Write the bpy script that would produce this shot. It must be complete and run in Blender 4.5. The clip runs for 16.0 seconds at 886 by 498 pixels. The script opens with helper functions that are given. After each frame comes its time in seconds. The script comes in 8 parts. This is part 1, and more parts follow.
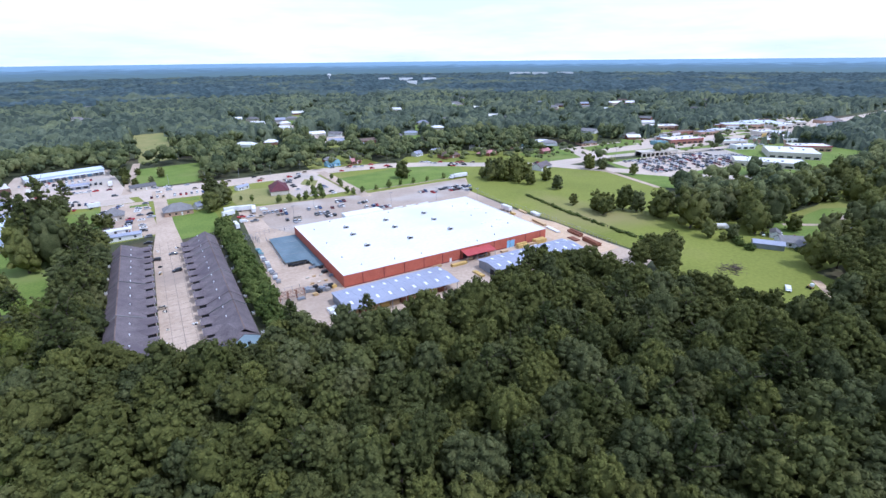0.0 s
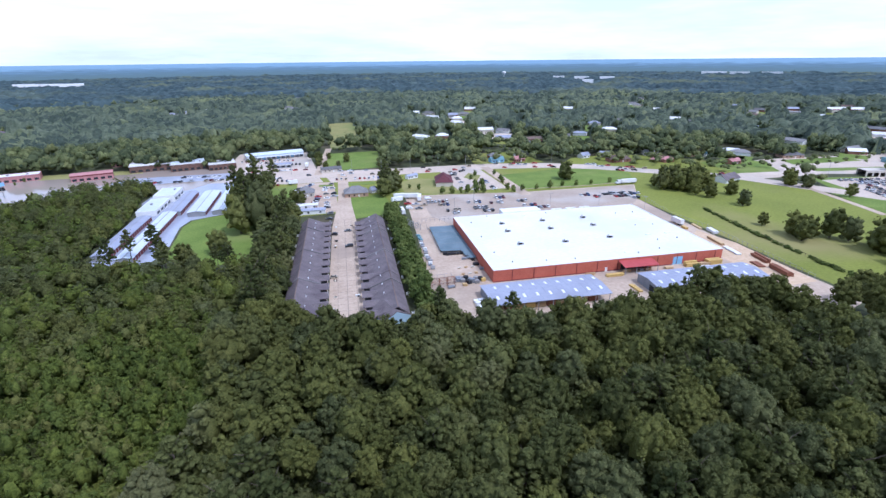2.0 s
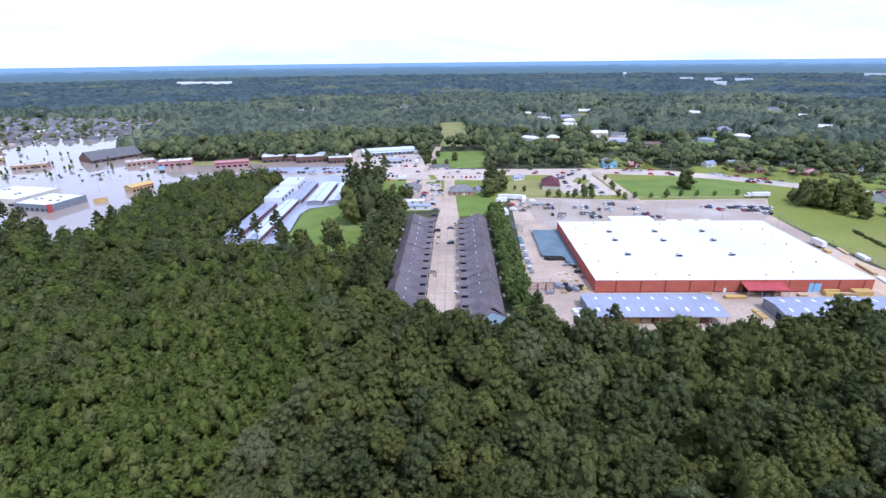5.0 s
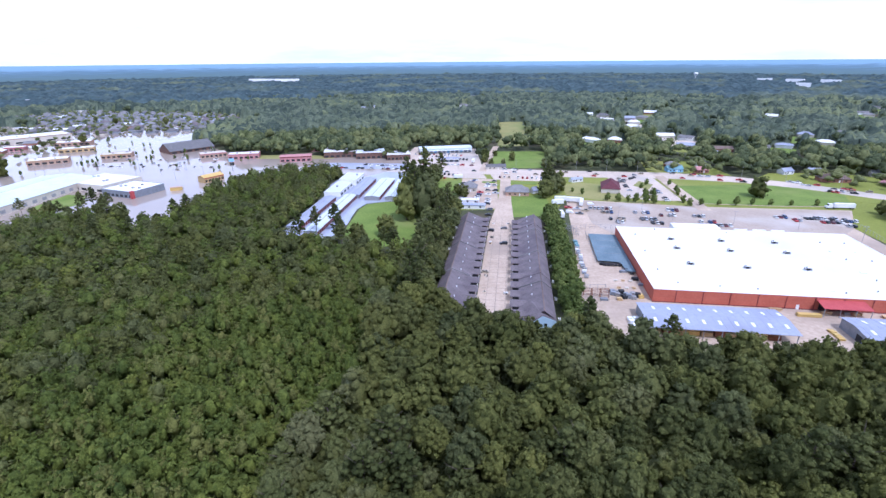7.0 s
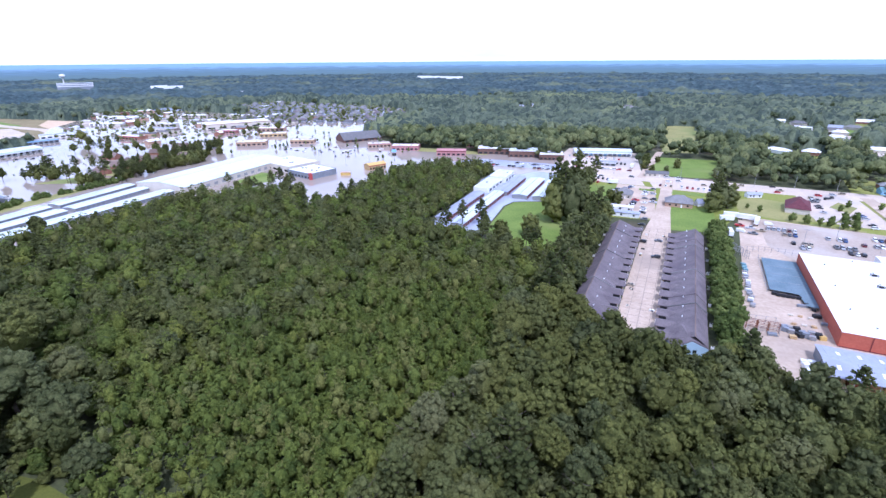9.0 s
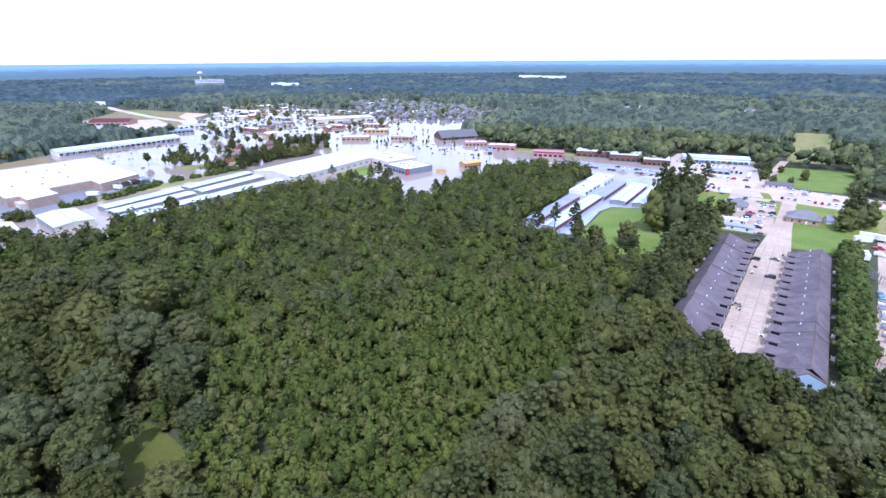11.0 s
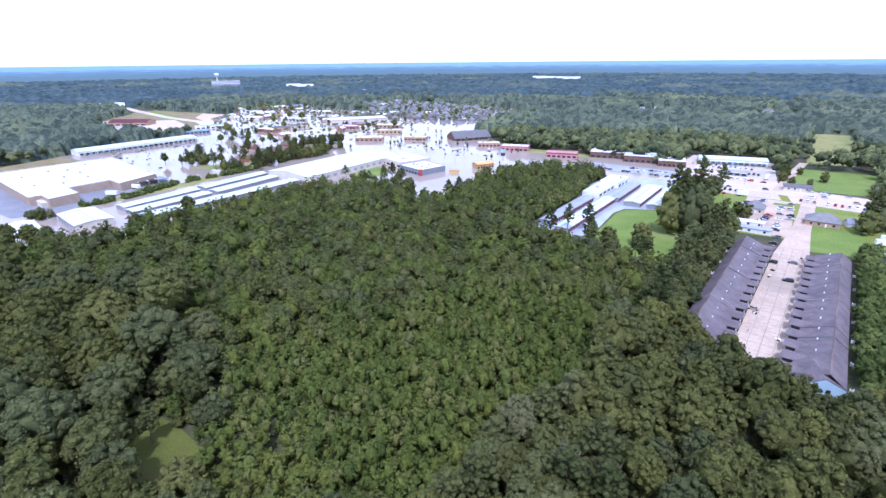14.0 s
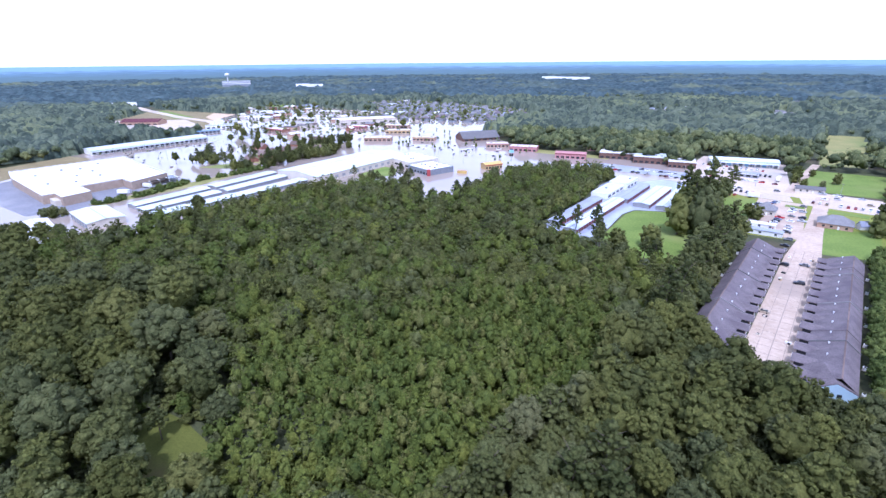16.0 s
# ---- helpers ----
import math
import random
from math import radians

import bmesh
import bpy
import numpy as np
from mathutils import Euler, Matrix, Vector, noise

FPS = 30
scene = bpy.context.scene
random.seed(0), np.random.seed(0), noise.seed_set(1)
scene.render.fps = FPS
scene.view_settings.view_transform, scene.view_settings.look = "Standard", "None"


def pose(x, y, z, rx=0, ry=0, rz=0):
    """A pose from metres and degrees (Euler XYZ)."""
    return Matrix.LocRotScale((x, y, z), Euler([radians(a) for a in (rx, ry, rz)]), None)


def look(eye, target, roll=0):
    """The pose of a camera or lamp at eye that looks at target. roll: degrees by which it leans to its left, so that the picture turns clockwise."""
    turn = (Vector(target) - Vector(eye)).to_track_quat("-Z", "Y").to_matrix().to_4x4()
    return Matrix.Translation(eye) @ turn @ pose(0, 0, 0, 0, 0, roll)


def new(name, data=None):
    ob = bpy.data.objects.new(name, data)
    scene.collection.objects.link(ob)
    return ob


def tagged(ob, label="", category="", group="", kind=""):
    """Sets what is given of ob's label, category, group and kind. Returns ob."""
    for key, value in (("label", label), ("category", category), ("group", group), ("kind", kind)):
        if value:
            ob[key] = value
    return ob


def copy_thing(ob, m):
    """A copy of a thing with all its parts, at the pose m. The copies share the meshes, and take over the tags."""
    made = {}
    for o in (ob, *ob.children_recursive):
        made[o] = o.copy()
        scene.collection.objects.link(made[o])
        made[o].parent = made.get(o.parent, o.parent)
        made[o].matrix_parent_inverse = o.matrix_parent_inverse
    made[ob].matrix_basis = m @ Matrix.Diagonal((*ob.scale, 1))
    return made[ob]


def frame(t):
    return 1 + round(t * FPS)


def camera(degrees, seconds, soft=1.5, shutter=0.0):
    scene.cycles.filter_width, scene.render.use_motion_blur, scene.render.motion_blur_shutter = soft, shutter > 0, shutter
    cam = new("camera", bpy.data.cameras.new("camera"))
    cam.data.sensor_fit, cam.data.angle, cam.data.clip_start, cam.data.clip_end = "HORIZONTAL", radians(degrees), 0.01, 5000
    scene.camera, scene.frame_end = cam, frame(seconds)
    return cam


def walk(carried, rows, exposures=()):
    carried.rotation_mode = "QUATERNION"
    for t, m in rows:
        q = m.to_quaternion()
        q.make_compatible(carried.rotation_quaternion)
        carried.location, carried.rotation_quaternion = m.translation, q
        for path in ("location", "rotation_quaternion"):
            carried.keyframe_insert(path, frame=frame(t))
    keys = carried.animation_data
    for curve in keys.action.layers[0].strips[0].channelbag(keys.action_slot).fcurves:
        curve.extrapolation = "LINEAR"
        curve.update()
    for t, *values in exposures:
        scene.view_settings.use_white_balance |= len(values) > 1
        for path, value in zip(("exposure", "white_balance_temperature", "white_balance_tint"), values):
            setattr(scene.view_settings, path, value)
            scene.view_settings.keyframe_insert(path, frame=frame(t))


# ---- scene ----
# Camera: a drone hovering about 100 m up, turning to its left.
cam = camera(84.9, 16.0, soft=1.45)
PATH = [  # seconds, x, y, heading, pitch below the horizon, roll
    (0.0, -0.30, -0.10, -38.60, 21.44, -0.61),
    (0.5, -0.26, -0.08, -34.46, 21.42, -0.56),
    (1.0, -0.22, -0.05, -28.52, 21.42, -0.61),
    (1.5, -0.19, -0.02, -23.53, 21.47, -0.60),
    (2.0, -0.15, 0.00, -19.36, 21.48, -0.59),
    (2.5, -0.11, 0.02, -16.60, 21.45, -0.68),
    (3.0, -0.08, 0.05, -14.66, 21.38, -0.76),
    (3.5, -0.04, 0.08, -11.96, 21.40, -0.71),
    (4.0, 0.00, 0.10, -9.40, 21.35, -0.69),
    (6.5, 0.00, -0.07, -2.80, 21.34, -0.54),
    (7.0, 0.00, -0.10, 0.02, 21.37, -0.48),
    (7.5, 0.05, -0.28, 3.36, 21.39, -0.57),
    (8.0, 0.10, -0.47, 6.76, 21.43, -0.48),
    (8.5, 0.15, -0.65, 11.36, 21.46, -0.36),
    (9.0, 0.20, -0.83, 17.88, 21.42, -0.40),
    (9.5, 0.25, -1.02, 23.67, 21.40, -0.53),
    (10.0, 0.30, -1.20, 26.81, 21.45, -0.46),
    (12.5, 0.42, -1.32, 29.94, 21.41, -0.41),
    (13.0, 0.45, -1.35, 30.25, 21.37, -0.47),
    (13.5, 0.47, -1.38, 30.48, 21.34, -0.54),
    (14.0, 0.50, -1.40, 30.70, 21.33, -0.55),
    (14.5, 0.52, -1.43, 30.90, 21.28, -0.50),
    (15.0, 0.55, -1.45, 31.15, 21.25, -0.49),
    (15.5, 0.57, -1.48, 31.42, 21.26, -0.51),
    (16.0, 0.60, -1.50, 31.68, 21.29, -0.52),
]
HEIGHT = 100.0
walk(cam, [(t, pose(x, y, HEIGHT, 90 - p, 0, h) @ pose(0, 0, 0, 0, 0, r)) for t, x, y, h, p, r in PATH],
     exposures=[(0.0, 0.28, 5170, 17), (2.0, 0.24, 5180, 18), (4.0, 0.32, 5190, 20), (7.0, 0.43, 5140, 22), (10.0, 0.65, 5030, 25), (16.0, 0.71, 5000, 26)])

# World: bright summer haze with broken cloud, sun high behind the camera's right shoulder.
SUN_EL, SUN_AZ = radians(58), radians(150)   # azimuth clockwise from +y
world = bpy.data.worlds.new("sky")
scene.world = world
world.use_nodes = True
wn, wl = world.node_tree.nodes, world.node_tree.links
wn.clear()
sky = wn.new("ShaderNodeTexSky")
sky.sky_type, sky.sun_disc = "NISHITA", False
sky.sun_elevation, sky.sun_rotation = SUN_EL, SUN_AZ
sky.air_density, sky.dust_density, sky.ozone_density = 1.0, 2.5, 1.5
tc = wn.new("ShaderNodeTexCoord")
mp = wn.new("ShaderNodeMapping")
mp.inputs["Scale"].default_value = (1.0, 1.0, 7.0)
cl = wn.new("ShaderNodeTexNoise")
cl.inputs["Scale"].default_value, cl.inputs["Detail"].default_value, cl.inputs["Roughness"].default_value = 2.2, 7.0, 0.6
cr = wn.new("ShaderNodeValToRGB")
cr.color_ramp.elements[0].position, cr.color_ramp.elements[1].position = 0.36, 0.62
cr.color_ramp.elements[0].color = (0.62, 0.62, 0.62, 1)
up = wn.new("ShaderNodeSeparateXYZ")                    # haze is thickest towards the horizon
thin = wn.new("ShaderNodeMapRange")
thin.inputs["From Min"].default_value, thin.inputs["From Max"].default_value = 0.05, 0.9
thin.inputs["To Min"].default_value, thin.inputs["To Max"].default_value = 1.0, 0.35
haze = wn.new("ShaderNodeMath")
haze.operation = "MULTIPLY"
mx = wn.new("ShaderNodeMix")
mx.data_type = "RGBA"
mx.inputs["B"].default_value = (8.0, 8.6, 9.6, 1)
bg = wn.new("ShaderNodeBackground")
bg.inputs["Strength"].default_value = 0.134
wo = wn.new("ShaderNodeOutputWorld")
wl.new(tc.outputs["Generated"], mp.inputs["Vector"])
wl.new(mp.outputs["Vector"], cl.inputs["Vector"])
wl.new(cl.outputs["Fac"], cr.inputs["Fac"])
wl.new(tc.outputs["Generated"], up.inputs[0])
wl.new(up.outputs["Z"], thin.inputs["Value"])
wl.new(cr.outputs["Color"], haze.inputs[0])
wl.new(thin.outputs["Result"], haze.inputs[1])
wl.new(haze.outputs[0], mx.inputs["Factor"])
wl.new(sky.outputs["Color"], mx.inputs["A"])
wl.new(mx.outputs["Result"], bg.inputs["Color"])
wl.new(bg.outputs["Background"], wo.inputs["Surface"])

sun = new("sun", bpy.data.lights.new("sun", "SUN"))
sun.data.energy, sun.data.angle, sun.data.color = 2.15, radians(0.6), (1.0, 0.96, 0.90)
sun.matrix_world = look((math.sin(SUN_AZ) * 300, math.cos(SUN_AZ) * 300, 300 * math.tan(SUN_EL)), (0, 0, 0))


# ---- materials ----
def material(name, dark, light, scale=1.0, rough=0.8, metal=0.0, fine=8.0, bump=0.0, spec=0.3, third=None, spread=0.5,
             island=0.0, per_object=0.0):
    """Two tones blended by noise at two sizes; third: a stain colour with a shape of its own."""
    m = bpy.data.materials.new(name)
    m.use_nodes = True
    n, l = m.node_tree.nodes, m.node_tree.links
    b = n["Principled BSDF"]
    b.inputs["Roughness"].default_value, b.inputs["Metallic"].default_value = rough, metal
    b.inputs["Specular IOR Level"].default_value = spec
    geo = n.new("ShaderNodeNewGeometry")
    big, small = n.new("ShaderNodeTexNoise"), n.new("ShaderNodeTexNoise")
    for tex, s, d in ((big, scale, 4.0), (small, scale * fine, 3.0)):
        tex.inputs["Scale"].default_value, tex.inputs["Detail"].default_value = s, d
        l.new(geo.outputs["Position"], tex.inputs["Vector"])
    add = n.new("ShaderNodeMath")
    add.operation = "MULTIPLY_ADD"
    add.inputs[1].default_value = 0.5
    l.new(small.outputs["Fac"], add.inputs[0])
    half = n.new("ShaderNodeMath")
    half.operation = "MULTIPLY"
    half.inputs[1].default_value = 0.5
    l.new(big.outputs["Fac"], half.inputs[0])
    l.new(half.outputs[0], add.inputs[2])
    last = add.outputs[0]
    for amount, socket in ((island, geo.outputs["Random Per Island"]), (per_object, None)):
        if amount:
            if socket is None:
                socket = n.new("ShaderNodeObjectInfo").outputs["Random"]
            k = n.new("ShaderNodeMath")
            k.operation, k.inputs[1].default_value = "MULTIPLY_ADD", amount
            l.new(socket, k.inputs[0])
            shift = n.new("ShaderNodeMath")
            shift.operation, shift.inputs[1].default_value = "SUBTRACT", amount * 0.5
            l.new(last, k.inputs[2])
            l.new(k.outputs[0], shift.inputs[0])
            last = shift.outputs[0]
    ramp = n.new("ShaderNodeValToRGB")
    e = ramp.color_ramp.elements
    e[0].position, e[1].position = 0.5 - spread * 0.3, 0.5 + spread * 0.3
    e[0].color, e[1].color = (*dark, 1), (*light, 1)
    l.new(last, ramp.inputs["Fac"])
    out = ramp.outputs["Color"]
    if third:
        stain = n.new("ShaderNodeTexNoise")
        stain.inputs["Scale"].default_value, stain.inputs["Detail"].default_value = scale * 0.37, 6.0
        l.new(geo.outputs["Position"], stain.inputs["Vector"])
        edge = n.new("ShaderNodeValToRGB")
        edge.color_ramp.elements[0].position, edge.color_ramp.elements[1].position = 0.52, 0.68
        l.new(stain.outputs["Fac"], edge.inputs["Fac"])
        mix = n.new("ShaderNodeMix")
        mix.data_type = "RGBA"
        mix.inputs["B"].default_value = (*third, 1)
        l.new(edge.outputs["Color"], mix.inputs["Factor"])
        l.new(out, mix.inputs["A"])
        out = mix.outputs["Result"]
    l.new(out, b.inputs["Base Color"])
    if bump:
        bp = n.new("ShaderNodeBump")
        bp.inputs["Strength"].default_value, bp.inputs["Distance"].default_value = bump, 0.3
        l.new(small.outputs["Fac"], bp.inputs["Height"])
        l.new(bp.outputs["Normal"], b.inputs["Normal"])
    return m


def foliage(name, dark, light, scale=0.11, per_object=0.0, olive=None, leaf_scale=1.6):
    m = material(name, dark, light, scale=scale, rough=0.75, fine=6.0, spec=0.12, spread=0.75, island=0.22, per_object=per_object, third=olive)
    n, l = m.node_tree.nodes, m.node_tree.links
    b, out = n["Principled BSDF"], n["Material Output"]
    # leaf-sized light and dark, and the relief that goes with it
    tint, leafy, tone, bp = n.new("ShaderNodeMix"), n.new("ShaderNodeTexNoise"), n.new("ShaderNodeMapRange"), n.new("ShaderNodeBump")
    leafy.inputs["Scale"].default_value, leafy.inputs["Detail"].default_value, leafy.inputs["Roughness"].default_value = leaf_scale, 3.0, 0.65
    l.new(n["Geometry"].outputs["Position"], leafy.inputs["Vector"])
    tone.inputs["From Min"].default_value, tone.inputs["From Max"].default_value = 0.3, 0.7
    tone.inputs["To Min"].default_value, tone.inputs["To Max"].default_value = 0.68, 1.32
    l.new(leafy.outputs["Fac"], tone.inputs["Value"])
    tint.data_type, tint.blend_type = "RGBA", "MULTIPLY"
    tint.inputs["Factor"].default_value = 1.0
    l.new(b.inputs["Base Color"].links[0].from_socket, tint.inputs["A"])
    l.new(tone.outputs["Result"], tint.inputs["B"])
    l.new(tint.outputs["Result"], b.inputs["Base Color"])
    bp.inputs["Strength"].default_value, bp.inputs["Distance"].default_value = 0.9, 0.5
    l.new(leafy.outputs["Fac"], bp.inputs["Height"])
    l.new(bp.outputs["Normal"], b.inputs["Normal"])
    thin, mix = n.new("ShaderNodeBsdfTranslucent"), n.new("ShaderNodeMixShader")
    l.new(b.inputs["Base Color"].links[0].from_socket, thin.inputs["Color"])
    mix.inputs["Fac"].default_value = 0.38
    l.new(b.outputs[0], mix.inputs[1])
    l.new(thin.outputs[0], mix.inputs[2])
    l.new(mix.outputs[0], out.inputs["Surface"])
    return m


M = {
    "soil": material("soil", (0.035, 0.04, 0.018), (0.09, 0.10, 0.04), 0.05, 0.95, fine=12, third=(0.10, 0.075, 0.045)),
    "lawn": material("lawn", (0.105, 0.160, 0.024), (0.180, 0.240, 0.044), 0.06, 0.95, fine=14, third=(0.19, 0.225, 0.055)),
    "meadow": material("meadow", (0.130, 0.155, 0.022), (0.250, 0.266, 0.048), 0.022, 0.95, fine=26, third=(0.250, 0.225, 0.080), spread=0.75),
    # Glade grass is darker than the meadow: its shade is in the colour.
    "glade": material("glade", (0.078, 0.088, 0.014), (0.128, 0.138, 0.024), 0.12, 0.95, fine=14, third=(0.115, 0.085, 0.035)),
    "dry_grass": material("dry_grass", (0.20, 0.20, 0.06), (0.30, 0.27, 0.10), 0.05, 0.95, fine=14, third=(0.18, 0.21, 0.06)),
    "concrete": material("concrete", (0.385, 0.292, 0.208), (0.54, 0.428, 0.325), 0.06, 0.9, fine=10, third=(0.33, 0.26, 0.20)),
    "asphalt": material("asphalt", (0.315, 0.252, 0.195), (0.43, 0.350, 0.278), 0.05, 0.9, fine=12, third=(0.46, 0.41, 0.36)),
    "apron": material("apron", (0.17, 0.17, 0.185), (0.25, 0.25, 0.265), 0.05, 0.85, fine=12, third=(0.30, 0.29, 0.28)),
    "street": material("street", (0.44, 0.355, 0.275), (0.58, 0.485, 0.395), 0.04, 0.9, fine=12, third=(0.40, 0.36, 0.31)),
    "joint": material("joint", (0.20, 0.165, 0.13), (0.30, 0.25, 0.205), 0.5, 0.95, fine=6),
    "mud_grass": material("mud_grass", (0.17, 0.135, 0.06), (0.27, 0.22, 0.11), 0.05, 0.95, fine=14),
    # Blue of the mirrored sky is mixed into the wet concrete's base colour.
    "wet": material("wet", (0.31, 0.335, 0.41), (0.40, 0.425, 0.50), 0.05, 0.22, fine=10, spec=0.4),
    "pink": material("pink", (0.38, 0.17, 0.165), (0.47, 0.24, 0.23), 0.4, 0.8),
    "dirt": material("dirt", (0.47, 0.33, 0.20), (0.62, 0.47, 0.32), 0.08, 0.95, fine=8),
    "roof_white": material("roof_white", (0.64, 0.64, 0.63), (0.74, 0.74, 0.73), 0.05, 0.6, fine=10, third=(0.60, 0.595, 0.58)),
    "roof_metal": material("roof_metal", (0.28, 0.30, 0.375), (0.345, 0.365, 0.44), 0.08, 0.6, fine=10, third=(0.25, 0.26, 0.32)),
    "roof_pale": material("roof_pale", (0.50, 0.55, 0.61), (0.60, 0.65, 0.70), 0.08, 0.5, fine=10),
    "roof_cool": material("roof_cool", (0.52, 0.585, 0.585), (0.62, 0.68, 0.68), 0.06, 0.6, fine=10, third=(0.47, 0.53, 0.53)),
    "unit_grey": material("unit_grey", (0.20, 0.19, 0.185), (0.34, 0.33, 0.32), 0.6, 0.7),
    "maroon_roof": material("maroon_roof", (0.085, 0.026, 0.034), (0.140, 0.044, 0.052), 0.5, 0.85, fine=8),
    "skylight": material("skylight", (0.70, 0.72, 0.74), (0.80, 0.81, 0.82), 0.5, 0.4),
    "orange": material("orange", (0.39, 0.100, 0.062), (0.47, 0.132, 0.082), 0.2, 0.8, fine=6),
    "red": material("red", (0.36, 0.055, 0.055), (0.44, 0.085, 0.08), 0.3, 0.6),
    "dark_red": material("dark_red", (0.13, 0.03, 0.035), (0.20, 0.045, 0.045), 0.5, 0.85),
    "shingle": material("shingle", (0.100, 0.082, 0.086), (0.185, 0.155, 0.158), 0.25, 0.9, fine=9, third=(0.11, 0.09, 0.10)),
    "grey_roof": material("grey_roof", (0.13, 0.126, 0.126), (0.225, 0.217, 0.214), 0.3, 0.9, fine=8, per_object=0.5),
    "brown_roof": material("brown_roof", (0.12, 0.085, 0.07), (0.20, 0.145, 0.12), 0.3, 0.9, fine=8, per_object=0.5),
    "white_paint": material("white_paint", (0.66, 0.66, 0.64), (0.78, 0.78, 0.76), 0.3, 0.7, fine=6),
    "cream": material("cream", (0.50, 0.45, 0.37), (0.60, 0.55, 0.47), 0.2, 0.8, fine=6),
    "brick": material("brick", (0.22, 0.10, 0.07), (0.32, 0.16, 0.11), 0.6, 0.9, fine=10),
    # Brick darkened in its base colour to read as shadowed shop fronts.
    "shaded_brick": material("shaded_brick", (0.110, 0.062, 0.046), (0.180, 0.105, 0.078), 0.6, 0.9, fine=10),
    "tan_wall": material("tan_wall", (0.30, 0.225, 0.165), (0.40, 0.310, 0.235), 0.3, 0.9, fine=10),
    "tan_brick": material("tan_brick", (0.36, 0.23, 0.16), (0.46, 0.31, 0.22), 0.3, 0.9, fine=10),
    "grey_metal": material("grey_metal", (0.20, 0.22, 0.25), (0.28, 0.30, 0.33), 0.4, 0.55, metal=0.3),
    "blue_paint": material("blue_paint", (0.22, 0.42, 0.62), (0.28, 0.50, 0.70), 0.4, 0.7),
    "pale_blue": material("pale_blue", (0.36, 0.50, 0.60), (0.44, 0.58, 0.67), 0.4, 0.8),
    "teal": material("teal", (0.13, 0.25, 0.28), (0.18, 0.31, 0.34), 0.4, 0.7),
    "shade_cloth": material("shade_cloth", (0.10, 0.150, 0.178), (0.175, 0.232, 0.262), 0.12, 0.85, fine=12),
    "glass": material("glass", (0.015, 0.02, 0.025), (0.03, 0.035, 0.04), 1.0, 0.12, spec=0.6),
    "dark": material("dark", (0.015, 0.015, 0.017), (0.04, 0.04, 0.042), 0.6, 0.8),
    "steel": material("steel", (0.25, 0.25, 0.255), (0.36, 0.36, 0.365), 0.8, 0.55, metal=0.2),
    "wood": material("wood", (0.38, 0.25, 0.13), (0.55, 0.40, 0.22), 1.2, 0.85, per_object=0.6),
    "rust": material("rust", (0.16, 0.06, 0.035), (0.26, 0.11, 0.06), 0.8, 0.85),
    "yellow": material("yellow", (0.50, 0.33, 0.10), (0.58, 0.41, 0.14), 0.6, 0.6),
    "ochre": material("ochre", (0.40, 0.27, 0.12), (0.50, 0.35, 0.17), 0.4, 0.8),
    "bark": material("bark", (0.08, 0.06, 0.045), (0.15, 0.12, 0.09), 1.5, 0.95),
    "rubber": material("rubber", (0.012, 0.012, 0.012), (0.025, 0.025, 0.025), 2.0, 0.9),
    "leaf_oak": foliage("leaf_oak", (0.080, 0.092, 0.024), (0.190, 0.198, 0.052), 0.09, 0.5, (0.150, 0.166, 0.058)),
    "leaf_pine": foliage("leaf_pine", (0.062, 0.076, 0.023), (0.138, 0.150, 0.048), 0.09, 0.5),
    "leaf_young": foliage("leaf_young", (0.060, 0.088, 0.020), (0.176, 0.212, 0.044), 0.085, 0.0, (0.170, 0.195, 0.042)),
    # Far treetops: the blue of distant haze is painted into the leaf colour.
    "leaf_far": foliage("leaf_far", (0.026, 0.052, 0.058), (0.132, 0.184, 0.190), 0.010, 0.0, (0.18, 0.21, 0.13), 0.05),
    "leaf_old": foliage("leaf_old", (0.080, 0.092, 0.024), (0.186, 0.194, 0.053), 0.06, 0.0, (0.150, 0.164, 0.060)),
    # Woods leaves turn paler and bluer with distance: haze put into the colour.
    "leaf_woods_hazed": foliage("leaf_woods_hazed", (0.070, 0.094, 0.036), (0.262, 0.286, 0.114), 0.045, 0.0, (0.22, 0.235, 0.095), 1.0),
    "leaf_mid_hazed": foliage("leaf_mid_hazed", (0.060, 0.086, 0.060), (0.205, 0.240, 0.155), 0.014, 0.0, (0.23, 0.26, 0.13), 0.3),
    "leaf_deep": foliage("leaf_deep", (0.068, 0.080, 0.024), (0.150, 0.160, 0.050), 0.07, 0.3),
    "leaf_warm": foliage("leaf_warm", (0.080, 0.090, 0.022), (0.190, 0.194, 0.056), 0.07, 0.3, (0.178, 0.182, 0.078)),
    "leaf_grey": foliage("leaf_grey", (0.070, 0.084, 0.030), (0.172, 0.184, 0.072), 0.07, 0.3),
    "leaf_sapling": foliage("leaf_sapling", (0.068, 0.096, 0.019), (0.190, 0.224, 0.042), 0.085, 0.0, (0.190, 0.205, 0.040)),
    # Tree-by-tree tones of these woods, with the same haze in their colour.
    "leaf_woods_hazed_deep": foliage("leaf_woods_hazed_deep", (0.046, 0.066, 0.032), (0.155, 0.180, 0.082), 0.045, 0.0, None, 1.0),
    "leaf_woods_hazed_light": foliage("leaf_woods_hazed_light", (0.095, 0.116, 0.046), (0.295, 0.312, 0.128), 0.045, 0.0, (0.23, 0.24, 0.09), 1.0),
    "leaf_mid_hazed_light": foliage("leaf_mid_hazed_light", (0.078, 0.104, 0.054), (0.265, 0.296, 0.158), 0.014, 0.0, None, 0.3),
    "leaf_mid_hazed_deep": foliage("leaf_mid_hazed_deep", (0.034, 0.054, 0.044), (0.118, 0.148, 0.106), 0.014, 0.0, None, 0.3),
    "leaf_bright": foliage("leaf_bright", (0.078, 0.112, 0.026), (0.190, 0.228, 0.062), 0.15, 0.4),
}


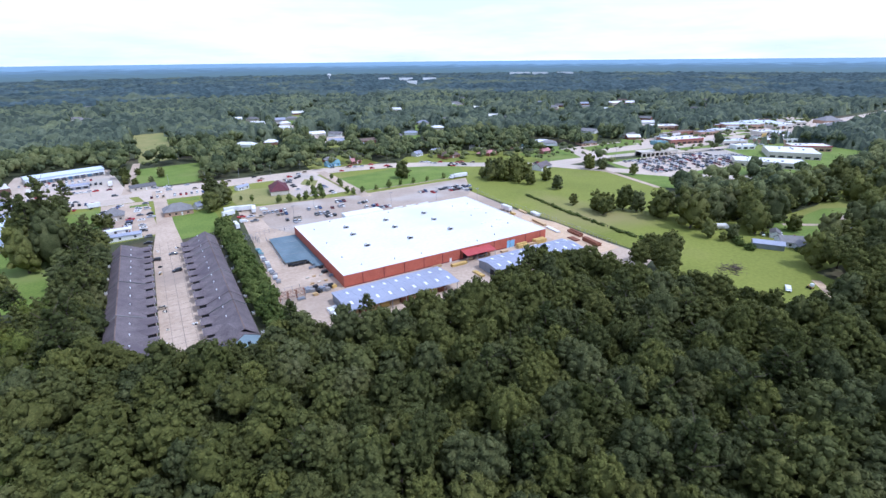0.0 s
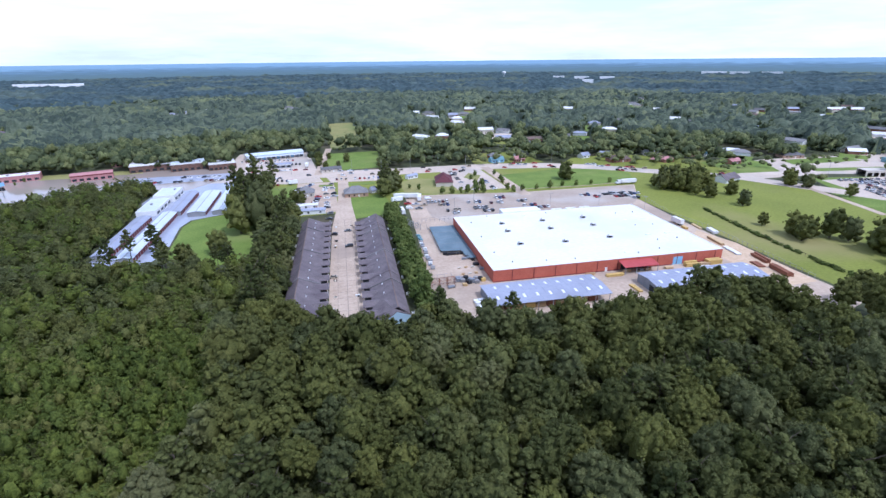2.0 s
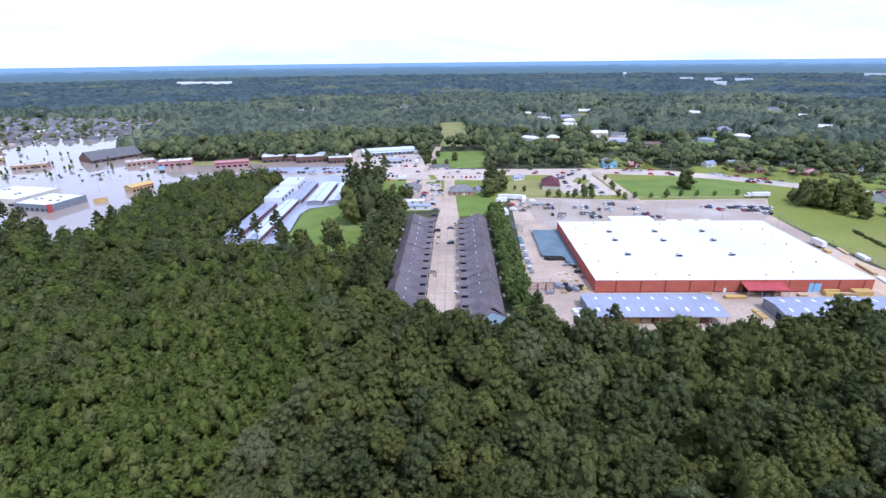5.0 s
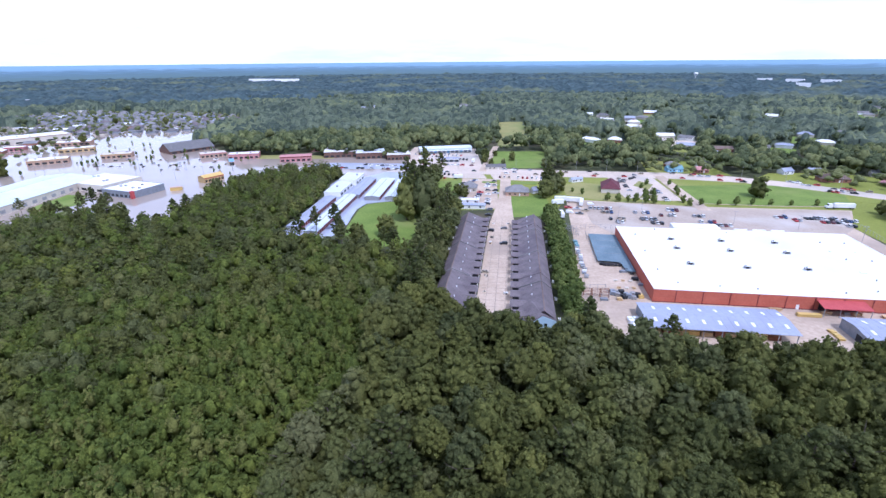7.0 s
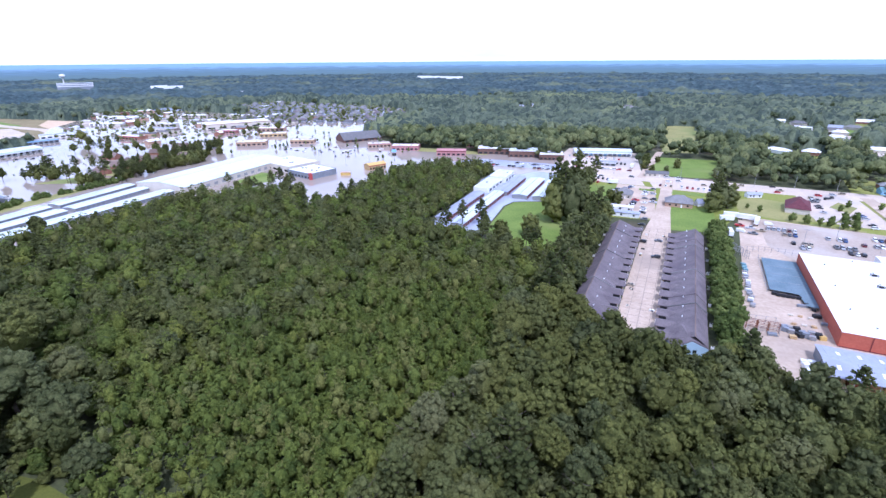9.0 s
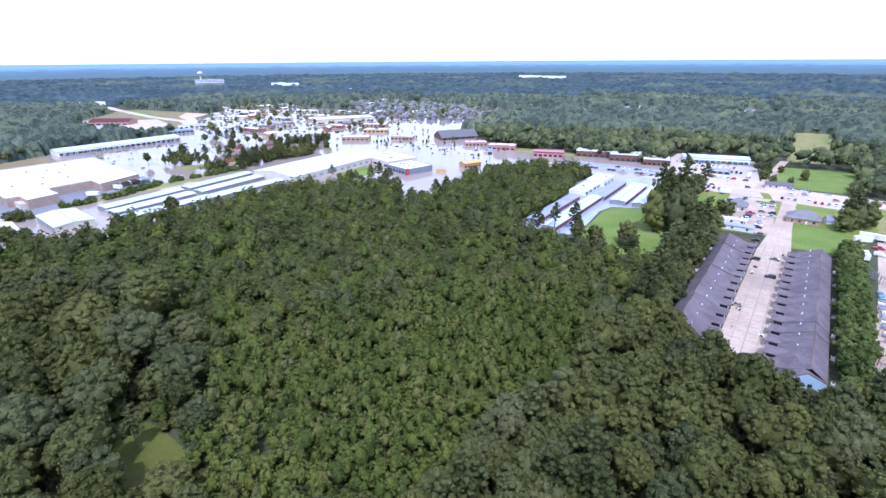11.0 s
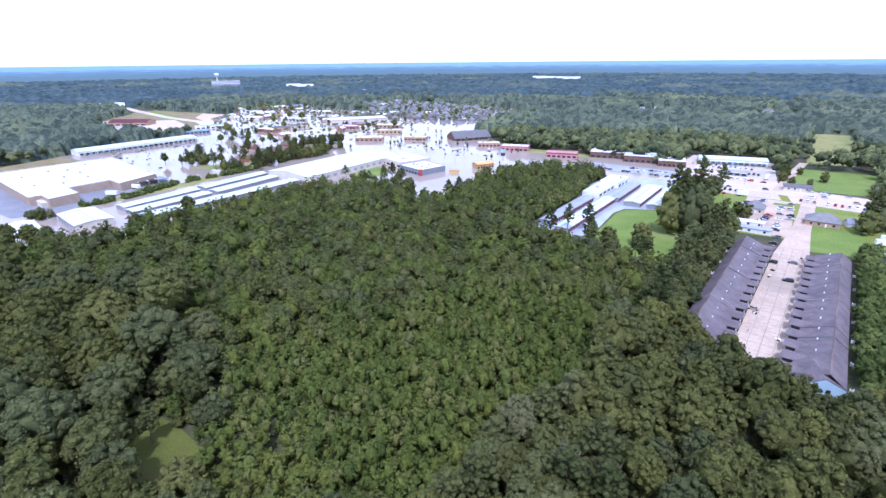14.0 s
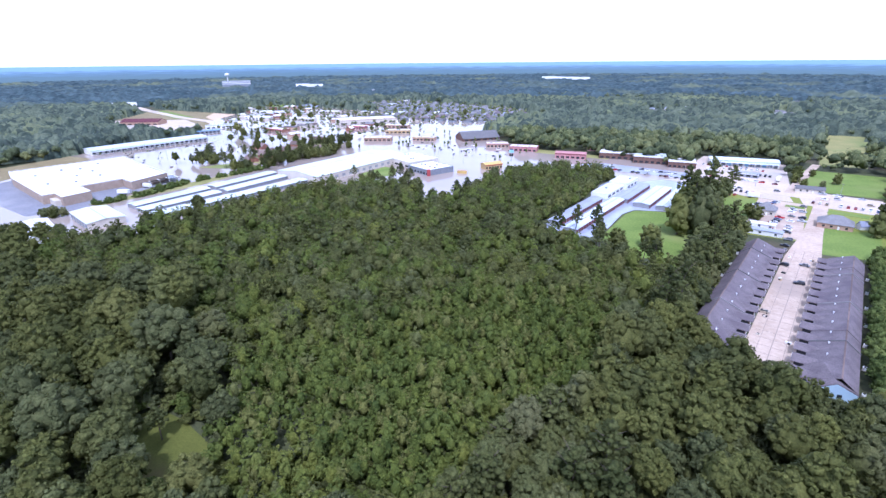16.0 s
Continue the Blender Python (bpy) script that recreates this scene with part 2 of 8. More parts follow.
def water_material():
    m = bpy.data.materials.new("flood_water")
    m.use_nodes = True
    n, l = m.node_tree.nodes, m.node_tree.links
    b = n["Principled BSDF"]
    geo, tex, rip = n.new("ShaderNodeNewGeometry"), n.new("ShaderNodeTexNoise"), n.new("ShaderNodeTexNoise")
    ramp, bp = n.new("ShaderNodeValToRGB"), n.new("ShaderNodeBump")
    tex.inputs["Scale"].default_value, rip.inputs["Scale"].default_value = 0.012, 0.5
    l.new(geo.outputs["Position"], tex.inputs["Vector"])
    l.new(geo.outputs["Position"], rip.inputs["Vector"])
    ramp.color_ramp.elements[0].color, ramp.color_ramp.elements[1].color = (0.27, 0.215, 0.165, 1), (0.42, 0.355, 0.30, 1)
    l.new(tex.outputs["Fac"], ramp.inputs["Fac"])
    l.new(ramp.outputs["Color"], b.inputs["Base Color"])
    b.inputs["Roughness"].default_value, b.inputs["IOR"].default_value = 0.06, 1.4
    bp.inputs["Strength"].default_value, bp.inputs["Distance"].default_value = 0.04, 0.2
    l.new(rip.outputs["Fac"], bp.inputs["Height"])
    l.new(bp.outputs["Normal"], b.inputs["Normal"])
    return m


M["water"] = water_material()


def haze_glow_material():
    """The blue distance at the edge of the plain: haze painted as a glow."""
    m = bpy.data.materials.new("blue_haze_glow")
    m.use_nodes = True
    n, l = m.node_tree.nodes, m.node_tree.links
    b = n["Principled BSDF"]
    geo, sep, ramp, tex, add = (n.new("ShaderNodeNewGeometry"), n.new("ShaderNodeSeparateXYZ"), n.new("ShaderNodeValToRGB"), n.new("ShaderNodeTexNoise"), n.new("ShaderNodeMath"))
    scl, mp_ = n.new("ShaderNodeMapRange"), n.new("ShaderNodeMapping")
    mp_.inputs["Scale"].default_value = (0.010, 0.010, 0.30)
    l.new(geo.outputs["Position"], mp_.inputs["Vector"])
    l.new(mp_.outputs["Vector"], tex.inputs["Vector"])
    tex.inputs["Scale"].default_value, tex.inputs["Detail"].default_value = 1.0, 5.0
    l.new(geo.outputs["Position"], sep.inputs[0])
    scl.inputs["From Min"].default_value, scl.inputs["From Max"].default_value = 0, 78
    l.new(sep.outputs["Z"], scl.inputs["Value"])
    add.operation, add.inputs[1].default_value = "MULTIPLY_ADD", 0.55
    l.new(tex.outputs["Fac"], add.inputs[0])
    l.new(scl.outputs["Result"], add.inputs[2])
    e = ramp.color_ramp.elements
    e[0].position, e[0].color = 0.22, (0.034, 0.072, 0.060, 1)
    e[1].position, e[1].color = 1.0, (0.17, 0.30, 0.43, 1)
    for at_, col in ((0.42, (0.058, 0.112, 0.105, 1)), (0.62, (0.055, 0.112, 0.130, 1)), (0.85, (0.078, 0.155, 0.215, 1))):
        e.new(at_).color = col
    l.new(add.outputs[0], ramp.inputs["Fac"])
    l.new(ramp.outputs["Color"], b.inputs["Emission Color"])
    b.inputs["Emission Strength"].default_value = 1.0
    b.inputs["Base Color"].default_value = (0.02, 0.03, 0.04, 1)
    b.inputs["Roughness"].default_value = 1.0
    return m


M["distance"] = haze_glow_material()


# ---- building blocks ----
class Shape:
    """Collects corners and faces of one mesh."""
    def __init__(self):
        self.v, self.f = [], []

    def quad(self, *pts):
        k = len(self.v)
        self.v += [tuple(p) for p in pts]
        self.f.append(tuple(range(k, k + len(pts))))
        return self

    def prism(self, pts, z0, z1):
        n, k = len(pts), len(self.v)
        self.v += [(x, y, z0) for x, y in pts] + [(x, y, z1) for x, y in pts]
        self.f += [tuple(range(k + n - 1, k - 1, -1)), tuple(range(k + n, k + 2 * n))]
        self.f += [(k + i, k + (i + 1) % n, k + n + (i + 1) % n, k + n + i) for i in range(n)]
        return self

    def box(self, x, y, z, sx, sy, sz, turn=0.0):
        """A box standing on z, centred on x, y."""
        c, s = math.cos(radians(turn)), math.sin(radians(turn))
        pts = [(x + a * sx / 2 * c - b * sy / 2 * s, y + a * sx / 2 * s + b * sy / 2 * c) for a, b in ((-1, -1), (1, -1), (1, 1), (-1, 1))]
        return self.prism(pts, z, z + sz)

    def solid(self, rings):
        """Rings of the same number of corners, capped at both ends."""
        n, k = len(rings[0]), len(self.v)
        for r in rings:
            self.v += [tuple(p) for p in r]
        for j in range(len(rings) - 1):
            for i in range(n):
                a, b = k + j * n + i, k + j * n + (i + 1) % n
                self.f.append((a, b, b + n, a + n))
        self.f += [tuple(range(k + n - 1, k - 1, -1)), tuple(range(k + (len(rings) - 1) * n, k + len(rings) * n))]
        return self

    def tube(self, path, radii, n=6):
        rings = []
        for i, (p, r) in enumerate(zip(path, radii)):
            d = Vector(path[min(i + 1, len(path) - 1)]) - Vector(path[max(i - 1, 0)])
            q = d.to_track_quat("Z", "Y")
            rings.append([Vector(p) + q @ Vector((r * math.cos(2 * math.pi * j / n), r * math.sin(2 * math.pi * j / n), 0)) for j in range(n)])
        return self.solid(rings)

    def gable(self, x0, x1, y0, y1, z, h, over=0.4, thick=0.25):
        """A pitched roof slab, ridge along x."""
        a, b, c, d, m = x0 - over, x1 + over, y0 - over, y1 + over, (y0 + y1) / 2
        sag = over * h / max(0.1, (y1 - y0) / 2)
        prof = [(c, z - sag), (m, z + h), (d, z - sag), (d, z - sag + thick), (m, z + h + thick), (c, z - sag + thick)]
        return self.solid([[(a, y, w) for y, w in prof], [(b, y, w) for y, w in prof]])

    def hip(self, x0, x1, y0, y1, z, h, over=0.5, thick=0.2):
        a, b, c, d = x0 - over, x1 + over, y0 - over, y1 + over
        r = (d - c) / 2
        k = len(self.v)
        m = (c + d) / 2
        self.v += [(a, c, z), (b, c, z), (b, d, z), (a, d, z), (a, c, z + thick), (b, c, z + thick), (b, d, z + thick), (a, d, z + thick),
                   (a + r, m, z + h + thick), (b - r, m, z + h + thick)]
        self.f += [tuple(k + i for i in q) for q in ((3, 2, 1, 0), (0, 1, 5, 4), (1, 2, 6, 5), (2, 3, 7, 6), (3, 0, 4, 7),
                                                     (4, 5, 9, 8), (6, 7, 8, 9), (5, 6, 9), (7, 4, 8))]
        return self


def mesh_of(name, shape, mat):
    me = bpy.data.meshes.new(name)
    me.from_pydata(shape.v, [], shape.f)
    me.materials.append(M[mat])
    me.update()
    return me


def part(name, shape, mat, parent, label="", at=None):
    """One mesh under a thing or a part. shape: a Shape, or a mesh to share."""
    ob = new(name, shape if isinstance(shape, bpy.types.Mesh) else mesh_of(name, shape, mat))
    ob.parent = parent
    if at is not None:
        ob.matrix_basis = at
    return tagged(ob, label)


def thing(name, x, y, turn=0.0, z=0.0, label="", category="", group="", kind=""):
    ob = new(name)
    ob.matrix_basis = pose(x, y, z, 0, 0, turn)
    return tagged(ob, label, category, group, kind)


def patch(name, pts, z, mat, label, category="ground", thick=None):
    """A level piece of ground; its edges lie close on the sheet below."""
    s = Shape()
    s.prism(pts, -0.05, z)
    ob = new(name, mesh_of(name, s, mat))
    return tagged(ob, label, category, kind="structure")


def strip(name, path, width, z, mat, label, category="road"):
    """A road along a line."""
    left, right = [], []
    for i, p in enumerate(path):
        d = (Vector(path[min(i + 1, len(path) - 1)]) - Vector(path[max(i - 1, 0)])).normalized()
        w = width[i] if isinstance(width, (list, tuple)) else width
        left.append((p[0] - d.y * w / 2, p[1] + d.x * w / 2))
        right.append((p[0] + d.y * w / 2, p[1] - d.x * w / 2))
    s = Shape().prism(right + left[::-1], -0.05, z)
    return tagged(new(name, mesh_of(name, s, mat)), label, category, kind="structure")


def inside(px, py, poly):
    """Which of the points lie in the polygon."""
    hit = np.zeros(np.shape(px), bool)
    n = len(poly)
    for i in range(n):
        (x0, y0), (x1, y1) = poly[i], poly[(i + 1) % n]
        if y0 == y1:
            continue
        c = ((y0 > py) != (y1 > py)) & (px < (x1 - x0) * (py - y0) / (y1 - y0) + x0)
        hit ^= c
    return hit


def near_line(px, py, path, dist):
    """Which of the points lie within dist of the line."""
    hit = np.zeros(np.shape(px), bool)
    for (x0, y0), (x1, y1) in zip(path, path[1:]):
        dx, dy = x1 - x0, y1 - y0
        k = np.clip(((px - x0) * dx + (py - y0) * dy) / (dx * dx + dy * dy), 0, 1)
        hit |= np.hypot(px - x0 - k * dx, py - y0 - k * dy) < dist
    return hit


# ---- the plan ----
BLOCK = -7.8                      # turn of the store's and the town houses' block
ROAD = [(-900, 700), (-500, 590), (-300, 540), (-140, 488), (-80, 477), (-12, 462), (36, 460), (107, 446), (204, 434), (256, 417),
        (297, 392), (330, 360), (384, 312), (404, 268), (440, 195), (500, 120), (620, 0)]
ROAD_EAST = [(384, 315), (450, 305), (560, 288), (700, 258), (850, 236), (1000, 226), (1400, 190)]
TOWN_ROAD = [(60, 455), (53, 400), (46.5, 352), (38.5, 300), (26.5, 215), (19.5, 166), (18.6, 159)]
SIDE_ROAD = [(196, 434), (190, 380), (184, 325)]
BACK_ROAD = [(38, 458), (50, 520), (66, 600)]
FAR_ROAD = [(-1400, 690), (-1156, 614), (-950, 563), (-834, 549), (-770, 520), (-700, 500)]
DRIVE = [(404, 262), (392, 225), (380, 192)]

YARD = [(50, 156), (60, 186), (78, 272), (93, 352), (100, 356), (186, 334), (284, 322), (256, 284), (246, 230), (240, 173), (236, 116), (210, 110), (196, 112), (186, 121), (166, 132), (150, 135), (130, 131), (110, 132), (88, 138), (66, 138), (58, 148)]
LOT = [(97, 300), (104, 353), (186, 331), (281, 320), (254, 283), (228, 262), (104, 278)]
LAWN = [(52, 367), (81, 371), (75, 316), (46, 313)]
DRY_YARD = [(100, 400), (97, 368), (118, 354), (150, 358), (140, 400), (118, 412)]
FRONT_FIELD = [(196, 396), (250, 398), (272, 400), (310, 362), (292, 330), (190, 341)]
NORTH_LAWN = [(42, 474), (52, 566), (118, 562), (100, 470)]
FAR_FIELD = [(93, 850), (140, 848), (106, 600), (68, 598)]
STORAGE_LAWN = [(-62, 292), (-60, 336), (-56, 348), (-46, 353), (-28, 356), (-8, 330), (-14, 260), (-44, 260), (-60, 276)]
SIDE_LAWN = [(-22, 372), (-4, 420), (16, 424), (14, 352), (-16, 350)]
MEADOW = [(258, 286), (266, 300), (318, 282), (372, 284), (404, 262), (382, 196), (340, 150), (336, 110), (296, 92), (274, 44), (236, 38), (210, 60),
          (222, 100), (240, 118), (246, 175), (250, 232)]
GREEN_LOT = [(408, 250), (430, 222), (402, 200), (388, 208)]
EAST_LAWN = [(356, 104), (366, 92), (409, 88), (424, 78), (411, 72), (371, 74), (350, 66), (330, 60), (318, 92)]
CAR_LOT = [(440, 275), (418, 214), (560, 176), (600, 232), (520, 262)]
EAST_TOWN = [(380, 300), (470, 290), (560, 250), (680, 215), (760, 190), (1010, 190), (1010, 300), (800, 320), (640, 330), (480, 360), (390, 350)]
TOWN_STRIP = [(230, 380), (300, 440), (360, 440), (420, 380), (400, 320), (330, 330)]
NORTH_TOWN = [(190, 440), (205, 500), (262, 500), (262, 432)]
WHITE_YARD = [(-46, 505), (-34, 600), (40, 585), (40, 470), (-20, 470)]
STORAGE_YARD = [(-100, 284), (-97, 340), (-93, 380), (-97, 411), (-92, 440), (-92, 480), (-32, 472), (-22, 440), (-26, 360), (-46, 354), (-57, 350), (-62, 336), (-63, 292), (-68, 278), (-80, 273)]
FLOOD = [(-36, 520), (-40, 478), (-70, 440), (-84, 442), (-100, 448), (-126, 452), (-160, 450), (-174, 400), (-184, 355), (-180, 300), (-191, 283), (-206, 295), (-224, 312), (-242, 305), (-268, 295),
         (-285, 287), (-304, 264), (-301, 210), (-316, 161), (-308, 136), (-328, 113), (-336, 93), (-440, 60), (-600, 110), (-640, 170), (-662, 250), (-690, 330), (-700, 440), (-840, 560), (-1000, 800), (-860, 850), (-676, 830),
         (-560, 830), (-470, 860), (-360, 860), (-330, 650), (-235, 556), (-119, 540)]
SUBDIVISION = [(-349, 775), (-420, 742), (-539, 705), (-640, 742), (-700, 862), (-830, 880), (-800, 1080), (-480, 1020), (-375, 940)]
BACK_BAY = [(-412, 930), (-400, 968), (-318, 905), (-300, 812), (-340, 800)]
CLEARING = [(-142, 49), (-140, 56), (-127, 57), (-112, 55), (-90, 51), (-84, 42), (-104, 38), (-123, 38), (-134, 43)]
TOWN_BLOCK = [(-24, 332), (-24, 470), (107, 452), (204, 440), (300, 402), (390, 322), (408, 262), (384, 190), (342, 150), (336, 108), (258, 114), (36, 118), (10, 160)]
CAR_FRONT = [(380, 190), (402, 172), (560, 160), (600, 232), (440, 285)]
SHOP_FRONT = [(500, 190), (530, 112), (600, 108), (700, 120), (720, 200), (600, 240)]
STORAGE_FRONT = [(-102, 272), (-88, 260), (-60, 246), (-10, 236), (-4, 330), (-24, 332), (-30, 470), (-100, 440), (-108, 300)]
WEST_OPEN = [(-897, 404), (-1011, 471), (-1133, 606), (-1127, 642), (-969, 652), (-884, 654), (-787, 574), (-712, 480), (-705, 419), (-781, 383)]
EAST_HOMES = [(278, 56), (290, 112), (330, 116), (352, 106), (372, 99), (415, 93), (470, 96), (500, 92), (492, 76), (448, 62), (400, 66), (376, 66), (372, 40), (340, 36), (300, 50)]
TOWN_GREEN = [(-902, 716), (-1023, 828), (-975, 867), (-851, 767)]
TOWN_BACK = [(-857, 639), (-999, 757), (-949, 861), (-961, 909), (-904, 899), (-771, 778), (-705, 735), (-685, 689), (-764, 650)]
MUD_BANK = [(-240, 556), (-119, 546), (-119, 528), (-200, 530)]

# ---- ground ----
gs = Shape()
gs.quad((-4950, -4950, 0), (4950, -4950, 0), (4950, 4950, 0), (-4950, 4950, 0))
tagged(new("ground", mesh_of("ground", gs, "soil")), "dark earth and rough grass under the woods", "ground", kind="structure")

patch("ground_town_block", [(-24, 332), (-24, 470), (107, 452), (204, 440), (300, 402), (390, 322), (408, 262), (384, 190), (342, 150), (336, 108), (258, 114), (238, 118),
                             (250, 230), (256, 284), (186, 333), (95, 356), (80, 330)], 0.03, "meadow", "rough grass between the yards", "ground")
patch("pavement_store_yard", YARD, 0.06, "concrete", "pale worn concrete yard round the store", "pavement")
patch("pavement_parking_lot", LOT, 0.09, "asphalt", "faded grey asphalt parking lot with parked cars", "parking lot")
patch("lawn_town_houses", LAWN, 0.08, "lawn", "bright mown lawn behind the town houses", "lawn")
patch("dry_lawn", DRY_YARD, 0.08, "dry_grass", "yellowish dry grass beside the dark red house", "lawn")
patch("front_field", FRONT_FIELD, 0.08, "lawn", "open green field between parking lot and road", "field")
patch("lawn_north", NORTH_LAWN, 0.08, "lawn", "large bright lawn across the road", "lawn")
patch("far_field", FAR_FIELD, 0.08, "dry_grass", "yellow-green clearing among the woods", "field")
patch("storage_lawn", STORAGE_LAWN, 0.10, "lawn", "bright lawn behind the storage units", "lawn")
patch("side_lawn", SIDE_LAWN, 0.08, "lawn", "green lawn among tall trees", "lawn")
patch("ground_homes", EAST_HOMES, 0.05, "meadow", "rough grass round the meadow homes", "ground")
patch("ground_car_front", CAR_FRONT, 0.036, "lawn", "green ground round the car lot", "ground")
patch("ground_shops", SHOP_FRONT, 0.04, "lawn", "green ground between the shops", "ground")
patch("meadow", MEADOW, 0.07, "meadow", "wide rough meadow beside the store yard", "field")
patch("green_lot", GREEN_LOT, 0.10, "lawn", "green plot beside the car lot", "lawn")
patch("east_lawn", EAST_LAWN, 0.08, "lawn", "mown lawn between houses and trees", "lawn")
patch("pavement_car_lot", CAR_LOT, 0.09, "street", "pale concrete lot full of cars", "pavement")
patch("pavement_east_town", EAST_TOWN, 0.05, "street", "pale paved ground of the shopping strip", "pavement")
patch("pavement_roadside", TOWN_STRIP, 0.068, "meadow", "rough grass along the highway", "ground")
patch("pavement_north", NORTH_TOWN, 0.058, "meadow", "rough grass yards across the highway", "ground")
patch("pavement_white_shop", WHITE_YARD, 0.054, "street", "pale yard round the long white workshop", "pavement")
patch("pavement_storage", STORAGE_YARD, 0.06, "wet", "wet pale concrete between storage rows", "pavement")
patch("flood_water", FLOOD, 0.16, "water", "brown flood water mirroring the bright sky", "water")
patch("flood_bay", BACK_BAY, 0.16, "water", "brown flood water behind the houses", "water")
patch("mud_bank", MUD_BANK, 0.2, "dry_grass", "muddy yellow grass along the flood's edge", "ground")
patch("west_open", WEST_OPEN, 0.06, "mud_grass", "open muddy ground beyond the flood", "ground")
patch("pavement_west_lot", [(-897, 410), (-1005, 470), (-943, 504), (-903, 544), (-775, 494), (-712, 425), (-781, 390)], 0.09, "street", "pale lot round the red-roofed building", "pavement")
patch("lawn_west", [(-1130, 609), (-1124, 632), (-930, 578), (-905, 552), (-940, 545)], 0.09, "lawn", "green strip beside the far pale road", "lawn")
patch("dirt_west", [(-904, 587), (-966, 646), (-884, 650), (-789, 572), (-806, 545)], 0.09, "dirt", "bare orange earth beyond the flood", "ground")
patch("clearing", CLEARING, 0.08, "glade", "shady green clearing in the woods", "ground")
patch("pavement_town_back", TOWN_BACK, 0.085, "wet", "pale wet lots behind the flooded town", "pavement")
patch("lawn_town", TOWN_GREEN, 0.13, "lawn", "green field beyond the flooded town", "lawn")
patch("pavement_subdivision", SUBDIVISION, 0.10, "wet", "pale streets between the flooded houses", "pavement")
strip("road", ROAD, [19, 19, 19, 19, 21, 25, 27, 27, 25, 23, 20, 19, 19, 19, 19, 19, 19], 0.12, "street", "pale dusty concrete highway", "road")
strip("road_east", ROAD_EAST, [14, 14, 16, 22, 26, 28, 28], 0.13, "street", "pale highway through the shopping strip", "road")
strip("road_town_houses", TOWN_ROAD, [9, 9, 10, 16, 17, 17, 14], 0.14, "concrete", "pale concrete drive between the town houses", "road")
strip("road_side", SIDE_ROAD, 9.0, 0.15, "concrete", "pale concrete drive to the parking lot", "road")
strip("road_back", BACK_ROAD, 7.0, 0.14, "concrete", "pale lane beside the white workshop", "road")
strip("road_far", FAR_ROAD, 16.0, 0.12, "street", "far pale road beyond the flood", "road")
strip("road_meadow", DRIVE, 5.0, 0.14, "concrete", "narrow concrete path beside the meadow", "road")
strip("road_houses", [(350, 93), (361, 82), (369, 76), (360, 70), (353, 56), (350, 44), (350, 20)], 4.5, 0.12, "concrete", "curving pale concrete house drive", "road")
strip("road_homes", [(369, 75), (397, 72), (440, 67), (500, 62)], 4.5, 0.125, "concrete", "pale lane between lawns and trees", "road")
strip("road_dirt", [(268, 52), (252, 40), (230, 10)], 4.0, 0.14, "dirt", "bare dirt track into the trees", "road")


# ---- woods ----
def rand_dirs(rng, n, low=-0.35):
    z = rng.uniform(low, 1, n)
    a = rng.uniform(0, 2 * math.pi, n)
    r = np.sqrt(1 - z * z)
    return np.stack([r * np.cos(a), r * np.sin(a), z], 1)


def cards(rng, centres, normals, size, jitter=0.42):
    """Small four-cornered leaf clumps, one a point, facing roughly outwards."""
    n = len(centres)
    nn = normals + rng.normal(0, jitter, (n, 3))
    nn /= np.linalg.norm(nn, axis=1, keepdims=True)
    up = rng.normal(0, 1, (n, 3))
    a = np.cross(nn, up)
    a /= np.linalg.norm(a, axis=1, keepdims=True)
    b = np.cross(nn, a)
    s = size * rng.uniform(0.6, 1.3, (n, 1))
    t = s * rng.uniform(0.6, 1.0, (n, 1))
    v = np.stack([centres - a * s - b * t * 0.5, centres - b * t * 1.1 + a * s * 0.3, centres + a * s + b * t * 0.4, centres + b * t - a * s * 0.4], 1)
    f = np.arange(n * 4).reshape(n, 4)
    return v.reshape(-1, 3), np.concatenate([f[:, [0, 1, 2]], f[:, [0, 2, 3]]])


def ico(sub):
    bm = bmesh.new()
    bmesh.ops.create_icosphere(bm, subdivisions=sub, radius=1)
    v = np.array([x.co[:] for x in bm.verts])
    f = np.array([[x.index for x in q.verts] for q in bm.faces])
    bm.free()
    return v, f



def ico0():
    g = (1 + 5 ** 0.5) / 2
    v = np.array([(-1, g, 0), (1, g, 0), (-1, -g, 0), (1, -g, 0), (0, -1, g), (0, 1, g), (0, -1, -g), (0, 1, -g), (g, 0, -1), (g, 0, 1), (-g, 0, -1), (-g, 0, 1)])
    f = np.array([(0, 11, 5), (0, 5, 1), (0, 1, 7), (0, 7, 10), (0, 10, 11), (1, 5, 9), (5, 11, 4), (11, 10, 2), (10, 7, 6), (7, 1, 8),
                  (3, 9, 4), (3, 4, 2), (3, 2, 6), (3, 6, 8), (3, 8, 9), (4, 9, 5), (2, 4, 11), (6, 2, 10), (8, 6, 7), (9, 8, 1)])
    return v / np.linalg.norm(v[0]), f


ICO0, ICO1 = ico0(), ico(1)


def blob(rng, ball, centre, radius, rough=0.25):
    v, f = ball
    k = 1 + rng.normal(0, rough, (len(v), 1)) * 0.6
    return centre + v * k * radius, f


def join(parts):
    vs, fs, k = [], [], 0
    for v, f in parts:
        vs.append(v)
        fs.append(f + k)
        k += len(v)
    return np.concatenate(vs), np.concatenate(fs)


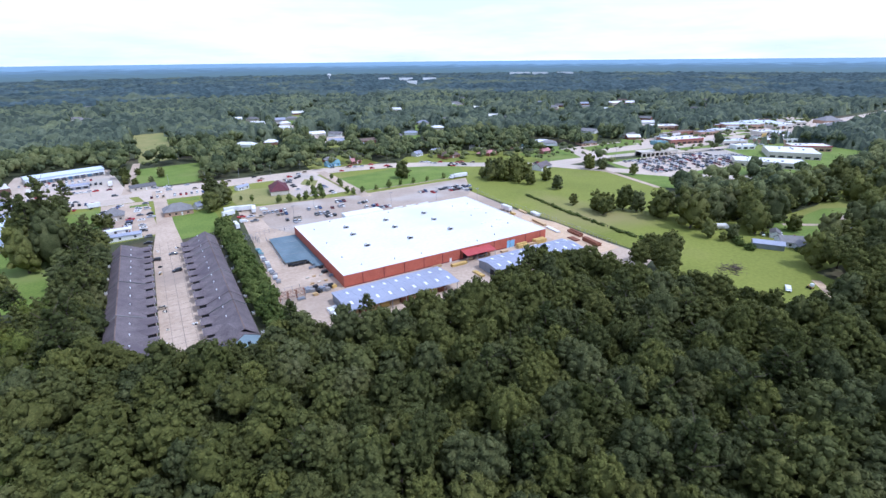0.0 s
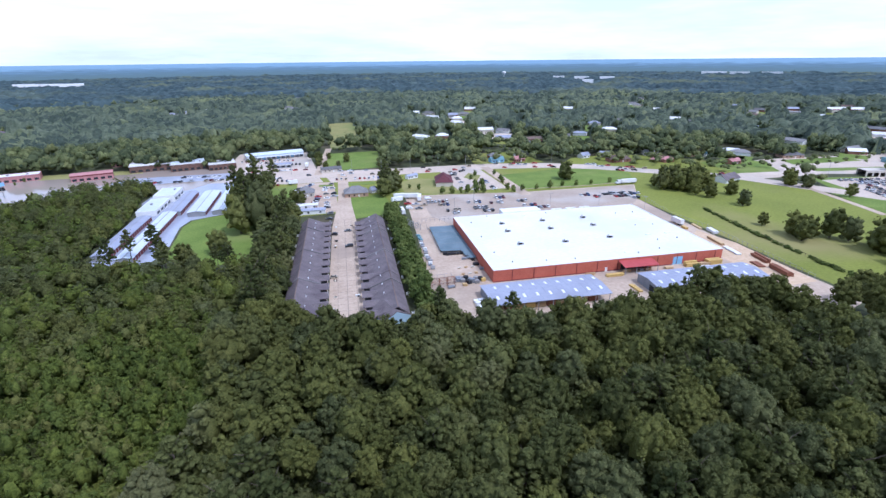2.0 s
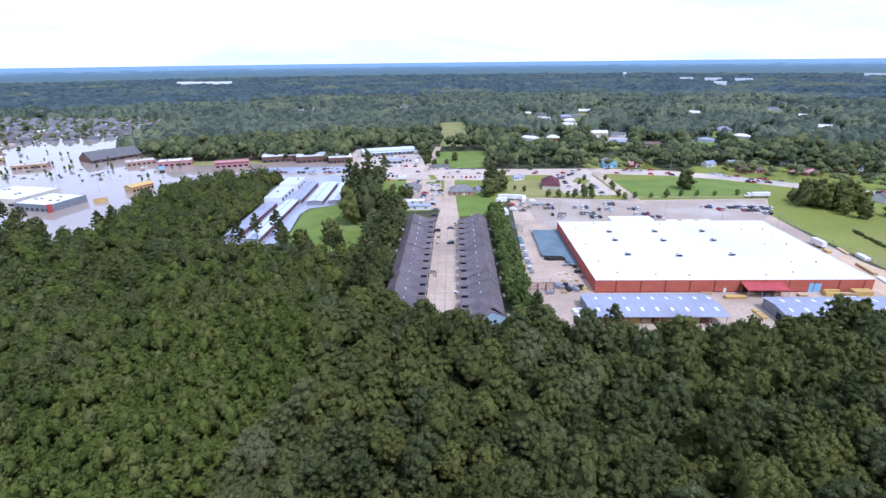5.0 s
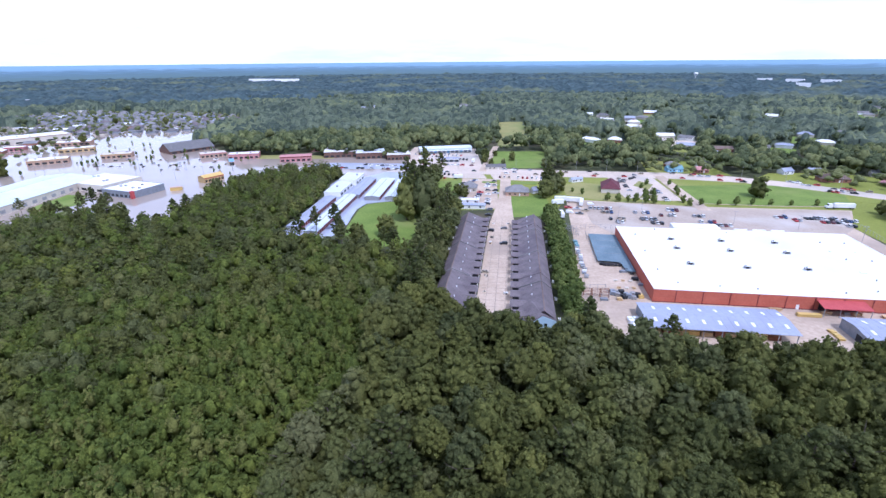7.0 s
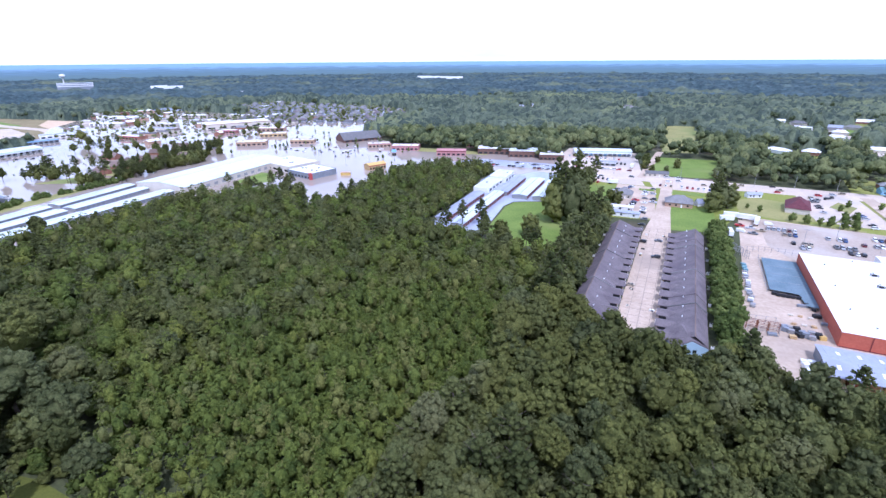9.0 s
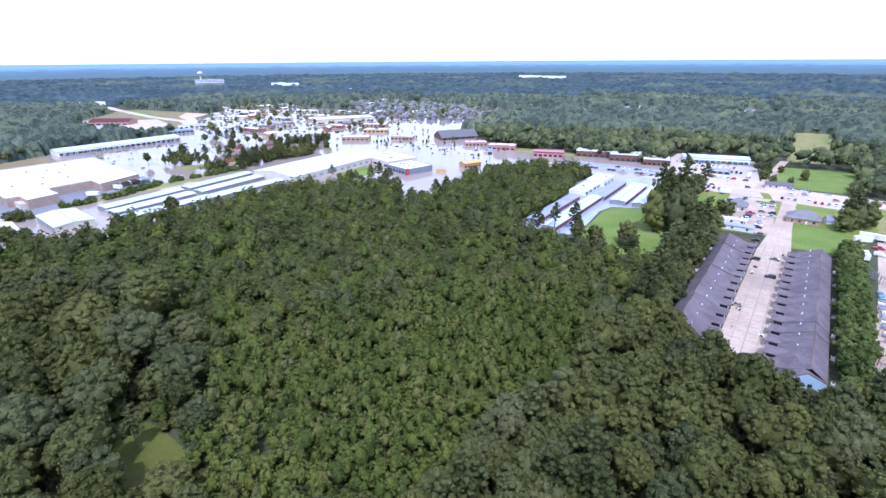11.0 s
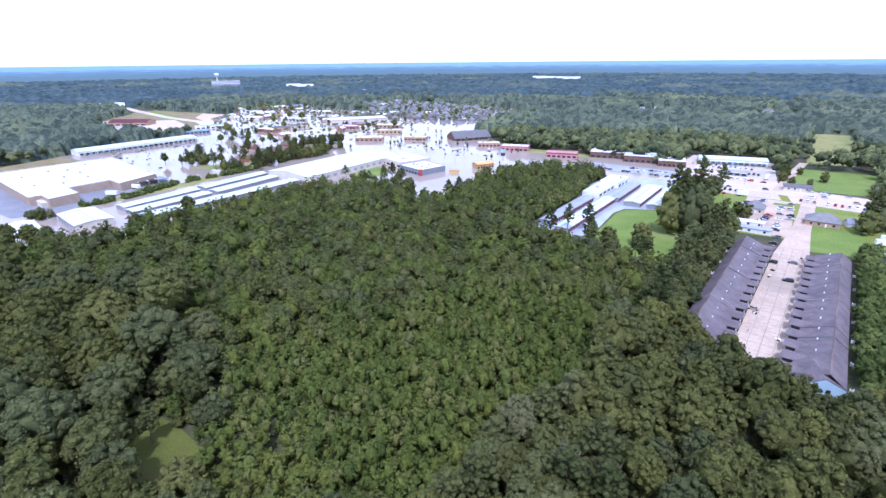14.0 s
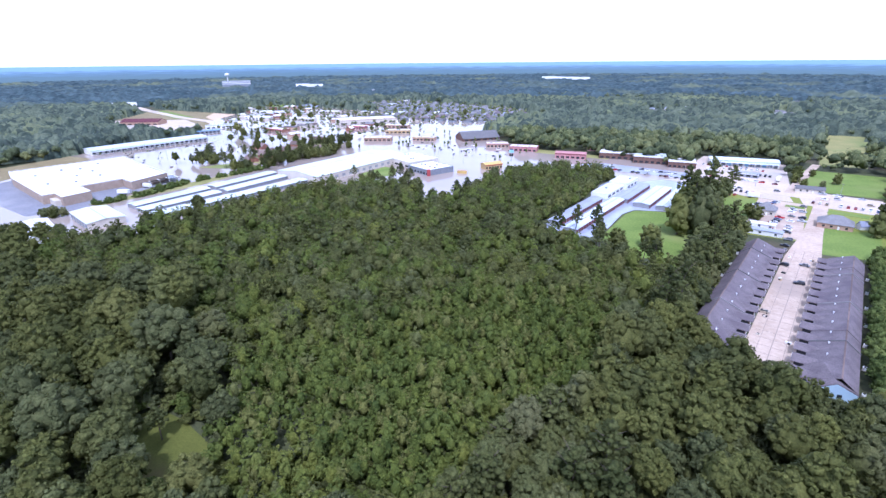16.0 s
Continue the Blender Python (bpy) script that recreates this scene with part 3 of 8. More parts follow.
def broad_crown(seed, r, h, base, lobes, leaves, leaf, ball=None, low=-0.2):
    """A billowing crown: many lobes over a dome, each thick with small leaf clumps."""
    rng = np.random.default_rng(seed)
    ball = ICO0 if ball is None else ball
    mid = base + h * 0.36
    out = [blob(rng, ICO1, np.array([0, 0, mid]), np.array([r * 0.79, r * 0.79, h * 0.49]), 0.22)]
    turn = rng.uniform(0, 6.28)
    size = 1.15 * math.sqrt(30 / lobes)
    for i in range(lobes):
        z = low + (1 - low) * (i + rng.uniform(0.1, 0.9)) / lobes
        a = turn + i * 2.39996 + rng.normal(0, 0.3)
        w = math.sqrt(max(0.0, 1 - z * z))
        rad = r * size * rng.uniform(0.16, 0.29) * (1.0 - 0.15 * max(0.0, z))
        reach = rng.uniform(0.92, 1.08)
        k = np.array([w * math.cos(a), w * math.sin(a), z])
        c = np.array([0, 0, mid]) + k * np.array([r * 0.78, r * 0.78, h * 0.52]) * reach
        out.append(blob(rng, ball, c, np.array([rad, rad, rad * 0.85]) * 0.84, 0.4))
        n = max(3, leaves // lobes)
        dd = rand_dirs(rng, n, -0.3) + k * 0.5 + np.array([0, 0, 0.2])
        dd /= np.linalg.norm(dd, axis=1, keepdims=True)
        out.append(cards(rng, c + dd * rad * rng.uniform(0.8, 1.15, (n, 1)), dd, leaf, 0.5))
    return join(out)


def pine_crown(seed, r, h, base, tiers, leaf):
    """A loose pine crown: needle clumps at the ends of whorled limbs, with gaps."""
    rng = np.random.default_rng(seed)
    out = []
    for i in range(tiers):
        k = i / (tiers - 1)
        z = base + h * k
        reach = r * (0.55 + 0.45 * math.sin(math.pi * min(1, 0.25 + k * 0.75))) * (1.02 - 0.75 * k ** 3)
        n = rng.integers(4, 7)
        a0 = rng.uniform(0, 6.28)
        for j in range(n):
            a = a0 + j * 6.28 / n + rng.normal(0, 0.25)
            for m in (0.45, 0.95):
                c = np.array([math.cos(a) * reach * m, math.sin(a) * reach * m, z + rng.normal(0, 0.5)])
                rad = r * rng.uniform(0.22, 0.34)
                out.append(blob(rng, ICO0, c, np.array([rad * 0.78, rad * 0.78, rad * 0.46]), 0.15))
                dd = rand_dirs(rng, 6, -0.4)
                out.append(cards(rng, c + dd * rad * np.array([1, 1, 0.65]), dd, leaf))
    return join(out)


def fast_mesh(name, v, f, mat, index=None):
    me = bpy.data.meshes.new(name)
    me.vertices.add(len(v))
    me.vertices.foreach_set("co", np.ascontiguousarray(v, np.float32).ravel())
    me.loops.add(len(f) * 3)
    me.loops.foreach_set("vertex_index", np.ascontiguousarray(f, np.int32).ravel())
    me.polygons.add(len(f))
    me.polygons.foreach_set("loop_start", np.arange(0, len(f) * 3, 3, dtype=np.int32))
    me.polygons.foreach_set("use_smooth", np.ones(len(f), bool))
    names = [mat] if isinstance(mat, str) else mat
    for k in names:
        me.materials.append(M[k])
    if index is not None:
        me.polygons.foreach_set("material_index", np.ascontiguousarray(index, np.int32))
    me.update(calc_edges=True)
    return me


def trunk_shape(seed, height, r):
    rng = random.Random(seed)
    s = Shape()
    pts = [(0, 0, 0)]
    for i in range(1, 5):
        pts.append((rng.uniform(-0.25, 0.25) * i * 0.5, rng.uniform(-0.25, 0.25) * i * 0.5, height * i / 4))
    s.tube(pts, [r * 1.25, r, r * 0.8, r * 0.6, r * 0.3])
    for i in range(5):
        z = height * rng.uniform(0.5, 0.9)
        a = rng.uniform(0, 6.28)
        ln = height * rng.uniform(0.16, 0.26)
        s.tube([(0, 0, z), (math.cos(a) * ln * 0.5, math.sin(a) * ln * 0.5, z + ln * 0.4), (math.cos(a) * ln, math.sin(a) * ln, z + ln * 0.9)],
               [r * 0.4, r * 0.28, r * 0.1], 4)
    return s


def tree_kind(name, crown, mat, trunk_h, trunk_r, seed, far=None):
    """far: a plainer crown for trees that stand far off."""
    cm = fast_mesh("crown", *crown, mat)
    fm = cm if far is None else fast_mesh("crown", *far, mat)
    tm = mesh_of("trunk", trunk_shape(seed, trunk_h, trunk_r), "bark")
    return name, cm, tm, fm


def plant(kind, x, y, size=1.0, turn=0.0, tall=1.0, label="", group=""):
    name, cm, tm, fm = kind
    big = name != "small_tree"
    ob = tagged(new(name, None if big else tm), label, "tree", group)
    ob.matrix_basis = pose(x, y, 0, 0, 0, turn) @ Matrix.Diagonal((size, size, size * tall, 1))
    if big:
        part("trunk", tm, "bark", ob)
    part("crown", cm if math.hypot(x, y) < 270 else fm, "leaf_oak", ob)
    return ob


def shrub(kind, x, y, size, turn, tall, label, group):
    """A low bush: its leaves reach the ground."""
    ob = new("shrub", kind[1])
    ob.matrix_basis = pose(x, y, -1.5 * size * tall, 0, 0, turn) @ Matrix.Diagonal((size, size, size * tall, 1))
    return tagged(ob, label, "shrub", group)


def oak(i):
    r, h = 4.5 + 0.3 * (i % 5), 10.2
    mat = ("leaf_oak", "leaf_deep", "leaf_oak", "leaf_warm", "leaf_grey")[i % 5]
    return tree_kind("broadleaf_tree", broad_crown(10 + i, r, h, 6.4, 38, 950, 0.25), mat, 12.5, 0.38, i, broad_crown(10 + i, r, h, 6.4, 14, 84, 0.5, ICO0))


def field_tree(i):
    mat = ("leaf_oak", "leaf_warm", "leaf_oak", "leaf_grey")[i % 4]
    return tree_kind("field_tree", broad_crown(50 + i, 4.7, 10.6, 1.6, 34, 780, 0.28, None, -0.75), mat, 8.0, 0.36, 30 + i, broad_crown(50 + i, 4.7, 10.6, 1.6, 16, 96, 0.5, ICO0, -0.75))


OAKS = [oak(i) for i in range(5)]
PINES = [tree_kind("pine_tree", pine_crown(40 + i, 4.2, 10.0, 10.0, 6, 0.42), "leaf_pine", 20.0, 0.32, 20 + i) for i in range(3)]
FIELD = [field_tree(i) for i in range(4)]
SMALL = [tree_kind("small_tree", broad_crown(60 + i, 2.3, 5.0, 0.9, 12, 150, 0.24, ICO0, -0.7), "leaf_bright", 4.0, 0.14, 40 + i) for i in range(3)]


def scatter(rng, poly, step, jitter=0.45):
    xs, ys = [p[0] for p in poly], [p[1] for p in poly]
    step = float(step)
    gx, gy = np.meshgrid(np.arange(min(xs), max(xs), step), np.arange(min(ys), max(ys), step * 0.87))
    gx[1::2] += step / 2
    gx = gx.ravel() + rng.uniform(-jitter, jitter, gx.size) * step
    gy = gy.ravel() + rng.uniform(-jitter, jitter, gy.size) * step
    ok = inside(gx, gy, poly)
    return gx[ok], gy[ok]


def grove(name, kinds, x, y, rng, size=(0.8, 1.2), tall=(0.85, 1.15), mat="leaf_woods_hazed", label="", sink=0.0):
    """Many trees joined into one object; mat: one foliage, or several to choose from tree by tree."""
    mats = [mat] if isinstance(mat, str) else list(mat)
    pick = rng.integers(0, len(kinds), len(x))
    tone = rng.integers(0, len(mats), len(x))
    slots = list(dict.fromkeys(mats))
    slot_of = np.array([slots.index(m) for m in mats])
    vs, fs, ms, k = [], [], [], 0
    for i, (v, f) in enumerate(kinds):
        sel = pick == i
        n = int(sel.sum())
        if not n:
            continue
        s = rng.uniform(*size, n)
        h = s * rng.uniform(*tall, n)
        a = rng.uniform(0, 6.28, n)
        c, q = np.cos(a), np.sin(a)
        w = np.empty((n, len(v), 3), np.float32)
        w[:, :, 0] = (v[None, :, 0] * c[:, None] - v[None, :, 1] * q[:, None]) * s[:, None] + x[sel][:, None]
        w[:, :, 1] = (v[None, :, 0] * q[:, None] + v[None, :, 1] * c[:, None]) * s[:, None] + y[sel][:, None]
        w[:, :, 2] = v[None, :, 2] * h[:, None] - sink
        vs.append(w.reshape(-1, 3))
        fs.append((f[None] + (np.arange(n) * len(v))[:, None, None]).reshape(-1, 3) + k)
        ms.append(np.repeat(slot_of[tone[sel]], len(f)))
        k += n * len(v)
    ob = new(name, fast_mesh(name, np.concatenate(vs), np.concatenate(fs), slots, np.concatenate(ms)))
    return tagged(ob, label, "woods", kind="stuff")


def thin_crown(seed, r, h, base, leaves, leaf, lobes=6):
    """A plain crown for far woods: ragged lobes with leaf clumps between them."""
    rng = np.random.default_rng(seed)
    out = []
    for i in range(lobes):
        a = rng.uniform(0, 6.28) + i * 2.4
        out_ = 0.0 if i == 0 else rng.uniform(0.35, 0.68)
        rad = r * (0.6 if i == 0 else rng.uniform(0.28, 0.44))
        c = np.array([math.cos(a) * r * out_, math.sin(a) * r * out_, base + h * (0.5 if i == 0 else rng.uniform(0.28, 0.78 - 0.4 * out_))])
        out.append(blob(rng, ICO0, c, np.array([rad, rad, rad * h / (2 * r) * 1.05]), 0.42))
    d = rand_dirs(rng, leaves, 0.0)
    out.append(cards(rng, np.array([0, 0, base + h * 0.42]) + d * np.array([r, r, h * 0.52]) * rng.uniform(0.7, 1.06, (leaves, 1)), d + np.array([0, 0, 0.3]), leaf, 0.5))
    return join(out)


def young_crown(seed, r, h, base, lobes=7, sprays=13, leaf=0.22):
    """A small dome of leafy sprays."""
    rng = np.random.default_rng(seed)
    c = np.array([0, 0, base + h * 0.4])
    out = [blob(rng, ICO0, c, np.array([r * 0.62, r * 0.62, h * 0.40]), 0.2)]
    turn = rng.uniform(0, 6.28)
    for i in range(lobes):
        z = -0.05 + 1.05 * (i + rng.uniform(0.1, 0.9)) / lobes
        a = turn + i * 2.39996 + rng.normal(0, 0.3)
        w = math.sqrt(max(0.0, 1 - z * z))
        k = np.array([w * math.cos(a), w * math.sin(a), z])
        q = c + k * np.array([r * 0.74, r * 0.74, h * 0.52]) * rng.uniform(0.82, 1.18)
        rad = r * rng.uniform(0.24, 0.42)
        d = rand_dirs(rng, sprays, -0.2) + k * 0.5 + np.array([0, 0, 0.2])
        d /= np.linalg.norm(d, axis=1, keepdims=True)
        out.append(cards(rng, q + d * rad * rng.uniform(0.6, 1.15, (sprays, 1)), d, leaf, 0.5))
    return join(out)


rng = np.random.default_rng(5)

WOOD_EDGE = [(-40, 62), (-41, 84), (-35, 105), (-24, 121), (-26, 142), (-20, 163), (-14, 178), (6, 168), (16, 156), (23, 141), (28, 131), (35, 133), (42, 146), (50, 152), (60, 146), (66, 140), (88, 140), (110, 134), (130, 133), (150, 137), (166, 134), (186, 118),
             (200, 100), (203, 66), (204, 42), (218, 22), (258, 14), (292, 24), (316, 42), (334, 44), (352, 20), (352, -60), (-40, -60)]
WEST_WOOD = [(-40, -40), (-40, 58), (-60, 50), (-80, 42), (-100, 53), (-119, 61), (-142, 76), (-179, 101), (-223, 96), (-284, 78), (-334, 92), (-360, 60), (-330, -40)]
YOUNG = [(-40, 60), (-41, 84), (-35, 105), (-24, 121), (-26, 142), (-20, 163), (-16, 176), (-10, 236), (-17, 240), (-40, 238), (-61, 250), (-88, 262), (-103, 276), (-104, 300), (-100, 330), (-96, 360), (-97, 380), (-100, 411), (-93, 444), (-124, 450), (-158, 448),
         (-172, 400), (-182, 355), (-178, 300), (-190, 280), (-206, 292), (-224, 309), (-240, 302), (-267, 292), (-283, 284), (-302, 262), (-299, 209), (-314, 160), (-305, 135), (-326, 112), (-334, 92), (-284, 78), (-223, 96), (-179, 101), (-142, 76), (-119, 61), (-100, 53), (-80, 42)]
SAPLINGS = [(-40, 60), (-41, 90), (-32, 110), (-24, 125), (-26, 145), (-30, 172), (-48, 186), (-86, 180), (-100, 140), (-114, 108), (-128, 84), (-119, 61), (-100, 53), (-80, 42)]
GLADE = [(-138, 50), (-137, 55), (-127, 56), (-114, 54), (-100, 50), (-90, 46), (-100, 40), (-112, 38), (-124, 41)]

# The nearest trees of the old wood, one by one; the rest of it joined.
tx, ty = scatter(rng, WOOD_EDGE, 8.4, 0.36)
wx, wy = scatter(rng, WEST_WOOD, 9.2, 0.36)
keep = ~inside(wx, wy, CLEARING)
tx, ty = np.concatenate([tx, wx[keep]]), np.concatenate([ty, wy[keep]])
keep = (ty > np.where(tx > 0, -9, -0.2 * tx - 8))
tx, ty = tx[keep], ty[keep]
front = (ty > 20) & (ty < 118) & (tx > -150) & (tx < 175) & (np.hypot(tx, ty) > 55)
front[np.flatnonzero(front)[235:]] = False
for x, y in zip(tx[front], ty[front]):
    west = 1.22 if x < -60 else 1.0
    if rng.random() < 0.16:
        plant(PINES[rng.integers(3)], x, y, rng.uniform(0.85, 1.1), rng.uniform(0, 360), rng.uniform(0.85, 1.05), "tall loblolly pine in the dense wood", "trees of the old wood")
    else:
        plant(OAKS[rng.integers(5)], x, y, rng.uniform(0.76, 1.16) * west, rng.uniform(0, 360), rng.uniform(0.82, 1.25), "dark green broadleaf tree in the dense wood", "trees of the old wood")
mid_kinds = [broad_crown(80 + i, 4.7, 10.0, 6.4, 24, 340, 0.36) for i in range(4)]
OLD_TONES = ("leaf_old", "leaf_deep", "leaf_old", "leaf_warm", "leaf_old", "leaf_grey", "leaf_old")
plain_kinds = [broad_crown(84 + i, 4.7, 10.0, 6.4, 14, 110, 0.5) for i in range(4)]
outer = ~front & ((np.hypot(tx, ty) < 62) | (np.hypot(tx, ty) > 235) | (ty < 4))
inner = ~front & ~outer
grove("old_wood", mid_kinds, tx[inner], ty[inner], rng, (0.74, 1.2), (0.85, 1.2), OLD_TONES, "dense dark green broadleaf wood")
grove("old_wood_fringe", plain_kinds, tx[outer], ty[outer], rng, (0.74, 1.2), (0.85, 1.2), OLD_TONES, "dense dark green broadleaf wood")

# The young wood: saplings nearest, taller trees behind them.
ux, uy = scatter(rng, SAPLINGS, 3.0)
young_kinds = [young_crown(100 + i, 1.45 + 0.1 * i, 5.0, 4.4) for i in range(6)]
grove("young_wood", young_kinds, ux, uy, rng, (0.8, 1.38), (0.72, 1.2), ("leaf_sapling", "leaf_young", "leaf_sapling", "leaf_young", "leaf_oak"), "dense young wood of small bright green crowns")
ux, uy = scatter(rng, YOUNG, 5.4, 0.42)
ok = ~inside(ux, uy, SAPLINGS)
ux, uy = ux[ok], uy[ok]
near_ = np.hypot(ux, uy) < 230
half_kinds = [young_crown(110 + i, 2.7 + 0.2 * i, 7.0, 4.4, 12, 14, 0.28) for i in range(5)]
half_far = [young_crown(116 + i, 2.7 + 0.2 * i, 7.0, 4.4, 9, 9, 0.40) for i in range(5)]
YOUNG_TONES = ("leaf_young", "leaf_old", "leaf_grey", "leaf_sapling", "leaf_deep", "leaf_young", "leaf_deep", "leaf_warm")
grove("half_grown_wood", half_kinds, ux[near_], uy[near_], rng, (0.7, 1.28), (0.74, 1.1), YOUNG_TONES, "dense half-grown wood of rounded green crowns")
grove("half_grown_wood_behind", half_far, ux[~near_], uy[~near_], rng, (0.62, 1.4), (0.70, 1.0), YOUNG_TONES, "dense half-grown wood reaching to the flood")

# Some older crowns stand above the young wood.
bx_, by_ = scatter(rng, YOUNG, 17, 0.5)
pick_ = (rng.random(len(bx_)) < 0.34) & ~inside(bx_, by_, SAPLINGS)
grove("young_wood_overstorey", [broad_crown(90 + i, 4.2, 8.5, 5.0, 22, 330, 0.30) for i in range(3)] + [pine_crown(95 + i, 3.2, 7.5, 7.0, 5, 0.42) for i in range(2)],
      bx_[pick_], by_[pick_], rng, (0.7, 1.1), (0.85, 1.1), ("leaf_old", "leaf_deep", "leaf_grey"), "older dark crowns above the young wood")
# Low trees and brush under the crowns close the floor of the woods.
brush = np.random.default_rng(71)
low_kinds = [broad_crown(120 + i, 3.6, 5.2, 1.6, 9, 90, 0.42) for i in range(3)]
qx, qy = scatter(brush, WOOD_EDGE, 6.2, 0.4)
ok = qy > -14
grove("undergrowth", low_kinds, qx[ok], qy[ok], brush, (0.75, 1.3), (0.9, 1.5), ("leaf_old", "leaf_deep", "leaf_grey"), "low trees and brush under the old wood")
qx, qy = scatter(brush, YOUNG, 4.6, 0.4)
ok = (qx > -84) | (qy > 80)
grove("undergrowth_young", [broad_crown(124 + i, 2.7, 3.6, 0.6, 7, 42, 0.40) for i in range(3)], qx[ok], qy[ok], brush, (0.8, 1.25), (0.9, 1.3), ("leaf_young", "leaf_sapling", "leaf_young", "leaf_deep"), "brush closing the young wood's floor")
qx, qy = scatter(brush, WEST_WOOD, 5.0, 0.42)
ok = ~inside(qx, qy, GLADE) & (qx > -215) & (qy > 0)
grove("undergrowth_west", low_kinds, qx[ok], qy[ok], brush, (0.5, 0.95), (0.7, 1.2), ("leaf_young", "leaf_old", "leaf_grey"), "brush round the glade and under the western trees")
# Great old trees round the glade and west of it.
for i, (x, y, q) in enumerate(((-143, 49, 1.25), (-122, 36, 1.35), (-140, 32, 1.5), (-123, 22, 1.3), (-106, 31, 1.15), (-96, 41, 1.0), (-113, 34, 1.1), (-134, 44, 1.0), (-154, 70, 1.7), (-176, 86, 1.9), (-185, 70, 1.6), (-209, 57, 1.6), (-206, 88, 1.5), (-188, 100, 1.5),
                               (-231, 80, 1.4), (-160, 55, 1.3), (-168, 40, 1.3), (-150, 84, 1.2), (-133, 70, 1.2), (-125, 63, 1.0), (-112, 60, 0.9))):
    plant(OAKS[(4, 1, 4, 0, 3, 3)[i % 6]], x, y, q, i * 67, 0.92, "great spreading grey-green tree near the glade", "great trees by the glade")
plant(PINES[0], -125, 49, 0.62, 30, 0.9, "slim lone tree standing in the glade", "great trees by the glade")

# Far woods, in leaf tones that carry the haze of distance.
OPEN = [YARD, LOT, LAWN, DRY_YARD, FRONT_FIELD, NORTH_LAWN, FAR_FIELD, STORAGE_LAWN, SIDE_LAWN, MEADOW, GREEN_LOT, EAST_LAWN, CAR_LOT, EAST_TOWN, TOWN_STRIP,
        NORTH_TOWN, WHITE_YARD, STORAGE_YARD, FLOOD, SUBDIVISION, BACK_BAY, TOWN_BLOCK, CAR_FRONT, SHOP_FRONT, STORAGE_FRONT, WEST_OPEN, EAST_HOMES, WOOD_EDGE, WEST_WOOD, YOUNG, CLEARING, TOWN_GREEN, TOWN_BACK]
OPEN_LINES = [(ROAD, 15), (ROAD_EAST, 30), (TOWN_ROAD, 34), (SIDE_ROAD, 10), (BACK_ROAD, 8), (FAR_ROAD, 30)]


# Far houses among the woods, each with a small yard before it.
FAR_HOUSES = [(270, 858), (325, 862), (280, 718), (299, 661), (258, 826), (718, 1434), (790, 1477), (864, 1037), (94, 1308), (83, 1099), (87, 1302), (51, 1072),
              (1161, 521), (1107, 473), (1102, 582), (886, 698), (918, 772), (616, 1301), (-175, 1092), (-117, 1128), (48, 1142), (91, 1411), (263, 803), (289, 751), (312, 840),
              (686, 1341), (530, 1028), (704, 1239), (730, 899), (699, 812), (438, 976), (-145, 1136), (-114, 1151), (-156, 1063), (70, 1314), (58, 1105)]
hr_ = random.Random(17)
while len(FAR_HOUSES) < 105:
    r_, a_ = hr_.uniform(600, 1400), hr_.uniform(-1.25, -0.28)
    p_ = (-r_ * math.sin(a_), r_ * math.cos(a_))
    if not any(inside(np.array([p_[0]]), np.array([p_[1]]), q)[0] for q in (EAST_TOWN, FAR_FIELD, CAR_LOT)):
        FAR_HOUSES.append(p_)
YARD_LENGTH = [78 if i % 2 and math.hypot(*q) > 650 else 34 for i, q in enumerate(FAR_HOUSES)]
YARDS = [[(x * 1.02, y * 1.02), (x * (1 - n / math.hypot(x, y)), y * (1 - n / math.hypot(x, y)))] for (x, y), n in zip(FAR_HOUSES, YARD_LENGTH)]
OPEN_LINES += [(q, 15) for q in YARDS]
FAR_LOTS = [[(x, y), (x * 0.86, y * 0.86)] for x, y in ((-766, 1070), (-739, 969))]
OPEN_LINES += [(q, 20) for q in FAR_LOTS]
OPEN_LINES += [([(-700, 1250), (-300, 1330)], 60), ([(700, 620), (1000, 560)], 30)]


def open_ground(x, y):
    o = np.zeros(len(x), bool)
    for poly in OPEN:
        o |= inside(x, y, poly)
    for line, d in OPEN_LINES:
        o |= near_line(x, y, line, d)
    return o


def sector(rng, r0, r1, step0, a0=-1.62, a1=1.5):
    """Points in a wide ring before the camera, thinner with distance."""
    n = int((a1 - a0) / 2 * (r1 * r1 - r0 * r0) / (step0 * step0))
    r = np.sqrt(rng.uniform(r0 * r0, r1 * r1, n))
    a = rng.uniform(a0, a1, n)
    return r * np.sin(-a), r * np.cos(a)


fx, fy = sector(rng, 230, 700, 7.7)
ok = ~open_ground(fx, fy)
far_kinds = [thin_crown(120 + i, 4.8, 11.0, 3.0, 30, 0.5, 6) for i in range(5)]
near_ = ok & (np.hypot(fx, fy) < 370)
ok &= ~near_
grove("woods_near", mid_kinds, fx[near_], fy[near_], rng, (0.7, 1.3), (0.8, 1.15), OLD_TONES, "mixed green woods beside the meadow")
grove("woods", far_kinds, fx[ok], fy[ok], rng, (0.65, 1.6), (0.75, 1.1), ("leaf_woods_hazed", "leaf_woods_hazed_deep", "leaf_woods_hazed_deep", "leaf_woods_hazed_light", "leaf_woods_hazed"), "mixed green woods round the town")

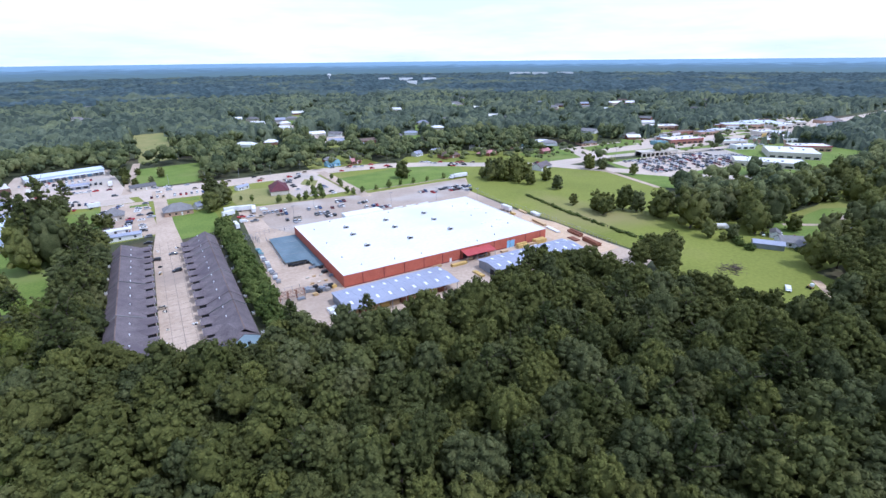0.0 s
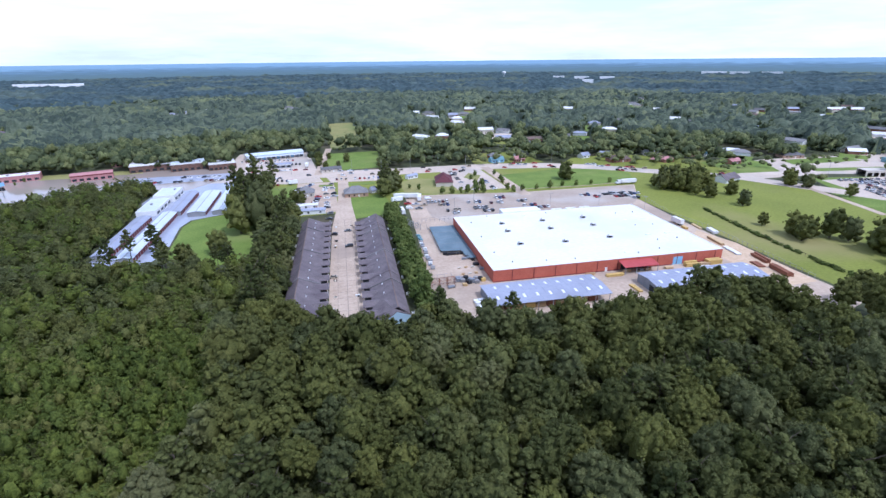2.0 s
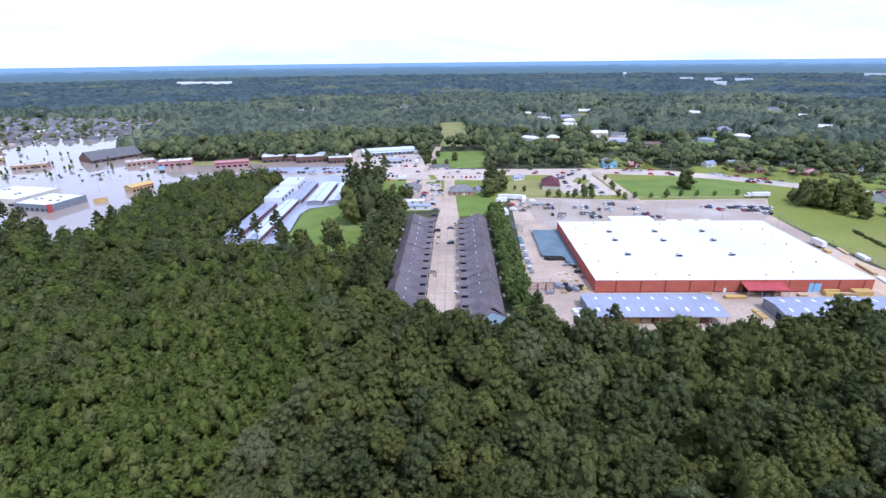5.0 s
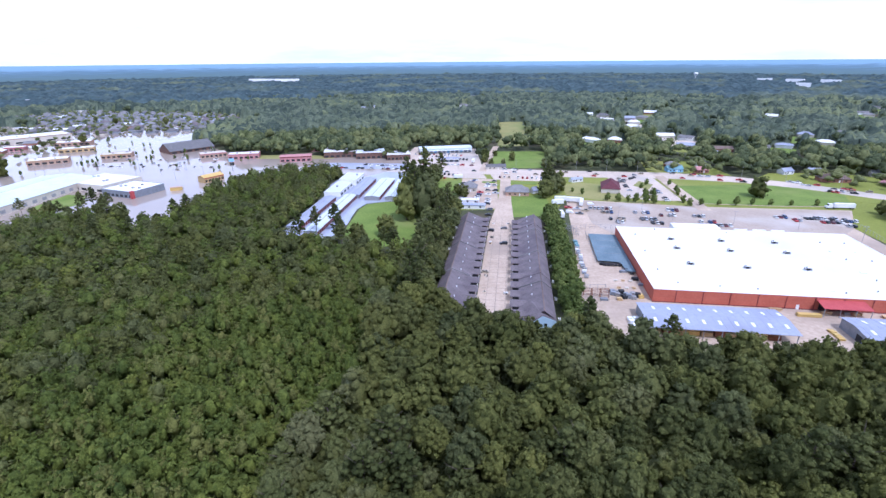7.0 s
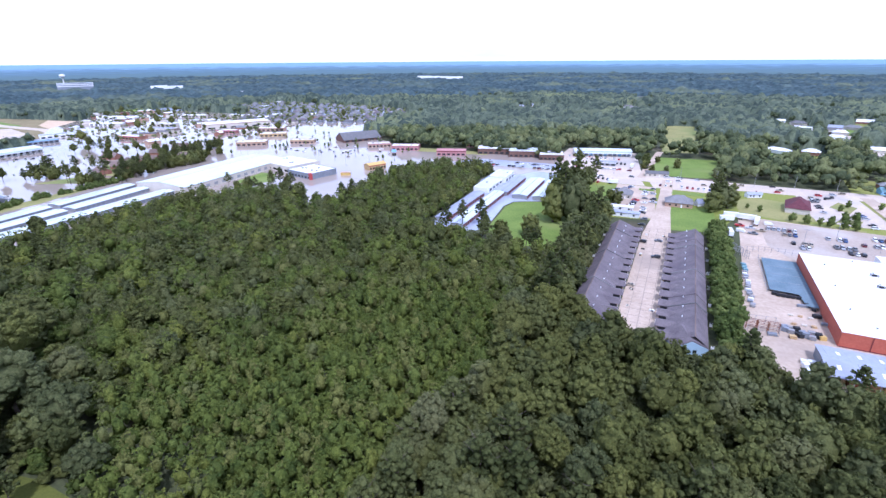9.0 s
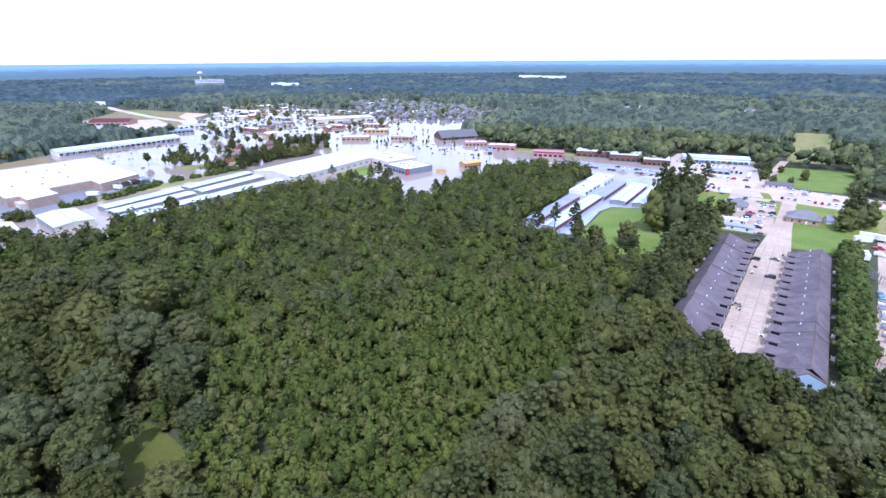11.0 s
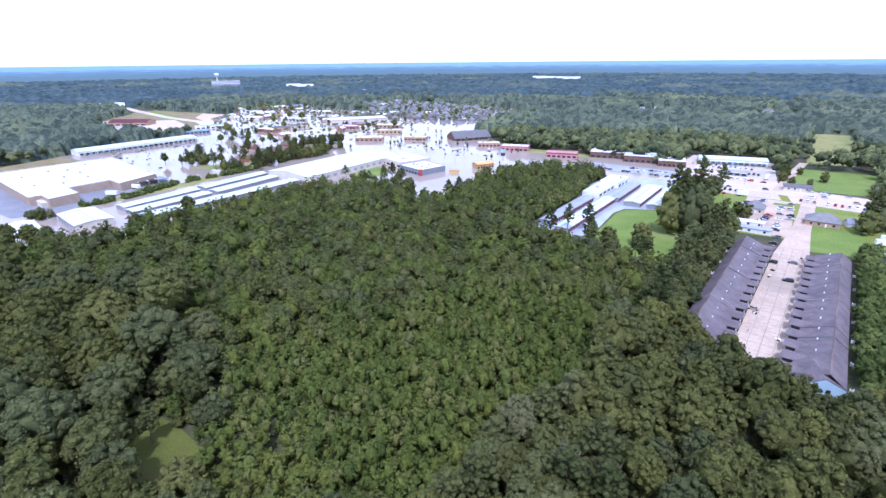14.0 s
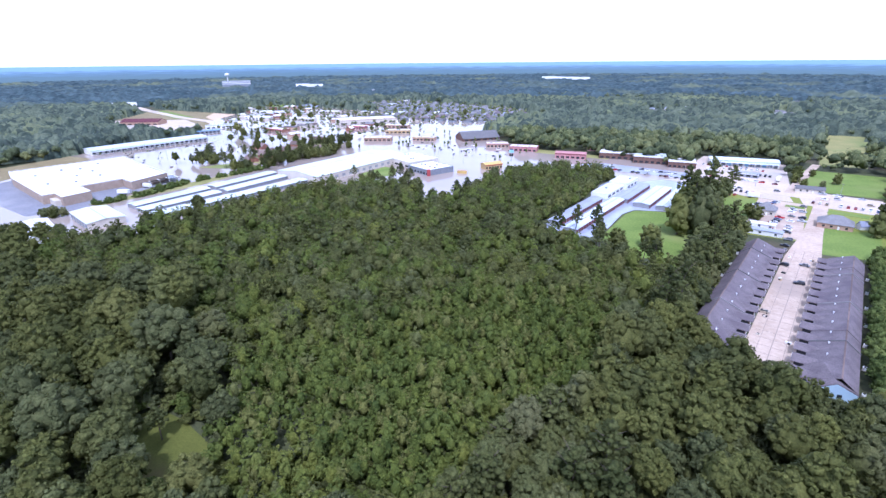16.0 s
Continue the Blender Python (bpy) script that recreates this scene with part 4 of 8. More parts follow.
# The woods farther off, as one canopy of rounded tops with gaps for yards and fields.
na, nr = 700, 180
aa = np.linspace(-1.62, 1.5, na)
rr = 690 * (1450 / 690) ** np.linspace(0, 1, nr)
RR, AA = np.meshgrid(rr, aa)
jit = np.random.default_rng(61)
RR = RR + jit.uniform(-1.6, 1.6, RR.shape)
AA = AA + jit.uniform(-0.0016, 0.0016, AA.shape)
cx, cy = -RR * np.sin(AA), RR * np.cos(AA)
zz, tone = np.empty(RR.shape), np.zeros(RR.shape, int)
for i in range(na):
    for j in range(nr):
        p = Vector((cx[i, j], cy[i, j], 0))
        dist, near_pts = noise.voronoi(p / 11.5)
        kind = math.sin(near_pts[0].x * 12.9898 + near_pts[0].y * 78.233) * 43758.5453 % 1.0
        zz[i, j] = 11.0 + 9.0 * kind ** 1.5 - 11.5 * min(dist[0], 1.0) ** 2 + 6.0 * noise.noise(p / 60) + 2.4 * noise.noise(p / 4.5)
        tone[i, j] = int((0.75 * kind + 0.5 * (noise.noise(p / 90) + 0.25)) * 3.2) % 4
gone = open_ground(cx.ravel(), cy.ravel()).reshape(cx.shape)
zz[gone] = -3.0
zz[:, 0] = np.where(gone[:, 0], -3.0, 1.0)
rim = np.zeros(gone.shape, bool)
rim[:, 1:] |= gone[:, :-1] & ~gone[:, 1:]
rim[1:, :] |= gone[:-1, :] & ~gone[1:, :]
rim[:-1, :] |= gone[1:, :] & ~gone[:-1, :]
rim[:, 1] |= ~gone[:, 1]
rim_at = np.flatnonzero(rim.ravel())
rim_at = rim_at[jit.random(len(rim_at)) < min(1.0, 1000 / len(rim_at))]
grove("woods_edge", far_kinds, cx.ravel()[rim_at], cy.ravel()[rim_at], jit, (0.8, 1.4), (0.8, 1.1), ("leaf_woods_hazed_deep", "leaf_mid_hazed_light", "leaf_woods_hazed_deep", "leaf_mid_hazed"), "trees along the edges of the distant woods")
vv = np.stack([cx, cy, zz], -1).reshape(-1, 3)
ii = (np.arange(na - 1)[:, None] * nr + np.arange(nr - 1)[None]).ravel()
ff = np.concatenate([np.stack([ii, ii + nr, ii + nr + 1], 1), np.stack([ii, ii + nr + 1, ii + 1], 1)])
tone = np.tile(tone.ravel()[ii], 2)
at_ = jit.choice(len(vv), 16000, replace=False)
at_ = at_[vv[at_, 2] > 6]
lv, lf = cards(jit, vv[at_] + np.array([0, 0, 0.5]), np.tile(np.array([0, -0.4, 0.8]), (len(at_), 1)), 1.25, 0.6)
vv, ff = np.concatenate([vv, lv]), np.concatenate([ff, lf + len(vv)])
tone = np.concatenate([tone, jit.integers(0, 4, len(lf) // 2).repeat(2)])
tagged(new("woods_distant", fast_mesh("woods_distant", vv, ff, ["leaf_mid_hazed", "leaf_mid_hazed_deep", "leaf_mid_hazed", "leaf_mid_hazed_light"], tone)), "canopy of the distant green woods", "woods", kind="stuff")

# Treetops of the far plain, as one rolling canopy tinted blue for haze.
na, nr = 560, 190
aa = np.linspace(-1.62, 1.5, na)
rr = 1420 * (3350 / 1420) ** np.linspace(0, 1, nr)
RR, AA = np.meshgrid(rr, aa)
zz = np.empty(RR.shape)
cx, cy = -RR * np.sin(AA), RR * np.cos(AA)
for i in range(na):
    for j in range(nr):
        p = Vector((cx[i, j], cy[i, j], 0))
        zz[i, j] = 11 + 13 * noise.noise(p / 24) + 7 * noise.noise(p / 80) + 7 * noise.noise(p / 11)
zz[:, 0] = 0
vv = np.stack([cx, cy, np.maximum(zz, 0.5)], -1).reshape(-1, 3)
ii = (np.arange(na - 1)[:, None] * nr + np.arange(nr - 1)[None]).ravel()
ff = np.concatenate([np.stack([ii, ii + nr, ii + nr + 1], 1), np.stack([ii, ii + nr + 1, ii + 1], 1)])
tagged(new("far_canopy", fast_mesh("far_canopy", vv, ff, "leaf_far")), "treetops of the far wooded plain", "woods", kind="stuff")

# The edge of the plain: a rising sheet whose painted blue haze glows.
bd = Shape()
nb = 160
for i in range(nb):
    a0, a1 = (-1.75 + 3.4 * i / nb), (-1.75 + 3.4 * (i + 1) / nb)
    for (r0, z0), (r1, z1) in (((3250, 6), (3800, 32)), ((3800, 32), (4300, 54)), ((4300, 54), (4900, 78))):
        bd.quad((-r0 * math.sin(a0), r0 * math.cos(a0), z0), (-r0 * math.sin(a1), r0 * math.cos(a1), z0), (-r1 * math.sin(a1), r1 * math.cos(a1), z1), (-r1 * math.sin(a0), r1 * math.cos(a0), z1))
tagged(new("backdrop", mesh_of("backdrop", bd, "distance")), "glowing backdrop with blue haze painted along the horizon", "backdrop", kind="structure")


# ---- shared kinds of things ----
PAINTS = {
    "car_white": (0.74, 0.74, 0.73), "car_silver": (0.42, 0.43, 0.45), "car_grey": (0.13, 0.135, 0.14), "car_black": (0.014, 0.014, 0.016),
    "car_red": (0.38, 0.02, 0.022), "car_blue": (0.03, 0.07, 0.19), "car_tan": (0.33, 0.27, 0.19), "car_maroon": (0.13, 0.015, 0.025),
    "car_teal": (0.05, 0.20, 0.24)}
for key, c in PAINTS.items():
    M[key] = material(key, tuple(0.85 * k for k in c), c, 1.5, 0.3, spec=0.5)
COLOUR_WORD = {"car_white": "white", "car_silver": "silver", "car_grey": "dark grey", "car_black": "black", "car_red": "red", "car_blue": "dark blue",
               "car_tan": "tan", "car_maroon": "maroon", "car_teal": "teal"}


def loft(sections):
    """A body from cross-sections (x, half-width, bottom, top)."""
    s = Shape()
    s.solid([[(x, -w, b), (x, w, b), (x, w * 1.0, (b + t) * 0.55), (x, w * 0.86, t), (x, -w * 0.86, t), (x, -w * 1.0, (b + t) * 0.55)] for x, w, b, t in sections])
    return s


def wheel_mesh(r=0.34, w=0.22):
    s = Shape()
    s.solid([[(r * math.cos(a * math.pi / 5), y, r * math.sin(a * math.pi / 5)) for a in range(10)] for y in (-w / 2, w / 2)])
    return mesh_of("wheel", s, "rubber")


WHEEL, BIG_WHEEL = wheel_mesh(), wheel_mesh(0.5, 0.3)
CAR_FORMS = {
    "sedan": ([(-2.3, 0.80, 0.35, 0.85), (-1.6, 0.9, 0.3, 0.95), (0.9, 0.9, 0.3, 0.95), (1.7, 0.9, 0.3, 0.88), (2.3, 0.78, 0.35, 0.68)],
              [(-1.55, 0.74, 0.93, 0.98), (-0.95, 0.76, 0.93, 1.40), (0.25, 0.76, 0.93, 1.42), (1.05, 0.74, 0.93, 0.97)], (-1.4, 1.4)),
    "suv": ([(-2.35, 0.9, 0.42, 1.1), (-1.9, 0.95, 0.38, 1.12), (0.95, 0.95, 0.38, 1.12), (1.75, 0.95, 0.38, 1.05), (2.35, 0.85, 0.42, 0.85)],
            [(-2.25, 0.80, 1.10, 1.25), (-2.0, 0.82, 1.10, 1.72), (0.3, 0.82, 1.10, 1.76), (1.05, 0.80, 1.10, 1.15)], (-1.45, 1.45)),
    "pickup": ([(-2.8, 0.95, 0.5, 1.1), (-2.7, 0.97, 0.42, 1.12), (0.9, 0.97, 0.42, 1.15), (2.0, 0.96, 0.42, 1.12), (2.75, 0.88, 0.45, 0.9)],
               [(-0.75, 0.82, 1.12, 1.30), (-0.6, 0.84, 1.12, 1.82), (0.8, 0.84, 1.12, 1.84), (1.45, 0.80, 1.12, 1.2)], (-1.7, 1.7)),
    "van": ([(-2.6, 0.98, 0.4, 1.9), (-2.4, 1.0, 0.38, 2.0), (1.0, 1.0, 0.38, 2.0), (1.9, 0.98, 0.38, 1.2), (2.5, 0.9, 0.42, 0.9)],
            [(0.9, 0.90, 1.2, 1.95), (1.2, 0.92, 1.2, 1.80), (1.75, 0.90, 1.18, 1.25)], (-1.6, 1.6))}
CAR_GLASS = {k: mesh_of("cabin", loft(v[1]), "glass") for k, v in CAR_FORMS.items()}
car_models = {}


def car(x, y, turn, form="sedan", paint="car_white", group="parked cars", z=0.14, where="parked on pale concrete", far=False):
    far = far or math.hypot(x, y) > 310
    key = (form, paint, far)
    if key not in car_models:
        top = CAR_FORMS[form][1]
        s = loft(CAR_FORMS[form][0])
        a, b = top[len(top) // 2 - 1][0] + 0.05, top[len(top) // 2][0] - 0.05
        s.box((a + b) / 2, 0, top[len(top) // 2][3] - 0.015, abs(b - a) + 0.2, 1.38, 0.05)
        if far:
            for wx_ in CAR_FORMS[form][2]:
                s.box(wx_, 0, 0, 0.6, 1.7, 0.45)
            ob = new("car" if form == "sedan" else form, mesh_of("body", s, paint))
        else:
            ob = new("car" if form == "sedan" else form)
            part("body", s, paint, ob)
        part("cabin", CAR_GLASS[form], "glass", ob, "dark glazed cabin")
        if not far:
            for wx_ in CAR_FORMS[form][2]:
                for side in (-0.82, 0.82):
                    part("wheel", WHEEL, "rubber", ob, "", pose(wx_, side, 0.34))
        car_models[key] = ob
        first = True
    else:
        first = False
    m = pose(x, y, z, 0, 0, turn)
    ob = car_models[key] if first else copy_thing(car_models[key], m)
    ob.matrix_basis = m
    kind_word = {"sedan": "sedan", "suv": "sport utility car", "pickup": "pickup truck", "van": "panel van"}[form]
    return tagged(ob, f"{COLOUR_WORD[paint]} {kind_word} {where}", "car", group)


def car_row(x0, y0, x1, y1, n, turn, rng_, skip=0.15, group="parked cars", where="parked on pale concrete", far=False, z=0.14):
    forms = ["sedan", "suv", "pickup", "sedan", "suv"]
    paints = ["car_white", "car_silver", "car_grey", "car_black", "car_maroon", "car_blue", "car_white", "car_black", "car_tan", "car_silver", "car_white", "car_grey", "car_black", "car_red"]
    for i in range(n):
        if rng_.random() < skip:
            continue
        k = i / max(1, n - 1)
        car(x0 + (x1 - x0) * k, y0 + (y1 - y0) * k, turn + rng_.uniform(-3, 3) + (180 if rng_.random() < 0.4 else 0), forms[int(rng_.integers(5))],
            paints[int(rng_.integers(len(paints)))], group, z, where, far)


def box_trailer(x, y, turn, length=13.5, tractor=True, label="white box trailer with its tractor on the lot", z=0.14):
    ob = thing("semi_trailer" if tractor else "box_trailer", x, y, turn, z, label, "truck")
    part("box", Shape().box(0, 0, 1.2, length, 2.55, 2.8), "white_paint", ob)
    for wx_ in (-length / 2 + 1.2, -length / 2 + 2.4):
        for side in (-1.0, 1.0):
            part("wheel", BIG_WHEEL, "rubber", ob, "", pose(wx_, side, 0.5))
    if tractor:
        part("cab", Shape().box(length / 2 + 2.2, 0, 0.9, 2.6, 2.4, 2.7).box(length / 2 + 4.2, 0, 0.8, 1.5, 2.1, 1.3), "white_paint", ob)
        part("windscreen", Shape().box(length / 2 + 3.53, 0, 2.2, 0.08, 2.1, 1.0), "glass", ob)
        part("frame", Shape().box(length / 2 + 0.5, 0, 0.7, 6.0, 1.0, 0.3), "dark", ob)
        for wx_ in (length / 2 + 0.2, length / 2 + 4.0):
            for side in (-1.0, 1.0):
                part("wheel", BIG_WHEEL, "rubber", ob, "", pose(wx_, side, 0.5))
    else:
        part("landing_leg", Shape().box(length / 2 - 2, 0, 0, 0.2, 1.6, 1.2), "steel", ob)
    return ob


PANE = mesh_of("window", Shape().box(0, 0, 0, 1.3, 0.08, 1.2), "glass")
DOOR = mesh_of("door", Shape().box(0, 0, 0, 1.0, 0.08, 2.1), "white_paint")


def house(x, y, turn, w=14.0, d=9.0, h=2.8, rise=2.2, roof="grey_roof", wall="white_paint", hip=False, label="", group="houses", detail=True, z=0.0, wing=0.0):
    s = Shape()
    s.box(0, 0, 0, w, d, h)
    if not hip:
        for sx in (-w / 2 + 0.1, w / 2 - 0.1):
            s.solid([[(sx - 0.1, -d / 2, h), (sx - 0.1, d / 2, h), (sx - 0.1, 0, h + rise)], [(sx + 0.1, -d / 2, h), (sx + 0.1, d / 2, h), (sx + 0.1, 0, h + rise)]])
    if detail:
        ob = thing("house", x, y, turn, z, label, "house", group)
        part("wall", s, wall, ob)
    else:
        ob = tagged(new("house", mesh_of("house", s, wall)), label, "house", group)
        ob.matrix_basis = pose(x, y, z, 0, 0, turn)
    r = Shape()
    (r.hip if hip else r.gable)(-w / 2, w / 2, -d / 2, d / 2, h + 0.02, rise)
    part("roof", r, roof, ob)
    if wing:
        part("wing_wall", Shape().box(w * 0.25, -d / 2 - wing / 2, 0, w * 0.4, wing, h), wall, ob)
        g = Shape()
        g.gable(-wing - d * 0.4, 0, -w * 0.2, w * 0.2, h + 0.04, rise * 0.8)
        wr = part("wing_roof", g, roof, ob)
        wr.matrix_basis = pose(w * 0.25, -d / 2, 0, 0, 0, 90)
    if detail:
        for i, px in enumerate((-w * 0.32, -w * 0.1, w * 0.32)):
            part("window", PANE, "glass", ob, "", pose(px, -d / 2 - 0.03, 0.9))
            part("window", PANE, "glass", ob, "", pose(px, d / 2 + 0.03, 0.9))
        part("door", DOOR, "white_paint", ob, "", pose(w * 0.1, -d / 2 - 0.04, 0))
        part("chimney", Shape().box(w * 0.2, d * 0.12, h + rise * 0.5, 0.7, 0.7, 1.6), "brick", ob)
    return ob


def shop(name, x, y, turn, w, d, h, wall="cream", roof="roof_white", fascia=None, label="", category="shop", z=0.0, windows=5, units=2, pitched=0.0, group=""):
    """A low commercial building: parapet walls round a flat roof, or a shallow pitched roof."""
    ob = thing(name, x, y, turn, z, label, category, group)
    t = 0.35
    part("wall", Shape().box(0, -d / 2 + t / 2, 0, w, t, h), wall, ob)
    part("wall", Shape().box(0, d / 2 - t / 2, 0, w, t, h), wall, ob)
    part("wall", Shape().box(-w / 2 + t / 2, 0, 0, t, d - 2 * t, h), wall, ob)
    part("wall", Shape().box(w / 2 - t / 2, 0, 0, t, d - 2 * t, h), wall, ob)
    if pitched:
        s = Shape()
        s.gable(-w / 2, w / 2, -d / 2, d / 2, h + 0.03, pitched, 0.5)
        part("roof", s, roof, ob)
        for sx in (-w / 2 + 0.1, w / 2 - 0.1):
            part("gable_wall", Shape().solid([[(sx - 0.1, -d / 2, h), (sx - 0.1, d / 2, h), (sx - 0.1, 0, h + pitched)],
                                              [(sx + 0.1, -d / 2, h), (sx + 0.1, d / 2, h), (sx + 0.1, 0, h + pitched)]]), wall, ob)
    else:
        part("roof", Shape().box(0, 0, h - 0.5, w - 2 * t, d - 2 * t, 0.3), roof, ob)
        r = random.Random(int(x * 7 + y))
        for i in range(units):
            part("roof_unit", Shape().box(r.uniform(-0.35, 0.35) * w, r.uniform(-0.3, 0.3) * d, h - 0.2, 1.8, 1.4, 1.0), "steel", ob)
    if fascia:
        part("fascia", Shape().box(0, -d / 2 - 0.15, h - 0.9, w + 0.3, 0.28, 1.0), fascia, ob)
    for i in range(windows):
        px = (i + 0.5) / windows * w - w / 2
        part("window", Shape().box(px, -d / 2 - 0.03, 0.6, w / windows * 0.62, 0.1, min(2.0, h * 0.5)), "glass", ob)
    return ob


def pole(x, y, h=9.0, arm=True, turn=0.0, label="tall slim light pole on the lot", group="light poles", name="light_pole", z=0.1):
    ob = thing(name, x, y, turn, z, label, "pole", group)
    part("post", Shape().tube([(0, 0, 0), (0, 0, h)], [0.12, 0.08], 6), "steel", ob)
    if name == "utility_pole":
        part("crossarm", Shape().box(0, 0, h - 0.9, 2.4, 0.12, 0.14), "bark", ob)
    elif arm:
        part("lamp_head", Shape().box(0.7, 0, h - 0.1, 1.5, 0.35, 0.18), "steel", ob)
        part("lamp_head", Shape().box(-0.7, 0, h - 0.1, 1.5, 0.35, 0.18), "steel", ob)
    return ob


def stack(x, y, turn, sx, sy, h, mat, label, name="lumber_stack", layers=4, z=0.06, category="stack"):
    """Bundles laid on bearers, one layer on another."""
    ob = thing(name, x, y, turn, z, label, category)
    r = random.Random(int(x * 13 + y * 7))
    n = max(1, int(sy / 1.3))
    one = mesh_of("lumber_pack", Shape().box(0, 0, 0, sx, sy / n * 0.88, h / layers - 0.06), mat)
    for i in range(layers):
        for j in range(n):
            if i == layers - 1 and r.random() < 0.35 and n > 1:
                continue
            part("lumber_pack", one, mat, ob, "", pose(r.uniform(-0.2, 0.2), (j + 0.5) * sy / n - sy / 2, i * h / layers + 0.1, 0, 0, r.uniform(-1, 1)))
    part("bearer", Shape().box(0, 0, 0, sx * 0.8, sy * 0.9, 0.1), "wood", ob)
    return ob


# ---- the store ----
def at_store(u, v):
    c, s = math.cos(radians(BLOCK)), math.sin(radians(BLOCK))
    return 90 + u * c - v * s, 190 + u * s + v * c


SW, SD, SH = 126.5, 86.0, 6.2
store = thing("store", 90, 190, BLOCK, 0, "large store with flat white roof and orange-red walls", "store")
part("front_wall", Shape().box(SW / 2 + 0.9, 0.2, 0, SW - 1.8, 0.4, SH), "orange", store, "orange-red painted block wall")
part("back_wall", Shape().box(SW / 2 + 0.9, SD - 0.2, 0, SW - 1.8, 0.4, SH), "cream", store)
part("side_wall", Shape().box(2.0, SD / 2, 0, 0.4, SD - 0.8, SH), "orange", store)
part("side_wall", Shape().box(SW - 0.2, SD / 2, 0, 0.4, SD - 0.8, SH), "orange", store)
part("roof", Shape().box(SW / 2 + 0.9, SD / 2, SH - 0.35, SW - 2.6, SD - 0.8, 0.3), "roof_white", store, "bright white membrane roof")
part("coping", Shape().box(SW / 2 + 0.9, 0.2, SH, SW - 1.7, 0.55, 0.12), "white_paint", store)
part("coping", Shape().box(2.0, SD / 2, SH, 0.55, SD - 0.6, 0.12), "white_paint", store)
part("coping", Shape().box(SW - 0.2, SD / 2, SH, 0.55, SD - 0.6, 0.12), "white_paint", store)
for i in range(1, 12):
    part("pilaster", Shape().box(i * 11.1 + 0.1, -0.09, 0, 0.28, 0.18, SH - 0.05), "dark_red", store)
part("portal", Shape().box(48, SD + 4.0, 0, 26, 8.0, 6.9), "white_paint", store, "white raised entrance portal")
for u in (72, 82, 92):
    part("parapet_block", Shape().box(u, SD + 0.4, 4.6, 7.0, 0.8, 2.2), "white_paint", store)
part("dock_door", Shape().box(100.6, -0.06, 0, 5.4, 0.12, 4.3), "blue_paint", store, "grey-blue roller door")
part("door", Shape().box(60.5, -0.06, 0, 1.2, 0.12, 2.2), "white_paint", store)
part("base_course", Shape().box(SW / 2 + 0.9, -0.05, 0, SW - 1.8, 0.1, 0.5), "dark_red", store)
for u, v in ((27, 65), (26, 51), (26, 30), (53, 65), (52, 50), (51, 28), (80, 65), (79, 50), (78, 29)):
    ru = part("roof_unit", Shape().box(u, v, SH - 0.02, 2.2, 1.6, 1.55), "white_paint", store, "grey roof-top air conditioner")
    part("curb", Shape().box(u, v, SH - 0.05, 2.9, 2.1, 0.25), "white_paint", ru)
    part("fan_guard", Shape().tube([(u - 0.5, v, SH + 1.53), (u - 0.5, v, SH + 1.66)], [0.5, 0.45], 10), "dark", ru)
    part("grille", Shape().box(u, v - 0.83, SH + 0.25, 2.0, 0.08, 1.1), "dark", ru)
    part("side_grille", Shape().box(u - 1.13, v, SH + 0.25, 0.08, 1.4, 1.1), "unit_grey", ru)
    part("duct", Shape().box(u + 1.5, v, SH - 0.02, 0.9, 1.2, 0.95), "unit_grey", ru)
for u, v in ((104, 56), (116, 56), (102, 29), (114, 29), (46, 79), (76, 7)):
    part("roof_hatch", Shape().box(u, v, SH - 0.05, 2.8, 1.7, 0.3), "skylight", store)
for u, v in ((31, 6), (46, 5), (14, 8), (9, 22), (9, 46), (10, 72), (23, 82), (81, 5), (115, 44), (102, 20), (104, 45), (114, 20), (105, 69), (117, 69), (62, 80), (95, 8)):
    vent = part("roof_vent", Shape().tube([(u, v, SH - 0.05), (u, v, SH + 0.7)], [0.32, 0.32], 8), "unit_grey", store)
    part("cap", Shape().tube([(u, v, SH + 0.7), (u, v, SH + 0.95)], [0.5, 0.3], 8), "white_paint", vent)
canopy = part("canopy", Shape().solid([[(67, -6.5, 3.9), (85.5, -6.5, 3.9), (85.5, -6.5, 4.15), (67, -6.5, 4.15)],
                                       [(67, 0, 4.9), (85.5, 0, 4.9), (85.5, 0, 5.15), (67, 0, 5.15)]]), "red", store, "red sloping metal canopy over the loading bay")
for u in (67.4, 73.4, 79.4, 85.1):
    part("canopy_post", Shape().box(u, -6.2, 0, 0.22, 0.22, 3.9), "steel", canopy)
part("loading_bay", Shape().box(76, -0.05, 0.1, 15, 0.1, 3.6), "dark", store, "dark open loading bay")
for u in (69, 71.5, 78, 81, 83):
    stack(*at_store(u, -3.2 + 0.4 * math.sin(u)), BLOCK, 1.8, 1.2, 1.1, "wood" if int(u) % 2 else "steel", "pallet of goods under the red canopy", "pallet", 2, category="pallet")

# Garden yard: shade canopy, racks, pallets and fence.
sc = thing("shade_canopy", 90, 190, BLOCK, 0, "blue-green shade cloth roof of the garden yard", "canopy")
part("cloth", Shape().prism([(-15, 42), (-4, 41), (-3, 30), (1.5, 29), (1.5, 84), (-14, 84.5)], 1.35, 1.39), "shade_cloth", sc)
for u in (-15, -10.2, -5.4):
    for v in (43, 53, 63, 73, 83):
        part("post", Shape().box(u + 1.5, v, 0, 0.15, 0.15, 1.35), "steel", sc)
for v in (47, 57, 67):
    part("beam", Shape().box(-6.5, v + 6, 1.4, 14.5, 0.1, 0.05), "steel", sc)
r3 = random.Random(3)
